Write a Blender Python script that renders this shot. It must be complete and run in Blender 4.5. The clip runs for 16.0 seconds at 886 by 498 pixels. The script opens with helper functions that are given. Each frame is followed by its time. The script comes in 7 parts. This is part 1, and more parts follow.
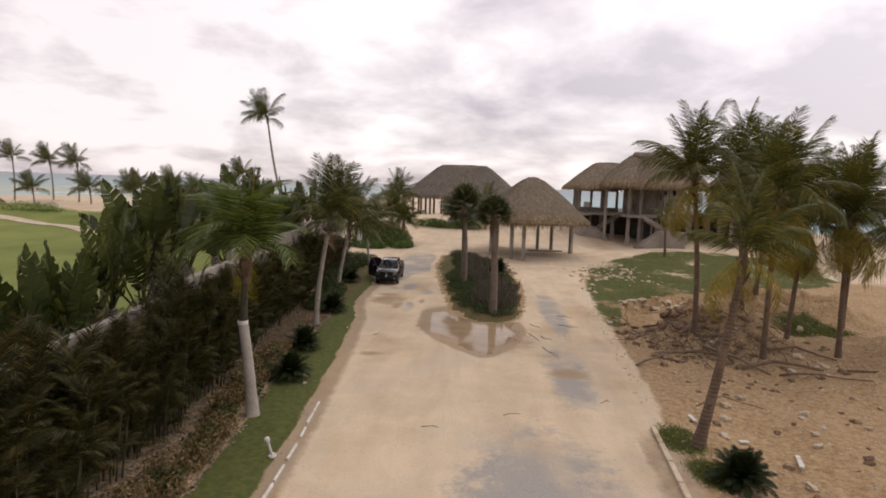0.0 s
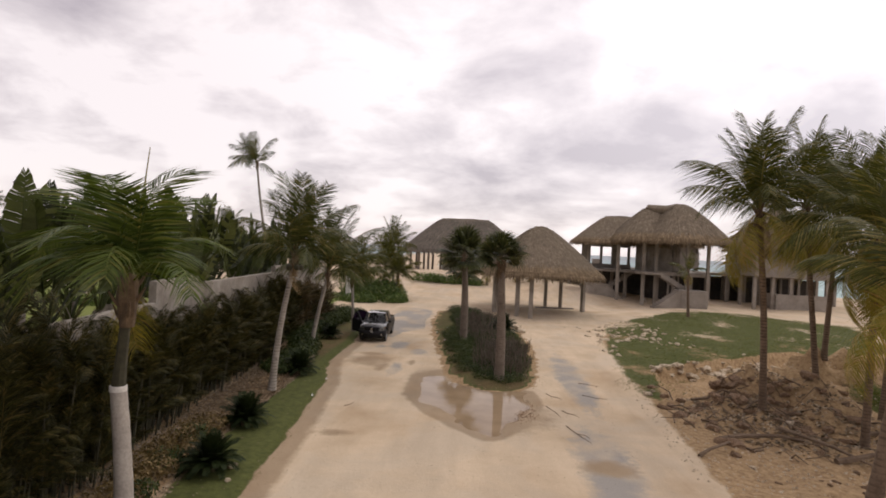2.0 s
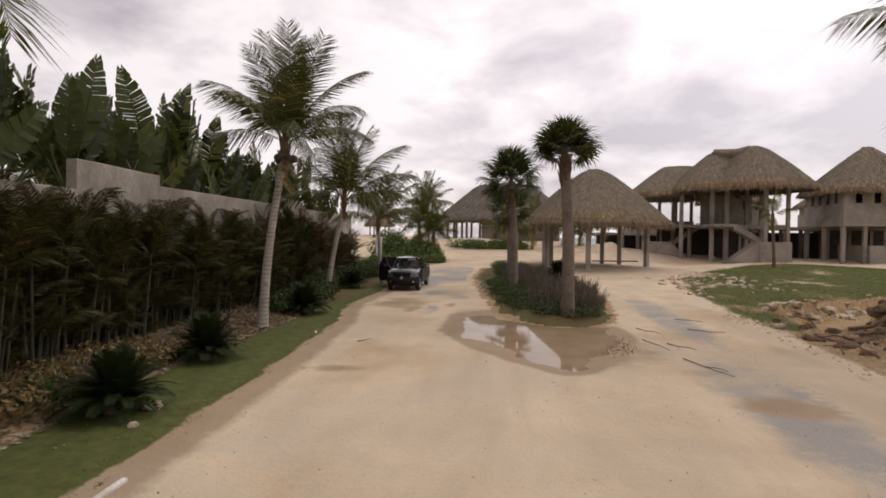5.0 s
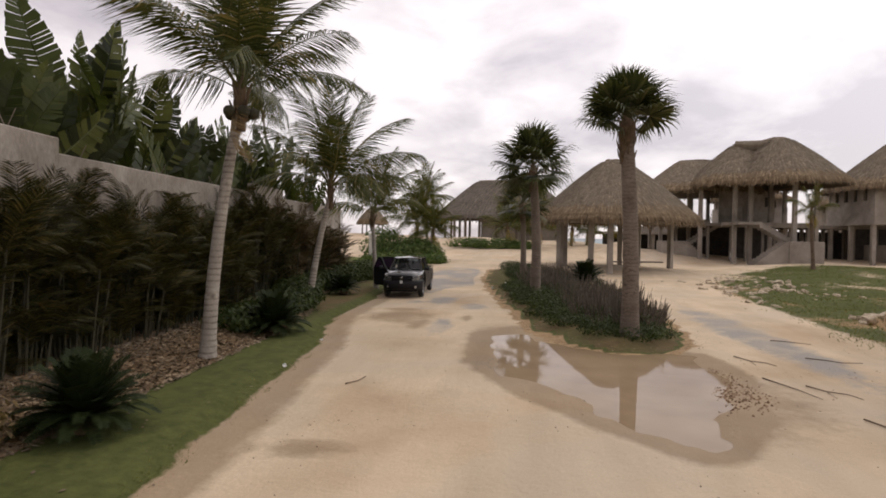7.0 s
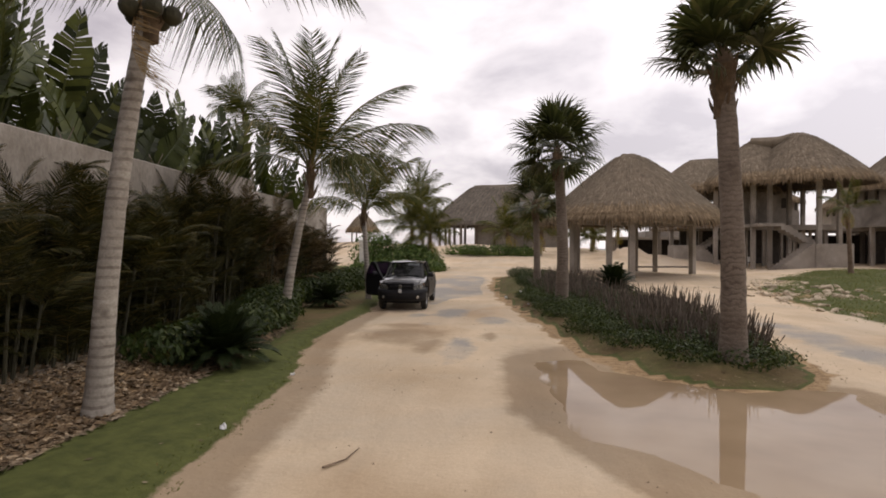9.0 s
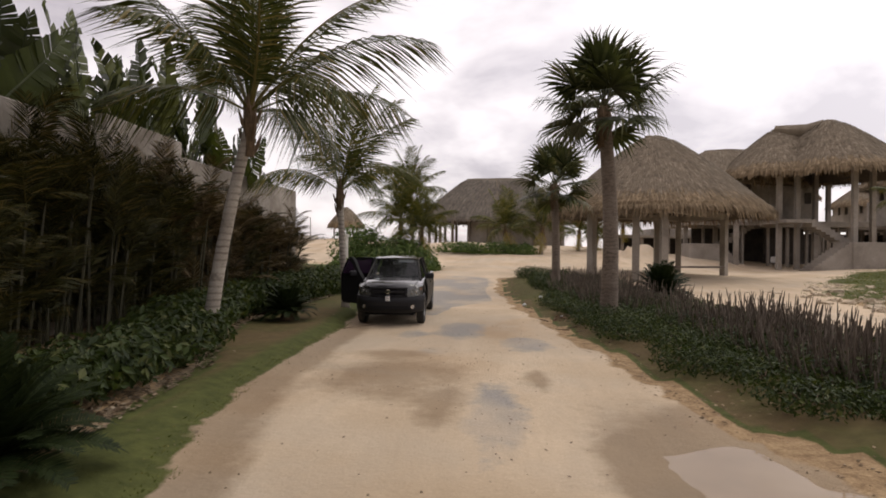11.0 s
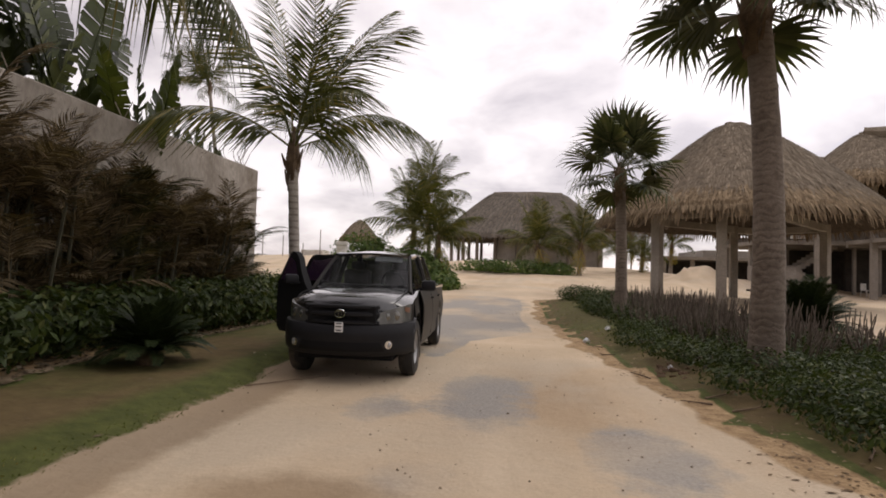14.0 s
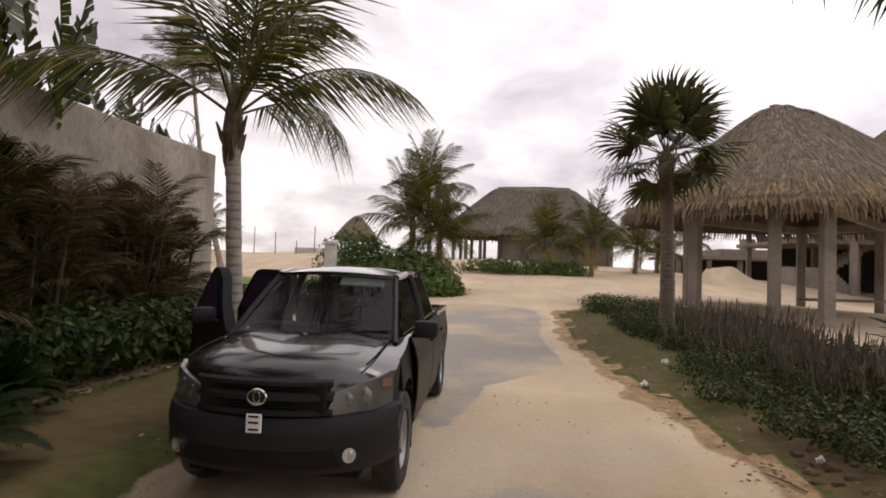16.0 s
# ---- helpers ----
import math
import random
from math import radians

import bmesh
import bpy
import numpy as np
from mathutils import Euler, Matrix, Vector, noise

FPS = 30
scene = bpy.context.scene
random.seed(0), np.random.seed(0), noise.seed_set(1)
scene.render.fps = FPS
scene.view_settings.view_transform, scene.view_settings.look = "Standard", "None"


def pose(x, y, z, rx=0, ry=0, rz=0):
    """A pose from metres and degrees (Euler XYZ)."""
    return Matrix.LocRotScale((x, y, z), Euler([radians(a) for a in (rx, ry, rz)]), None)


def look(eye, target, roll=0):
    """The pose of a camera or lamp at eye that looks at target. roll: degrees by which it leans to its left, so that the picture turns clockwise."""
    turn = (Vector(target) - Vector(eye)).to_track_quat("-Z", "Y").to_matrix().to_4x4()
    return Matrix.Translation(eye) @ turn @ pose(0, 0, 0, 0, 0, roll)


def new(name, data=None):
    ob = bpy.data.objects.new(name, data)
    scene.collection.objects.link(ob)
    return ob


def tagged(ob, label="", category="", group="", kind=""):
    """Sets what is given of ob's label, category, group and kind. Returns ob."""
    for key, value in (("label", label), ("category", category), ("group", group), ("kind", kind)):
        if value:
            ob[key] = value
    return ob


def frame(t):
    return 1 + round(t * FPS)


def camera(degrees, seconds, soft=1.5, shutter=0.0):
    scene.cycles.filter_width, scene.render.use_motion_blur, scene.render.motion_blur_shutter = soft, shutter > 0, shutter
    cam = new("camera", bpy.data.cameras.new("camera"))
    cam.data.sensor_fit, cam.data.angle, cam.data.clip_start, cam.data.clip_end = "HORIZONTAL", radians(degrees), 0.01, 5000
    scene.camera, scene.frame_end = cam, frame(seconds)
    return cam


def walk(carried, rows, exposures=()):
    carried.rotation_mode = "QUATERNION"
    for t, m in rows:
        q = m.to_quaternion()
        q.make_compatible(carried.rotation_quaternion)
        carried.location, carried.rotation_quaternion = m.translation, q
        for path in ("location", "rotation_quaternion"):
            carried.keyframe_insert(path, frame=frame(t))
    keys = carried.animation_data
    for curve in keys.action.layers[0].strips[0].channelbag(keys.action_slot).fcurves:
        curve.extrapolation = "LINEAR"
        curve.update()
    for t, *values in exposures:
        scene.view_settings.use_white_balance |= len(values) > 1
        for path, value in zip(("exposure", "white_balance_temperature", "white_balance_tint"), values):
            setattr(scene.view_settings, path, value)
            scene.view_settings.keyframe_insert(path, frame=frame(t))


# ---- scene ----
cam = camera(77.0, 16.0, 1.8)
PATH = [
    (0, (2.218, 3.329, 6.665), (2.085, 5.311, 6.437), 1.9),
    (0.5, (2.156, 4.759, 6.465), (2.024, 6.749, 6.303), 2.1),
    (1, (2.086, 6.039, 6.22), (1.954, 8.033, 6.138), 2.3),
    (1.5, (2.116, 7.253, 5.905), (1.978, 9.248, 5.895), 2.4),
    (2, (2.092, 8.54, 5.507), (1.948, 10.535, 5.5), 2.8),
    (2.5, (2.178, 9.797, 4.862), (1.989, 11.788, 4.842), 1.6),
    (3, (2.109, 11.008, 3.967), (1.871, 12.994, 3.97), 1.4),
    (3.5, (1.975, 11.592, 3.092), (1.78, 13.581, 3.169), 5.0),
    (4, (1.754, 12.322, 2.658), (1.537, 14.311, 2.636), 2.8),
    (4.2, (1.732, 12.624, 2.558), (1.496, 14.61, 2.504), 2.0),
    (6.3, (0.759, 17.042, 2.575), (0.473, 19.021, 2.54), 0.1),
    (6.5, (0.596, 17.49, 2.517), (0.325, 19.471, 2.475), 0.4),
    (7, (0.307, 18.456, 2.382), (0.057, 20.44, 2.336), 0.8),
    (7.5, (0.067, 19.422, 2.271), (-0.167, 21.408, 2.223), 1.0),
    (8, (-0.204, 20.424, 2.201), (-0.429, 22.411, 2.138), 0.9),
    (8.5, (-0.399, 21.339, 2.05), (-0.627, 23.326, 2.025), -0.0),
    (9, (-0.717, 22.212, 1.972), (-0.932, 24.201, 1.967), 0.2),
    (9.2, (-0.813, 22.554, 1.964), (-1.025, 24.542, 1.949), 0.2),
    (11.3, (-1.723, 27.851, 1.679), (-1.876, 29.845, 1.678), 0.9),
    (11.5, (-1.732, 28.299, 1.618), (-1.887, 30.292, 1.644), 1.5),
    (12, (-1.703, 29.315, 1.475), (-1.871, 31.306, 1.566), 2.4),
    (12.5, (-1.757, 30.329, 1.427), (-1.931, 32.321, 1.449), 2.3),
    (13, (-1.804, 31.235, 1.355), (-1.999, 33.223, 1.266), 2.5),
    (13.5, (-1.883, 32.224, 1.3), (-2.115, 34.211, 1.31), 2.1),
    (14, (-1.977, 33.163, 1.285), (-2.234, 35.145, 1.362), 1.8),
    (14.5, (-2.093, 34.008, 1.329), (-2.353, 35.989, 1.409), 2.0),
    (15, (-2.186, 34.716, 1.424), (-2.448, 36.697, 1.502), 1.7),
    (15.5, (-2.307, 35.429, 1.484), (-2.567, 37.41, 1.566), 1.9),
    (16, (-2.402, 36.022, 1.568), (-2.662, 38.004, 1.631), 1.9),
]
walk(cam, [(t, look(eye, target, roll)) for t, eye, target, roll in PATH], [(0, -0.24, 6800, 14), (2, -0.28, 6800, 14), (3.5, -0.34, 6850, 14), (6.5, -0.24, 6750, 12.5), (12.5, -0.2, 6750, 12.5), (16, -0.18, 6800, 13.5)])

# ---- light ----
world = bpy.data.worlds.new("overcast")
scene.world = world
world.use_nodes = True
wn, wl = world.node_tree.nodes, world.node_tree.links
wn.clear()
SUN_EL, SUN_AZ = 52.0, 60.0
w_out = wn.new("ShaderNodeOutputWorld")
w_bg = wn.new("ShaderNodeBackground")
w_sky = wn.new("ShaderNodeTexSky")
w_sky.sky_type, w_sky.sun_disc = "NISHITA", False
w_sky.sun_elevation, w_sky.sun_rotation = radians(SUN_EL), radians(SUN_AZ)
w_tc = wn.new("ShaderNodeTexCoord")
w_sep = wn.new("ShaderNodeSeparateXYZ")
wl.new(w_tc.outputs["Generated"], w_sep.inputs[0])


def wmath(op, a, b=None):
    n = wn.new("ShaderNodeMath")
    n.operation = op
    for k, v in enumerate((a, b)):
        if v is None:
            continue
        if isinstance(v, (int, float)):
            n.inputs[k].default_value = v
        else:
            wl.new(v, n.inputs[k])
    return n.outputs[0]


# cloud deck: directions laid on a flat sheet above
deck_h = wmath("ADD", wmath("MAXIMUM", w_sep.outputs[2], 0.0), 0.3)
deck_x = wmath("DIVIDE", w_sep.outputs[0], deck_h)
deck_y = wmath("DIVIDE", w_sep.outputs[1], deck_h)
w_com = wn.new("ShaderNodeCombineXYZ")
wl.new(deck_x, w_com.inputs[0])
wl.new(deck_y, w_com.inputs[1])


def wnoise(scale, detail, rough, distort, shift):
    m = wn.new("ShaderNodeMapping")
    m.inputs["Location"].default_value = shift
    wl.new(w_com.outputs[0], m.inputs[0])
    n = wn.new("ShaderNodeTexNoise")
    n.inputs["Scale"].default_value = scale
    n.inputs["Detail"].default_value = detail
    n.inputs["Roughness"].default_value = rough
    n.inputs["Distortion"].default_value = distort
    wl.new(m.outputs[0], n.inputs["Vector"])
    return n.outputs["Fac"]


big = wnoise(0.55, 4.0, 0.5, 0.3, (3.1, 0.7, 0))
small = wnoise(2.4, 7.0, 0.56, 0.2, (8.3, 2.2, 4))
mixed = wmath("ADD", wmath("MULTIPLY", big, 0.52), wmath("MULTIPLY", small, 0.48))
w_ramp = wn.new("ShaderNodeValToRGB")
e = w_ramp.color_ramp.elements
e[0].position, e[0].color = 0.43, (1.12, 1.06, 1.08, 1)
e[1].position, e[1].color = 0.59, (0.52, 0.468, 0.515, 1)
mid = w_ramp.color_ramp.elements.new(0.49)
mid.color = (0.86, 0.80, 0.83, 1)
wl.new(mixed, w_ramp.inputs[0])
# a little of the sky's own blue behind the deck
w_skys = wn.new("ShaderNodeMixRGB")
w_skys.blend_type = "ADD"
w_skys.inputs[0].default_value = 0.02
wl.new(w_ramp.outputs[0], w_skys.inputs[1])
wl.new(w_sky.outputs[0], w_skys.inputs[2])
# thinner cloud towards the sun
w_nrm = wn.new("ShaderNodeVectorMath")
w_nrm.operation = "DOT_PRODUCT"
wl.new(w_tc.outputs["Generated"], w_nrm.inputs[0])
w_nrm.inputs[1].default_value = (math.sin(radians(SUN_AZ)) * math.cos(radians(SUN_EL)), math.cos(radians(SUN_AZ)) * math.cos(radians(SUN_EL)), math.sin(radians(SUN_EL)))
thin = wmath("MULTIPLY", wmath("POWER", wmath("MAXIMUM", w_nrm.outputs["Value"], 0.0), 2.0), 0.75)
w_thin = wn.new("ShaderNodeMixRGB")
w_thin.blend_type = "ADD"
w_thin.inputs[0].default_value = 1.0
wl.new(w_skys.outputs[0], w_thin.inputs[1])
wl.new(thin, w_thin.inputs[2])
wl.new(w_thin.outputs[0], w_bg.inputs[0])
w_bg.inputs[1].default_value = 0.98
wl.new(w_bg.outputs[0], w_out.inputs[0])

sun_data = bpy.data.lights.new("sun", "SUN")
sun_data.energy, sun_data.angle, sun_data.color = 0.5, radians(25), (1.0, 0.96, 0.9)
sun = new("sun", sun_data)
_e, _a = radians(SUN_EL), radians(SUN_AZ)
sun.matrix_world = look((0, 0, 40), (-math.sin(_a) * math.cos(_e), -math.cos(_a) * math.cos(_e), 40 - math.sin(_e)))


# ---- materials ----
def node_mat(name):
    m = bpy.data.materials.new(name)
    m.use_nodes = True
    nt = m.node_tree
    return m, nt, nt.nodes["Principled BSDF"]


def tex_noise(nt, scale, detail=4.0, rough=0.55, coord="Object", distort=0.0, stretch=None):
    tc = nt.nodes.new("ShaderNodeTexCoord")
    n = nt.nodes.new("ShaderNodeTexNoise")
    n.inputs["Scale"].default_value = scale
    n.inputs["Detail"].default_value = detail
    n.inputs["Roughness"].default_value = rough
    n.inputs["Distortion"].default_value = distort
    if stretch:
        mp = nt.nodes.new("ShaderNodeMapping")
        mp.inputs["Scale"].default_value = stretch
        nt.links.new(tc.outputs[coord], mp.inputs[0])
        nt.links.new(mp.outputs[0], n.inputs["Vector"])
    else:
        nt.links.new(tc.outputs[coord], n.inputs["Vector"])
    return n.outputs["Fac"]


def ramp(nt, fac, stops):
    r = nt.nodes.new("ShaderNodeValToRGB")
    el = r.color_ramp.elements
    while len(el) < len(stops):
        el.new(0.5)
    for q, (p, c) in zip(el, stops):
        q.position, q.color = p, (*c, 1) if len(c) == 3 else c
    nt.links.new(fac, r.inputs[0])
    return r.outputs[0]


def mixc(nt, fac, a, b, mode="MIX"):
    m = nt.nodes.new("ShaderNodeMixRGB")
    m.blend_type = mode
    for k, v in ((0, fac), (1, a), (2, b)):
        if isinstance(v, (int, float)):
            m.inputs[k].default_value = v
        elif isinstance(v, tuple):
            m.inputs[k].default_value = (*v, 1)
        else:
            nt.links.new(v, m.inputs[k])
    return m.outputs[0]


def nmath(nt, op, a, b=0.0, c=None):
    n = nt.nodes.new("ShaderNodeMath")
    n.operation = op
    for k, v in enumerate((a, b, c)):
        if v is None:
            continue
        if isinstance(v, (int, float)):
            n.inputs[k].default_value = v
        else:
            nt.links.new(v, n.inputs[k])
    return n.outputs[0]


def bump(nt, bsdf, height, strength, dist):
    b = nt.nodes.new("ShaderNodeBump")
    b.inputs["Strength"].default_value = strength
    b.inputs["Distance"].default_value = dist
    nt.links.new(height, b.inputs["Height"])
    nt.links.new(b.outputs[0], bsdf.inputs["Normal"])


def grainy(name, c1, c2, scale, rough=0.8, fine=None, bumps=0.3, dist=0.02, metal=0.0, stain=None, stretch=None, spec=None):
    """Two tones of a coarse noise, a finer grain over them and bump."""
    m, nt, b = node_mat(name)
    n1 = tex_noise(nt, scale, 5, 0.6, stretch=stretch)
    col = ramp(nt, n1, [(0.3, c1), (0.7, c2)])
    n2 = tex_noise(nt, fine or scale * 9, 3, 0.6, stretch=stretch)
    g = ramp(nt, n2, [(0.25, (0.72, 0.72, 0.72)), (0.75, (1.22, 1.22, 1.22))])
    col = mixc(nt, 0.8, col, g, "MULTIPLY")
    if stain:
        n3 = tex_noise(nt, scale * 0.35, 6, 0.65, distort=0.6)
        col = mixc(nt, ramp(nt, n3, [(0.5, (0, 0, 0)), (0.68, (1, 1, 1))]), col, stain)
    nt.links.new(col, b.inputs["Base Color"])
    b.inputs["Roughness"].default_value = rough
    b.inputs["Metallic"].default_value = metal
    if spec is not None:
        b.inputs["Specular IOR Level"].default_value = spec
    bump(nt, b, n2, bumps, dist)
    return m


def leafy(name, c1, c2, rough=0.5, tips=None, trans=0.25, spec=0.18, island=1.0, whole=0.37):
    """Leaves: tone by island and by object, a little light through them."""
    m, nt, b = node_mat(name)
    geo = nt.nodes.new("ShaderNodeNewGeometry")
    info = nt.nodes.new("ShaderNodeObjectInfo")
    f = nmath(nt, "FRACT", nmath(nt, "ADD", nmath(nt, "MULTIPLY", geo.outputs["Random Per Island"], island), nmath(nt, "MULTIPLY", info.outputs["Random"], whole)))
    stops = [(0.0, c1), (0.75, c2)] + ([(0.97, tips)] if tips else [])
    col = ramp(nt, f, stops)
    n = tex_noise(nt, 3.0, 3, 0.6)
    col = mixc(nt, 0.6, col, ramp(nt, n, [(0.3, (0.6, 0.6, 0.6)), (0.7, (1.3, 1.3, 1.3))]), "MULTIPLY")
    nt.links.new(col, b.inputs["Base Color"])
    b.inputs["Roughness"].default_value = rough
    b.inputs["Specular IOR Level"].default_value = spec
    if trans:
        tr = nt.nodes.new("ShaderNodeBsdfTranslucent")
        nt.links.new(mixc(nt, 1.0, col, (1.5, 1.5, 0.8), "MULTIPLY"), tr.inputs[0])
        mx = nt.nodes.new("ShaderNodeMixShader")
        mx.inputs[0].default_value = trans
        nt.links.new(b.outputs[0], mx.inputs[1])
        nt.links.new(tr.outputs[0], mx.inputs[2])
        nt.links.new(mx.outputs[0], nt.nodes["Material Output"].inputs[0])
    return m


def plain(name, c, rough=0.5, metal=0.0, spec=0.5, coat=0.0):
    m, nt, b = node_mat(name)
    n = tex_noise(nt, 14.0, 4, 0.6)
    col = mixc(nt, 0.5, c, ramp(nt, n, [(0.3, (0.75, 0.75, 0.75)), (0.7, (1.15, 1.15, 1.15))]), "MULTIPLY")
    nt.links.new(col, b.inputs["Base Color"])
    b.inputs["Roughness"].default_value = rough
    b.inputs["Metallic"].default_value = metal
    b.inputs["Specular IOR Level"].default_value = spec
    b.inputs["Coat Weight"].default_value = coat
    b.inputs["Coat Roughness"].default_value = 0.05
    return m


def ground_material():
    """Sand over asphalt, soil, lawn and dune sand, laid out by the ground's zone attribute."""
    m, nt, b = node_mat("ground_sand_and_soil")
    at = nt.nodes.new("ShaderNodeAttribute")
    at.attribute_name = "zone"
    sep = nt.nodes.new("ShaderNodeSeparateColor")
    nt.links.new(at.outputs["Color"], sep.inputs[0])
    edge = tex_noise(nt, 1.3, 8, 0.68)
    edge2 = tex_noise(nt, 6.0, 5, 0.6)
    ragged = nmath(nt, "ADD", nmath(nt, "MULTIPLY", edge, 0.7), nmath(nt, "MULTIPLY", edge2, 0.3))

    def cut(mask, soft=0.07, amp=0.9):
        v = nmath(nt, "ADD", mask, nmath(nt, "MULTIPLY", nmath(nt, "SUBTRACT", ragged, 0.5), amp))
        r = nt.nodes.new("ShaderNodeMapRange")
        r.inputs[1].default_value, r.inputs[2].default_value = 0.5 - soft, 0.5 + soft
        nt.links.new(v, r.inputs[0])
        return r.outputs[0]

    broad = tex_noise(nt, 0.22, 5, 0.6)
    fine = tex_noise(nt, 34.0, 4, 0.65)
    tracks = tex_noise(nt, 0.8, 6, 0.62, stretch=(1.0, 0.22, 1.0), distort=0.4)
    sand = ramp(nt, broad, [(0.32, (0.49, 0.365, 0.235)), (0.5, (0.62, 0.495, 0.345)), (0.68, (0.50, 0.385, 0.255))])
    sand = mixc(nt, ramp(nt, tex_noise(nt, 0.33, 5, 0.6, distort=0.5), [(0.45, (0, 0, 0)), (0.62, (0.75, 0.75, 0.75))]), sand, (0.53, 0.44, 0.325))
    sand = mixc(nt, 0.34, sand, ramp(nt, tracks, [(0.34, (0.68, 0.65, 0.62)), (0.6, (1.12, 1.12, 1.13))]), "MULTIPLY")
    sand = mixc(nt, 0.28, sand, ramp(nt, fine, [(0.3, (0.8, 0.8, 0.8)), (0.7, (1.15, 1.15, 1.15))]), "MULTIPLY")
    asph = ramp(nt, fine, [(0.3, (0.285, 0.262, 0.23)), (0.7, (0.39, 0.362, 0.318))])
    asph = mixc(nt, ramp(nt, tex_noise(nt, 0.5, 3, 0.5), [(0.46, (0, 0, 0)), (0.72, (1, 1, 1))]), asph, sand)
    soil = ramp(nt, edge2, [(0.3, (0.225, 0.145, 0.076)), (0.7, (0.46, 0.325, 0.18))])
    soil = mixc(nt, 0.7, soil, ramp(nt, fine, [(0.3, (0.65, 0.62, 0.6)), (0.7, (1.3, 1.3, 1.3))]), "MULTIPLY")
    lawn = mixc(nt, nmath(nt, 'MULTIPLY', ramp(nt, sep.outputs[1], [(0.85, (0, 0, 0)), (0.95, (1, 1, 1))]), ramp(nt, tex_noise(nt, 0.55, 4, 0.6), [(0.3, (0.15, 0.15, 0.15)), (0.55, (1, 1, 1))])), ramp(nt, edge2, [(0.3, (0.056, 0.065, 0.018)), (0.7, (0.102, 0.112, 0.032))]), ramp(nt, edge2, [(0.3, (0.105, 0.075, 0.034)), (0.7, (0.15, 0.108, 0.05))]))
    pos = nt.nodes.new("ShaderNodeNewGeometry")
    psep = nt.nodes.new("ShaderNodeSeparateXYZ")
    nt.links.new(pos.outputs["Position"], psep.inputs[0])
    garden = nt.nodes.new("ShaderNodeMapRange")
    garden.inputs[1].default_value, garden.inputs[2].default_value = -9.0, -9.6
    nt.links.new(psep.outputs[0], garden.inputs[0])
    mown = mixc(nt, 0.5, ramp(nt, tex_noise(nt, 0.12, 4, 0.6), [(0.35, (0.13, 0.155, 0.035)), (0.65, (0.20, 0.225, 0.06))]), ramp(nt, edge2, [(0.3, (0.75, 0.75, 0.75)), (0.7, (1.15, 1.15, 1.15))]), "MULTIPLY")
    lawn = mixc(nt, garden.outputs[0], lawn, mown)
    damp = mixc(nt, 1.0, sand, (0.62, 0.585, 0.545), "MULTIPLY")
    col = mixc(nt, cut(sep.outputs[0], 0.09, 0.9), sand, asph)
    col = mixc(nt, cut(at.outputs["Alpha"], 0.14, 0.75), col, damp)
    col = mixc(nt, cut(sep.outputs[2]), col, soil)
    col = mixc(nt, cut(sep.outputs[1], 0.06, 0.85), col, lawn)
    nt.links.new(col, b.inputs["Base Color"])
    b.inputs["Roughness"].default_value = 0.95
    b.inputs["Specular IOR Level"].default_value = 0.2
    lump = tex_noise(nt, 9.0, 8, 0.7)
    bump(nt, b, lump, 0.45, 0.05)
    return m


M_GROUND = ground_material()
M_THATCH = leafy("palm_thatch", (0.155, 0.122, 0.086), (0.225, 0.18, 0.128), 0.9, (0.29, 0.238, 0.172), 0.0)
M_THATCH_EAVE = leafy("golden_palm_thatch", (0.14, 0.10, 0.06), (0.245, 0.18, 0.108), 0.9, (0.34, 0.255, 0.16), 0.0)
M_THATCH_OLD = leafy("weathered_grey_thatch", (0.115, 0.098, 0.078), (0.175, 0.15, 0.122), 0.9, (0.22, 0.19, 0.155), 0.0)
M_THATCH_BASE = grainy("thatch_bed", (0.165, 0.13, 0.09), (0.225, 0.182, 0.13), 3.0, 0.95, 40, 0.6, 0.05, stretch=(1, 1, 0.3))
# thatch darkened for the underside: the roof's shade put into its colour
M_THATCH_SHADE = grainy("thatch_underside_shade", (0.05, 0.037, 0.025), (0.10, 0.072, 0.048), 5.0, 0.95, 40, 0.6, 0.05)
M_POST = grainy("weathered_post", (0.155, 0.125, 0.10), (0.27, 0.225, 0.185), 2.0, 0.85, 30, 0.3, 0.01, stretch=(1, 1, 0.2))
M_CONC = grainy("raw_concrete", (0.24, 0.21, 0.175), (0.37, 0.33, 0.28), 0.8, 0.9, 18, 0.3, 0.01, stain=(0.17, 0.145, 0.12))
M_WALL = grainy("garden_wall_render", (0.20, 0.172, 0.14), (0.40, 0.36, 0.31), 1.1, 0.92, 16, 0.7, 0.016, stain=(0.145, 0.115, 0.085), stretch=(1, 1, 0.55))
# near-black tone that paints shade under slabs and inside openings
M_SHADE = grainy("painted_block_shade", (0.04, 0.035, 0.03), (0.08, 0.07, 0.06), 2.0, 0.95)


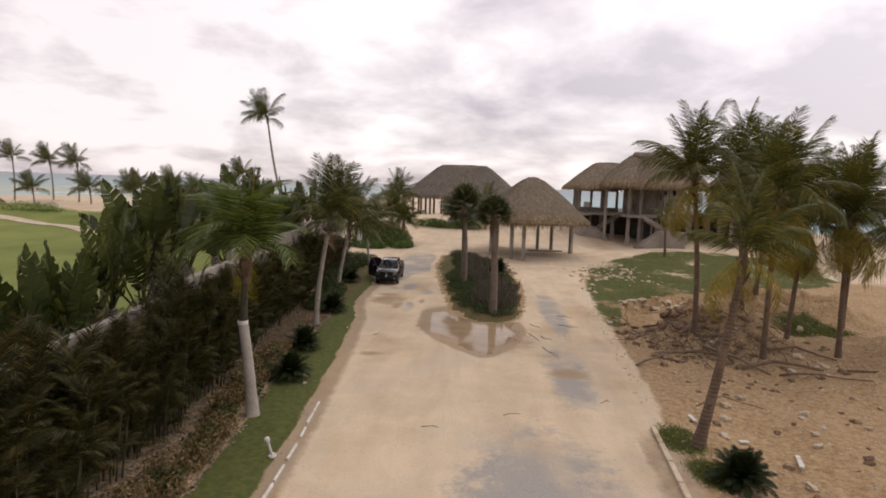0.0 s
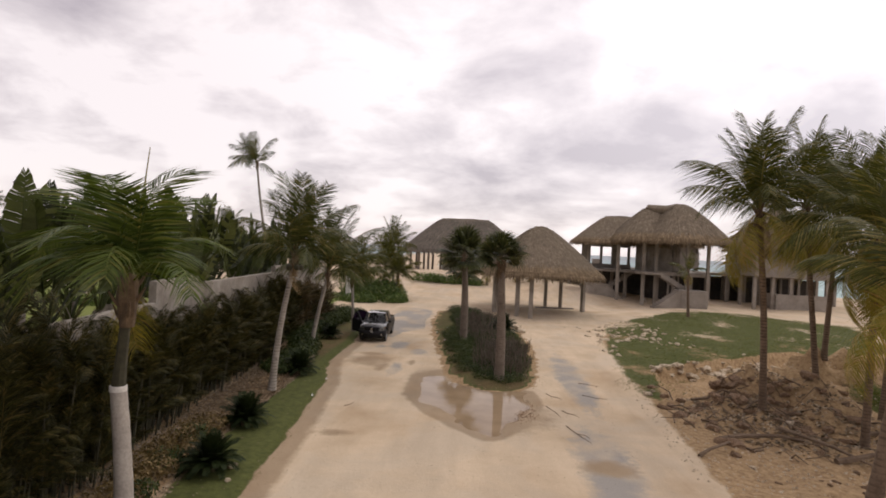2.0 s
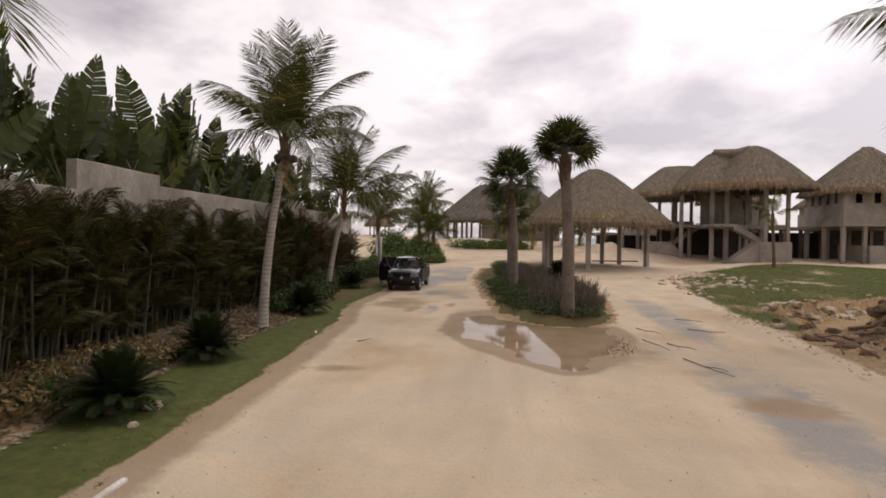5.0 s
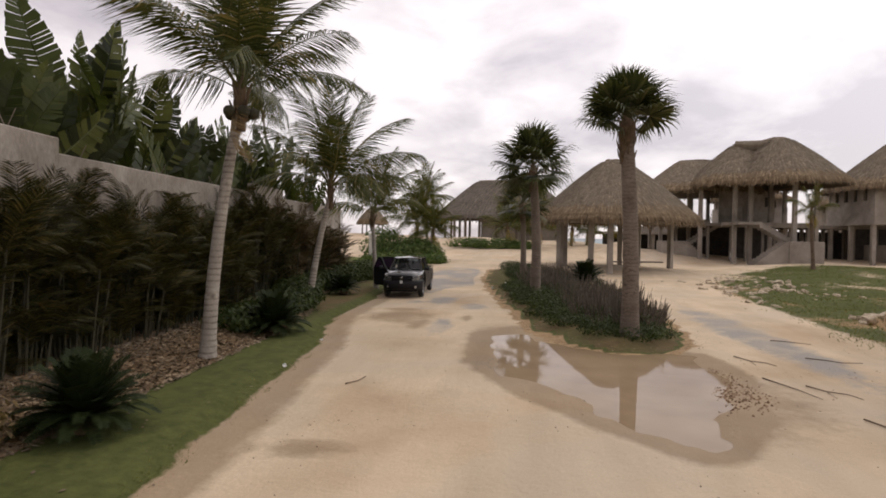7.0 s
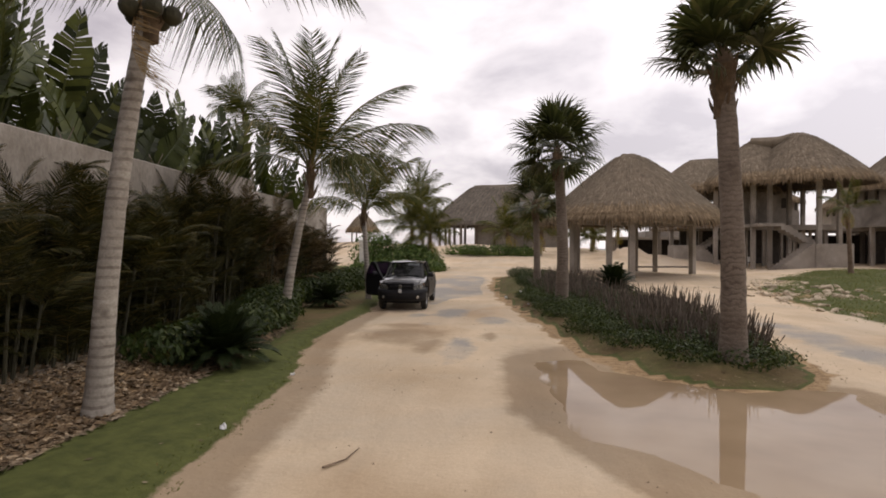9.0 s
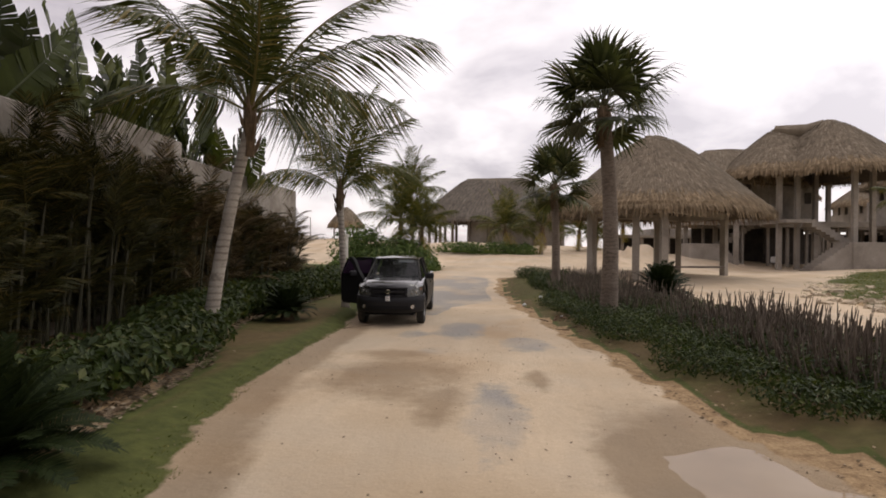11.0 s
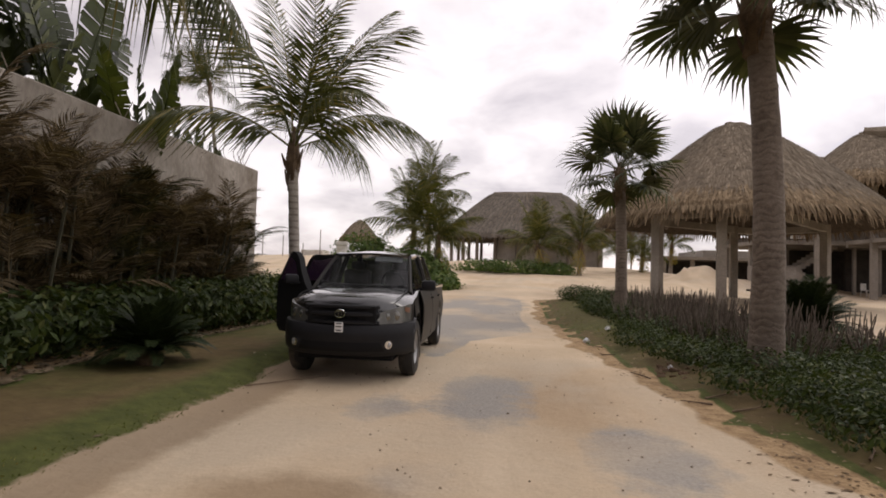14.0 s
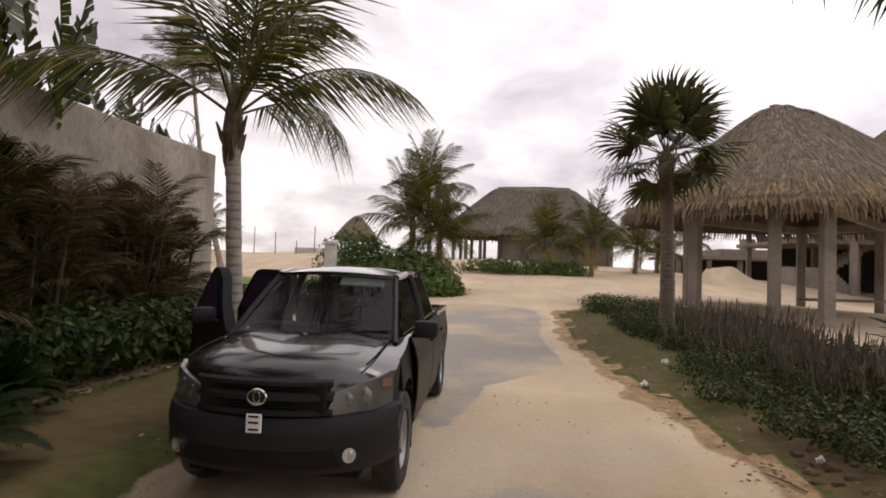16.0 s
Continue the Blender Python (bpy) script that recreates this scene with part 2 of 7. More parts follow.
def ringed_bark(name, c1, c2, ring, dark, ring_scale, distort, patch=0.6, line=(0.12, 0.34)):
    """Palm bark: two tones, dark leaf-scar rings up the stem and rough dark patches."""
    m, nt, b = node_mat(name)
    tc = nt.nodes.new("ShaderNodeTexCoord")
    w = nt.nodes.new("ShaderNodeTexWave")
    w.wave_type, w.bands_direction = "BANDS", "Z"
    w.inputs["Scale"].default_value = ring_scale
    w.inputs["Distortion"].default_value = distort
    w.inputs["Detail"].default_value = 3.0
    w.inputs["Detail Scale"].default_value = 1.6
    nt.links.new(tc.outputs["Object"], w.inputs["Vector"])
    col = ramp(nt, tex_noise(nt, 2.2, 5, 0.65), [(0.3, c1), (0.7, c2)])
    col = mixc(nt, nmath(nt, "MULTIPLY", ramp(nt, w.outputs["Fac"], [(line[0], (1, 1, 1)), (line[1], (0, 0, 0))]), ramp(nt, tex_noise(nt, 3.5, 4, 0.6), [(0.35, (0.1, 0.1, 0.1)), (0.65, (0.85, 0.85, 0.85))])), col, ring)
    col = mixc(nt, nmath(nt, "MULTIPLY", ramp(nt, tex_noise(nt, 5.0, 6, 0.7), [(0.56, (0, 0, 0)), (0.66, (1, 1, 1))]), patch), col, dark)
    g = tex_noise(nt, 40, 4, 0.65)
    col = mixc(nt, 0.8, col, ramp(nt, g, [(0.25, (0.68, 0.68, 0.68)), (0.75, (1.25, 1.25, 1.25))]), "MULTIPLY")
    nt.links.new(col, b.inputs["Base Color"])
    b.inputs["Roughness"].default_value = 0.93
    b.inputs["Specular IOR Level"].default_value = 0.25
    bump(nt, b, nmath(nt, "ADD", nmath(nt, "MULTIPLY", w.outputs["Fac"], 0.5), g), 0.6, 0.012)
    return m


M_TRUNK = ringed_bark("palm_bark", (0.20, 0.17, 0.14), (0.36, 0.32, 0.27), (0.12, 0.095, 0.075), (0.055, 0.042, 0.032), 2.9, 1.6)
M_SMOOTH = grainy("smooth_grey_palm_bark", (0.27, 0.24, 0.205), (0.42, 0.38, 0.33), 1.6, 0.9, 20, 0.3, 0.01, stain=(0.2, 0.165, 0.13))
M_TRUNK_BROWN = ringed_bark("brown_palm_bark", (0.12, 0.085, 0.058), (0.23, 0.165, 0.115), (0.07, 0.048, 0.032), (0.05, 0.035, 0.025), 2.9, 1.8)
M_TRUNK_PALE = ringed_bark("pale_palm_bark", (0.27, 0.24, 0.205), (0.46, 0.42, 0.36), (0.16, 0.13, 0.105), (0.09, 0.07, 0.055), 2.9, 1.4, 0.6)
M_SABAL = ringed_bark("sabal_bark", (0.15, 0.12, 0.092), (0.25, 0.205, 0.165), (0.115, 0.088, 0.066), (0.08, 0.06, 0.045), 3.4, 9.0, 0.55, (0.1, 0.45))
M_CANE = grainy("dull_green_cane", (0.026, 0.024, 0.012), (0.062, 0.056, 0.028), 6.0, 0.8, 40, 0.3, 0.01)
M_FIBRE = grainy("palm_fibre", (0.07, 0.045, 0.025), (0.17, 0.115, 0.065), 6.0, 0.95, 50, 0.7, 0.02)
M_FROND = leafy("coconut_frond", (0.028, 0.036, 0.010), (0.082, 0.092, 0.024), 0.48, (0.21, 0.165, 0.06), 0.16)
M_FROND_FRESH = leafy("fresh_green_frond", (0.03, 0.05, 0.011), (0.095, 0.13, 0.026), 0.42, (0.17, 0.17, 0.05), 0.25)
M_FROND_OLIVE = leafy("olive_frond", (0.034, 0.041, 0.010), (0.095, 0.102, 0.024), 0.48, (0.23, 0.185, 0.055), 0.2)
M_FROND_YEL = leafy("yellowed_frond", (0.14, 0.14, 0.02), (0.28, 0.22, 0.04), 0.5, (0.30, 0.19, 0.06))
M_FROND_DRY = leafy("dry_frond", (0.17, 0.11, 0.05), (0.30, 0.21, 0.11), 0.8, (0.33, 0.25, 0.15), 0.1)
M_FAN = leafy("fan_palm_leaf", (0.028, 0.036, 0.014), (0.075, 0.084, 0.034), 0.4, (0.15, 0.14, 0.065), 0.2, 0.18, 0.7, 0.6)
M_ARECA = leafy("areca_leaf", (0.013, 0.014, 0.005), (0.050, 0.049, 0.015), 0.55, (0.13, 0.098, 0.036), 0.15, 0.14)
M_ARECA_DRY = leafy("browned_areca_leaf", (0.036, 0.026, 0.014), (0.125, 0.092, 0.05), 0.7, (0.22, 0.165, 0.10), 0.15, 0.1)
M_TRAV = leafy("traveller_palm_leaf", (0.016, 0.021, 0.006), (0.055, 0.070, 0.018), 0.38, (0.095, 0.105, 0.03), 0.2, 0.3, 0.22, 0.97)
M_CYCAD = leafy("cycad_leaf", (0.010, 0.017, 0.006), (0.026, 0.037, 0.012), 0.55, None, 0.05, 0.08)
M_SHRUB = leafy("shrub_leaf", (0.018, 0.030, 0.009), (0.053, 0.076, 0.021), 0.45, (0.10, 0.11, 0.038))
M_CROTON = leafy("croton_leaf", (0.09, 0.065, 0.03), (0.20, 0.14, 0.062), 0.6, (0.30, 0.22, 0.11))
M_SPIKE = leafy("grey_flower_spike", (0.105, 0.082, 0.062), (0.185, 0.150, 0.118), 0.9, (0.24, 0.20, 0.16), 0.05)
M_GRASS = leafy("grass_blade", (0.065, 0.08, 0.02), (0.12, 0.14, 0.036), 0.6, (0.22, 0.17, 0.08), 0.4)
M_VINE = leafy("beach_vine_leaf", (0.04, 0.075, 0.018), (0.10, 0.15, 0.035), 0.5, (0.16, 0.19, 0.06))
M_LITTER = leafy("leaf_litter", (0.105, 0.078, 0.05), (0.22, 0.168, 0.112), 0.9, (0.40, 0.33, 0.235), 0.0)
M_LEAVES = leafy("pale_fallen_leaf", (0.09, 0.058, 0.032), (0.20, 0.138, 0.08), 0.9, (0.38, 0.29, 0.19), 0.0)
M_STONE = grainy("pale_limestone", (0.40, 0.315, 0.215), (0.66, 0.555, 0.41), 2.0, 0.95, 22, 0.6, 0.03, stain=(0.30, 0.23, 0.155))
M_EARTH = grainy("brown_earth", (0.19, 0.115, 0.065), (0.36, 0.235, 0.14), 1.6, 0.95, 14, 0.9, 0.08)
M_DRYWOOD = grainy("dead_wood", (0.10, 0.065, 0.04), (0.23, 0.165, 0.11), 3.0, 0.9, 30, 0.5, 0.02)
M_WHITE = grainy("white_paint", (0.50, 0.475, 0.43), (0.74, 0.71, 0.66), 4.0, 0.8, 30, 0.2, 0.01, stain=(0.45, 0.40, 0.32))


# ---- mesh helpers ----
def mesh_from(name, verts, faces, mat=None, smooth=False):
    me = bpy.data.meshes.new(name)
    me.from_pydata([tuple(v) for v in verts], [], faces)
    if mat:
        me.materials.append(mat)
    if smooth:
        me.polygons.foreach_set("use_smooth", [True] * len(me.polygons))
    me.update()
    return me


def part(name, bm, material, parent=None, label="", smooth=False):
    """Links a bmesh, or a ready mesh, as one mesh object under a thing or a part."""
    if isinstance(bm, bpy.types.Mesh):
        me = bm
    else:
        me = bpy.data.meshes.new(name)
        bmesh.ops.recalc_face_normals(bm, faces=bm.faces)
        bm.to_mesh(me)
        bm.free()
        me.materials.append(material)
        if smooth:
            me.polygons.foreach_set("use_smooth", [True] * len(me.polygons))
            me.set_sharp_from_angle(angle=radians(38))
    ob = new(name, me)
    if parent is not None:
        ob.parent = parent
    if label:
        ob["label"] = label
    return ob


def thing(name, label, category, m=None, group="", kind=""):
    ob = new(name)
    ob.empty_display_size = 0.2
    if m is not None:
        ob.matrix_basis = m
    return tagged(ob, label, category, group, kind)


def add_box(bm, x0, y0, z0, x1, y1, z1, bevel=0.0, m=None):
    vs = [bm.verts.new((x, y, z)) for x in (x0, x1) for y in (y0, y1) for z in (z0, z1)]
    fs = [bm.faces.new([vs[i] for i in f]) for f in ((0, 1, 3, 2), (4, 6, 7, 5), (0, 4, 5, 1), (2, 3, 7, 6), (0, 2, 6, 4), (1, 5, 7, 3))]
    if bevel:
        es = list({ed for f in fs for ed in f.edges})
        r = bmesh.ops.bevel(bm, geom=es, offset=bevel, segments=2, affect="EDGES", profile=0.5)
        vs = list({v for f in r["faces"] for v in f.verts} | {v for v in vs if v.is_valid})
    if m is not None:
        for v in vs:
            v.co = m @ v.co
    return vs


def box(x0, y0, z0, x1, y1, z1, bevel=0.0, m=None):
    bm = bmesh.new()
    add_box(bm, x0, y0, z0, x1, y1, z1, bevel, m)
    return bm


def add_tube(bm, pts, radii, sides=8, cap=True, wobble=0.0, rng=random):
    """A tube along points, with a radius at each."""
    rings = []
    pts = [Vector(p) for p in pts]
    for i, p in enumerate(pts):
        d = (pts[min(i + 1, len(pts) - 1)] - pts[max(i - 1, 0)]).normalized()
        u = d.cross(Vector((0, 1, 0.03)))
        if u.length < 0.05:
            u = d.cross(Vector((1, 0, 0)))
        u.normalize()
        w = d.cross(u)
        rings.append([bm.verts.new(p + (u * math.cos(a) + w * math.sin(a)) * radii[i] * (1 + wobble * rng.uniform(-1, 1)))
                      for a in (2 * math.pi * k / sides for k in range(sides))])
    for a, b in zip(rings, rings[1:]):
        for k in range(sides):
            bm.faces.new((a[k], a[(k + 1) % sides], b[(k + 1) % sides], b[k]))
    if cap:
        bm.faces.new(rings[0][::-1])
        bm.faces.new(rings[-1])
    return rings


def tube(pts, radii, sides=8, cap=True, wobble=0.0, rng=random):
    bm = bmesh.new()
    add_tube(bm, pts, radii, sides, cap, wobble, rng)
    return bm


def smoothstep(a, b, v):
    q = min(1.0, max(0.0, (v - a) / (b - a)))
    return q * q * (3 - 2 * q)


def along(line, v, axis=1):
    """The other coordinate of a polyline at v."""
    for (p, q) in zip(line, line[1:]):
        if v <= q[axis]:
            f = (v - p[axis]) / (q[axis] - p[axis])
            return p[1 - axis] + f * (q[1 - axis] - p[1 - axis])
    return line[-1][1 - axis]


def inside(poly, x, y):
    """Signed distance to a polygon's edge, positive within."""
    best, hit = 1e9, False
    for (x0, y0), (x1, y1) in zip(poly, poly[1:] + poly[:1]):
        dx, dy = x1 - x0, y1 - y0
        f = min(1.0, max(0.0, ((x - x0) * dx + (y - y0) * dy) / (dx * dx + dy * dy)))
        best = min(best, math.hypot(x - x0 - f * dx, y - y0 - f * dy))
        if (y0 > y) != (y1 > y) and x < x0 + (y - y0) / (y1 - y0) * dx:
            hit = not hit
    return best if hit else -best


# ---- plan ----
GRASS_EDGE = [(-1.6, -20), (-2.2, 12), (-2.6, 18.3), (-3.1, 24), (-3.5, 27.5), (-3.75, 30), (-4.4, 32.5), (-4.62, 34), (-4.75, 37), (-4.75, 39), (-4.95, 41), (-5.6, 44.5), (-7.5, 48)]
BED_EDGE = [(-3.3, -20), (-3.6, 12), (-3.8, 15.5), (-4.0, 17.8), (-4.3, 19.6), (-4.7, 22.5), (-5.0, 28), (-5.1, 31), (-5.6, 34.5), (-6.3, 36.2), (-6.9, 38.5), (-7.0, 41.5), (-6.9, 45.5), (-8.4, 48)]
ROAD_RIGHT = [(6.0, -20), (6.6, 14), (6.9, 18.4), (7.4, 22.5), (7.9, 29.4), (8.5, 37.5), (9.2, 45), (10.5, 50)]
WALL_LINE = [(-4.6, -6), (-6.1, 12), (-6.9, 20), (-7.75, 26.2), (-8.1, 28.8), (-8.55, 36.6), (-8.7, 39.3), (-8.75, 47.0)]
ISLAND = [(2.0, 30.6), (0.95, 33.0), (0.1, 38.5), (-0.6, 44.3), (-1.1, 49), (-0.9, 53.5), (0.6, 54.6), (2.6, 52.6), (4.3, 47.5), (4.9, 41), (4.6, 35), (4.2, 31.6), (3.2, 30.4)]
PUDDLE = [(-0.2, 32.0), (-0.1, 29.2), (0.7, 27.3), (1.7, 26.0), (2.5, 25.1), (3.2, 26.2), (4.0, 28.8), (3.9, 30.3), (2.8, 30.3), (1.6, 30.9), (0.7, 32.4)]
GREEN = [(8.3, 31.8), (9.0, 29.6), (11.5, 35), (15, 39.5), (20, 42), (30, 47), (34, 58), (28, 64), (20, 62), (14, 55), (11.0, 50), (9.2, 41)]
TRENCH = [(9.6, 30.4), (10.1, 33.2), (10.8, 36.4), (15.4, 40.6), (19.5, 43.2), (25, 44.5), (25, 39), (17, 37.0), (12.6, 33.6), (11.4, 30.6)]
WEEDS = [(7.85, 18.2, 0.75, 1.2), (18.8, 31.6, 2.2, 1.7), (8.0, 16.4, 0.7, 1.0)]


def ground_z(x, y):
    z = 0.45 * smoothstep(45, 58, y) + 1.55 * smoothstep(62, 84, y) * (1 - smoothstep(4, 26, x))
    z += 0.4 * smoothstep(50, 72, y) * smoothstep(-7, -16, x) * (1 - smoothstep(-40, -60, x))
    z -= 3.2 * smoothstep(96, 150, y)
    z += 0.5 * (noise.noise((x * 0.11, y * 0.11, 2.0))) * smoothstep(50, 70, y)
    # heaped earth beside the track
    for mx, my, rx, ry, hz in MOUNDS:
        d = ((x - mx) / rx) ** 2 + ((y - my) / ry) ** 2
        if d < 4:
            z += hz * math.exp(-1.6 * d) * (1 + 0.9 * noise.fractal((x * 0.9, y * 0.9, 5.0), 1.0, 2.0, 4))
    if 3 < x < 45 and y < 60:
        rough = smoothstep(0.3, 3.0, x - along(ROAD_RIGHT, y)) * (1 - smoothstep(44, 58, y))
        z += rough * (0.22 * noise.fractal((x * 0.45, y * 0.45, 1.0), 1.0, 2.1, 4) - 0.08)
    if 8 < x < 26 and 29 < y < 46:
        d = inside(TRENCH, x, y) + 0.25 * noise.noise((x * 1.1, y * 1.1, 8.0))
        z -= 0.6 * smoothstep(-0.12, 0.3, d)
        z += 0.12 * smoothstep(-0.9, -0.1, d) * (1 - smoothstep(-0.1, 0.1, d))
    d = inside(PUDDLE, x, y) if -2 < x < 6 and 23 < y < 34 else -9
    z -= 0.07 * smoothstep(-0.35, 0.5, d + 0.4 * noise.fractal((x * 0.9, y * 0.9, 3.0), 1.0, 2.0, 3))
    d = inside(ISLAND, x, y) if -3 < x < 7 and 28 < y < 57 else -9
    z += 0.16 * smoothstep(0.0, 0.9, d)
    if y < 50 and x < 0:
        z += 0.10 * smoothstep(0.0, 0.5, along(GRASS_EDGE, y) - x)
        z += 0.22 * smoothstep(0.0, 1.5, along(BED_EDGE, y) - x)
    if abs(x) < 9 and y < 56:
        z += 0.02 * noise.noise((x * 0.5, y * 0.3, 7.0))
    return z


MOUNDS = [(10.0, 72, 2.2, 2.0, 0.9), (12.6, 31.0, 2.6, 1.8, 1.0), (14.6, 30.2, 1.6, 1.5, 0.9), (11.0, 28.6, 1.5, 1.2, 0.5), (16.5, 33.5, 3.5, 2.2, 1.2), (14.5, 28.0, 2.2, 1.4, 0.75), (20.5, 35.5, 3.5, 2.5, 1.3), (22, 28, 4, 3, 0.7), (17.5, 24, 3, 2, 0.35)]
PATCHES = [(3.8, 13, 2.4, 6.5), (6.2, 33.5, 0.8, 6.5), (-3.2, 38.4, 0.35, 0.7), (-2.2, 38.9, 0.55, 1.5), (5.6, 23, 1.0, 4.0), (-1.6, 33.0, 0.4, 1.6), (-2.9, 52, 1.6, 3.0), (-2.45, 39.2, 0.32, 1.5), (-1.0, 37.3, 0.55, 0.9), (-2.6, 36.6, 0.4, 0.5)]
BARE = [(-3.0, 41.3), (-2.75, 43.6), (-1.95, 44.6), (-1.62, 45.4), (-1.9, 53.0), (-3.2, 54.0), (-4.6, 50.0), (-4.2, 44.0), (-3.3, 41.5)]
DAMP = [(-2.9, 34.6, 1.2, 1.5), (0.9, 32.6, 1.8, 1.5), (5.6, 23.2, 1.0, 0.7), (0.4, 30.4, 1.3, 2.6), (3.4, 27.2, 1.7, 1.9), (-1.9, 24.4, 0.6, 0.35), (-3.2, 36.2, 0.8, 0.5), (-2.2, 33.4, 0.35, 1.1), (-1.0, 34.6, 0.25, 0.8)]


def zone(x, y):
    asph = max((1.0 - ((x - a) / rx) ** 2 * 0.6 - ((y - b) / ry) ** 2 * 0.6) for a, b, rx, ry in PATCHES)
    asph = 0.15 + 0.55 * max(0.0, min(1.0, asph))
    if -6 < x < 0 and 40 < y < 56:
        asph = max(asph, 0.95 * smoothstep(-0.1, 0.1, inside(BARE, x, y)))
    grass = soil = damp = 0.0
    if y < 50:
        gx, bx, rx = along(GRASS_EDGE, y), along(BED_EDGE, y), along(ROAD_RIGHT, y)
        grass = smoothstep(-0.15, 0.2, gx - x) * (1 - smoothstep(-0.2, 0.25, bx - x)) * (0.8 + 0.2 * smoothstep(30, 35, y) * smoothstep(0.3, 0.75, gx - x))
        soil = smoothstep(-0.1, 0.35, bx - x) * (1 - smoothstep(8.6, 9.4, -x))
        soil = max(soil, 0.8 * smoothstep(0.1, 1.3, x - rx) * (1 - smoothstep(46, 52, y)))
        strip = smoothstep(-0.95, -0.25, gx - x) * (1 - smoothstep(41, 45, y))
        damp = max(damp, 0.75 * strip)
        if y < 26:
            damp = max(damp, 0.6 * smoothstep(-0.5, -0.1, x - rx) * (1 - smoothstep(17, 21, y)))
    if x < -9.4 and y < 95:
        grass = max(grass, 0.78 * smoothstep(0, 1.5, -9.2 - x) * (1 - smoothstep(62, 70, y + 0.35 * (x + 20))))
        soil *= 1 - grass
    if -2 < x < 6 and 23 < y < 34:
        damp = max(damp, 0.95 * smoothstep(-0.9, -0.2, inside(PUDDLE, x, y)))
    for a, b, rx_, ry_ in DAMP:
        damp = max(damp, 0.72 * max(0.0, 1.0 - ((x - a) / rx_) ** 2 * 0.5 - ((y - b) / ry_) ** 2 * 0.5))
    if -3 < x < 7 and 28 < y < 57:
        d = inside(ISLAND, x, y) + 0.3 * noise.noise((x * 1.7, y * 1.7, 4.0))
        if d > -1.0:
            soil = max(soil, 0.9 * smoothstep(-0.6, -0.1, d))
            grass = max(grass, smoothstep(-0.06, 0.02, d))
            grass = min(grass, 1 - 0.1 * smoothstep(0.1, 0.4, d) * max(smoothstep(42, 44, y) * (1 - smoothstep(0.6, 1.4, x)), smoothstep(2.2, 3.0, x) * smoothstep(40, 41.5, y)))
    if 7 < x < 36 and 28 < y < 66:
        d = inside(GREEN, x, y)
        if d > -1.5:
            grass = max(grass, (0.63 + 0.25 * noise.noise((x * 0.35, y * 0.35, 3.0))) * smoothstep(-0.6, 0.7, d))
    if 8 < x < 26 and 29 < y < 46 and inside(TRENCH, x, y) > -0.5:
        k = smoothstep(-0.25, 0.1, inside(TRENCH, x, y))
        grass, soil = grass * (1 - k), max(soil, 0.85 * k)
    for a, b, rx_, ry_ in WEEDS:
        grass = max(grass, 0.75 * max(0.0, 1.0 - 0.55 * ((x - a) / rx_) ** 2 - 0.55 * ((y - b) / ry_) ** 2))
    if x > 60 and y < 70:
        grass = max(grass, 0.6)
    return (asph, grass, soil, damp)


def axis_steps(spans):
    out = []
    for a, b, s in spans:
        n = max(1, round((b - a) / s))
        out += [a + (b - a) * k / n for k in range(n)]
    return out + [spans[-1][1]]


gx = axis_steps([(-3000, -300, 300), (-300, -80, 20), (-80, -12, 1.5), (-12, 11, 0.24), (11, 26, 0.4), (26, 60, 1.5), (60, 300, 20), (300, 3000, 300)])
gy = axis_steps([(-600, -60, 60), (-60, 4, 4), (4, 56, 0.24), (56, 110, 1.2), (110, 180, 5), (180, 3600, 300)])
gv = [(x, y, ground_z(x, y)) for y in gy for x in gx]
nx = len(gx)
gf = [(j * nx + i, j * nx + i + 1, (j + 1) * nx + i + 1, (j + 1) * nx + i) for j in range(len(gy) - 1) for i in range(nx - 1)]
ground_me = mesh_from("ground", gv, gf, M_GROUND, True)
za = ground_me.color_attributes.new("zone", "FLOAT_COLOR", "POINT")
za.data.foreach_set("color", [c for x, y, z in gv for c in zone(x, y)])
ground = tagged(new("ground", ground_me), "pale sandy track with brown soil and lawn at its sides", "ground", kind="structure")


# ---- sea and puddle ----
def sea_material():
    m, nt, b = node_mat("shallow_sea")
    tc = nt.nodes.new("ShaderNodeTexCoord")
    s = nt.nodes.new("ShaderNodeSeparateXYZ")
    nt.links.new(tc.outputs["Object"], s.inputs[0])
    far = nt.nodes.new("ShaderNodeMapRange")
    far.inputs[1].default_value, far.inputs[2].default_value = 150, 900
    nt.links.new(s.outputs[1], far.inputs[0])
    col = ramp(nt, far.outputs[0], [(0.0, (0.17, 0.33, 0.30)), (0.25, (0.09, 0.22, 0.22)), (1.0, (0.07, 0.12, 0.14))])
    foam = tex_noise(nt, 0.03, 6, 0.7, stretch=(0.35, 2.2, 1))
    ff = ramp(nt, foam, [(0.56, (0, 0, 0)), (0.64, (1, 1, 1))])
    near = ramp(nt, far.outputs[0], [(0.0, (1, 1, 1)), (0.5, (0.25, 0.25, 0.25))])
    col = mixc(nt, mixc(nt, 1.0, ff, near, "MULTIPLY"), col, (0.75, 0.77, 0.76))
    nt.links.new(col, b.inputs["Base Color"])
    b.inputs["Roughness"].default_value = 0.35
    bump(nt, b, tex_noise(nt, 0.35, 5, 0.6, stretch=(0.5, 1.5, 1)), 0.6, 0.8)
    return m


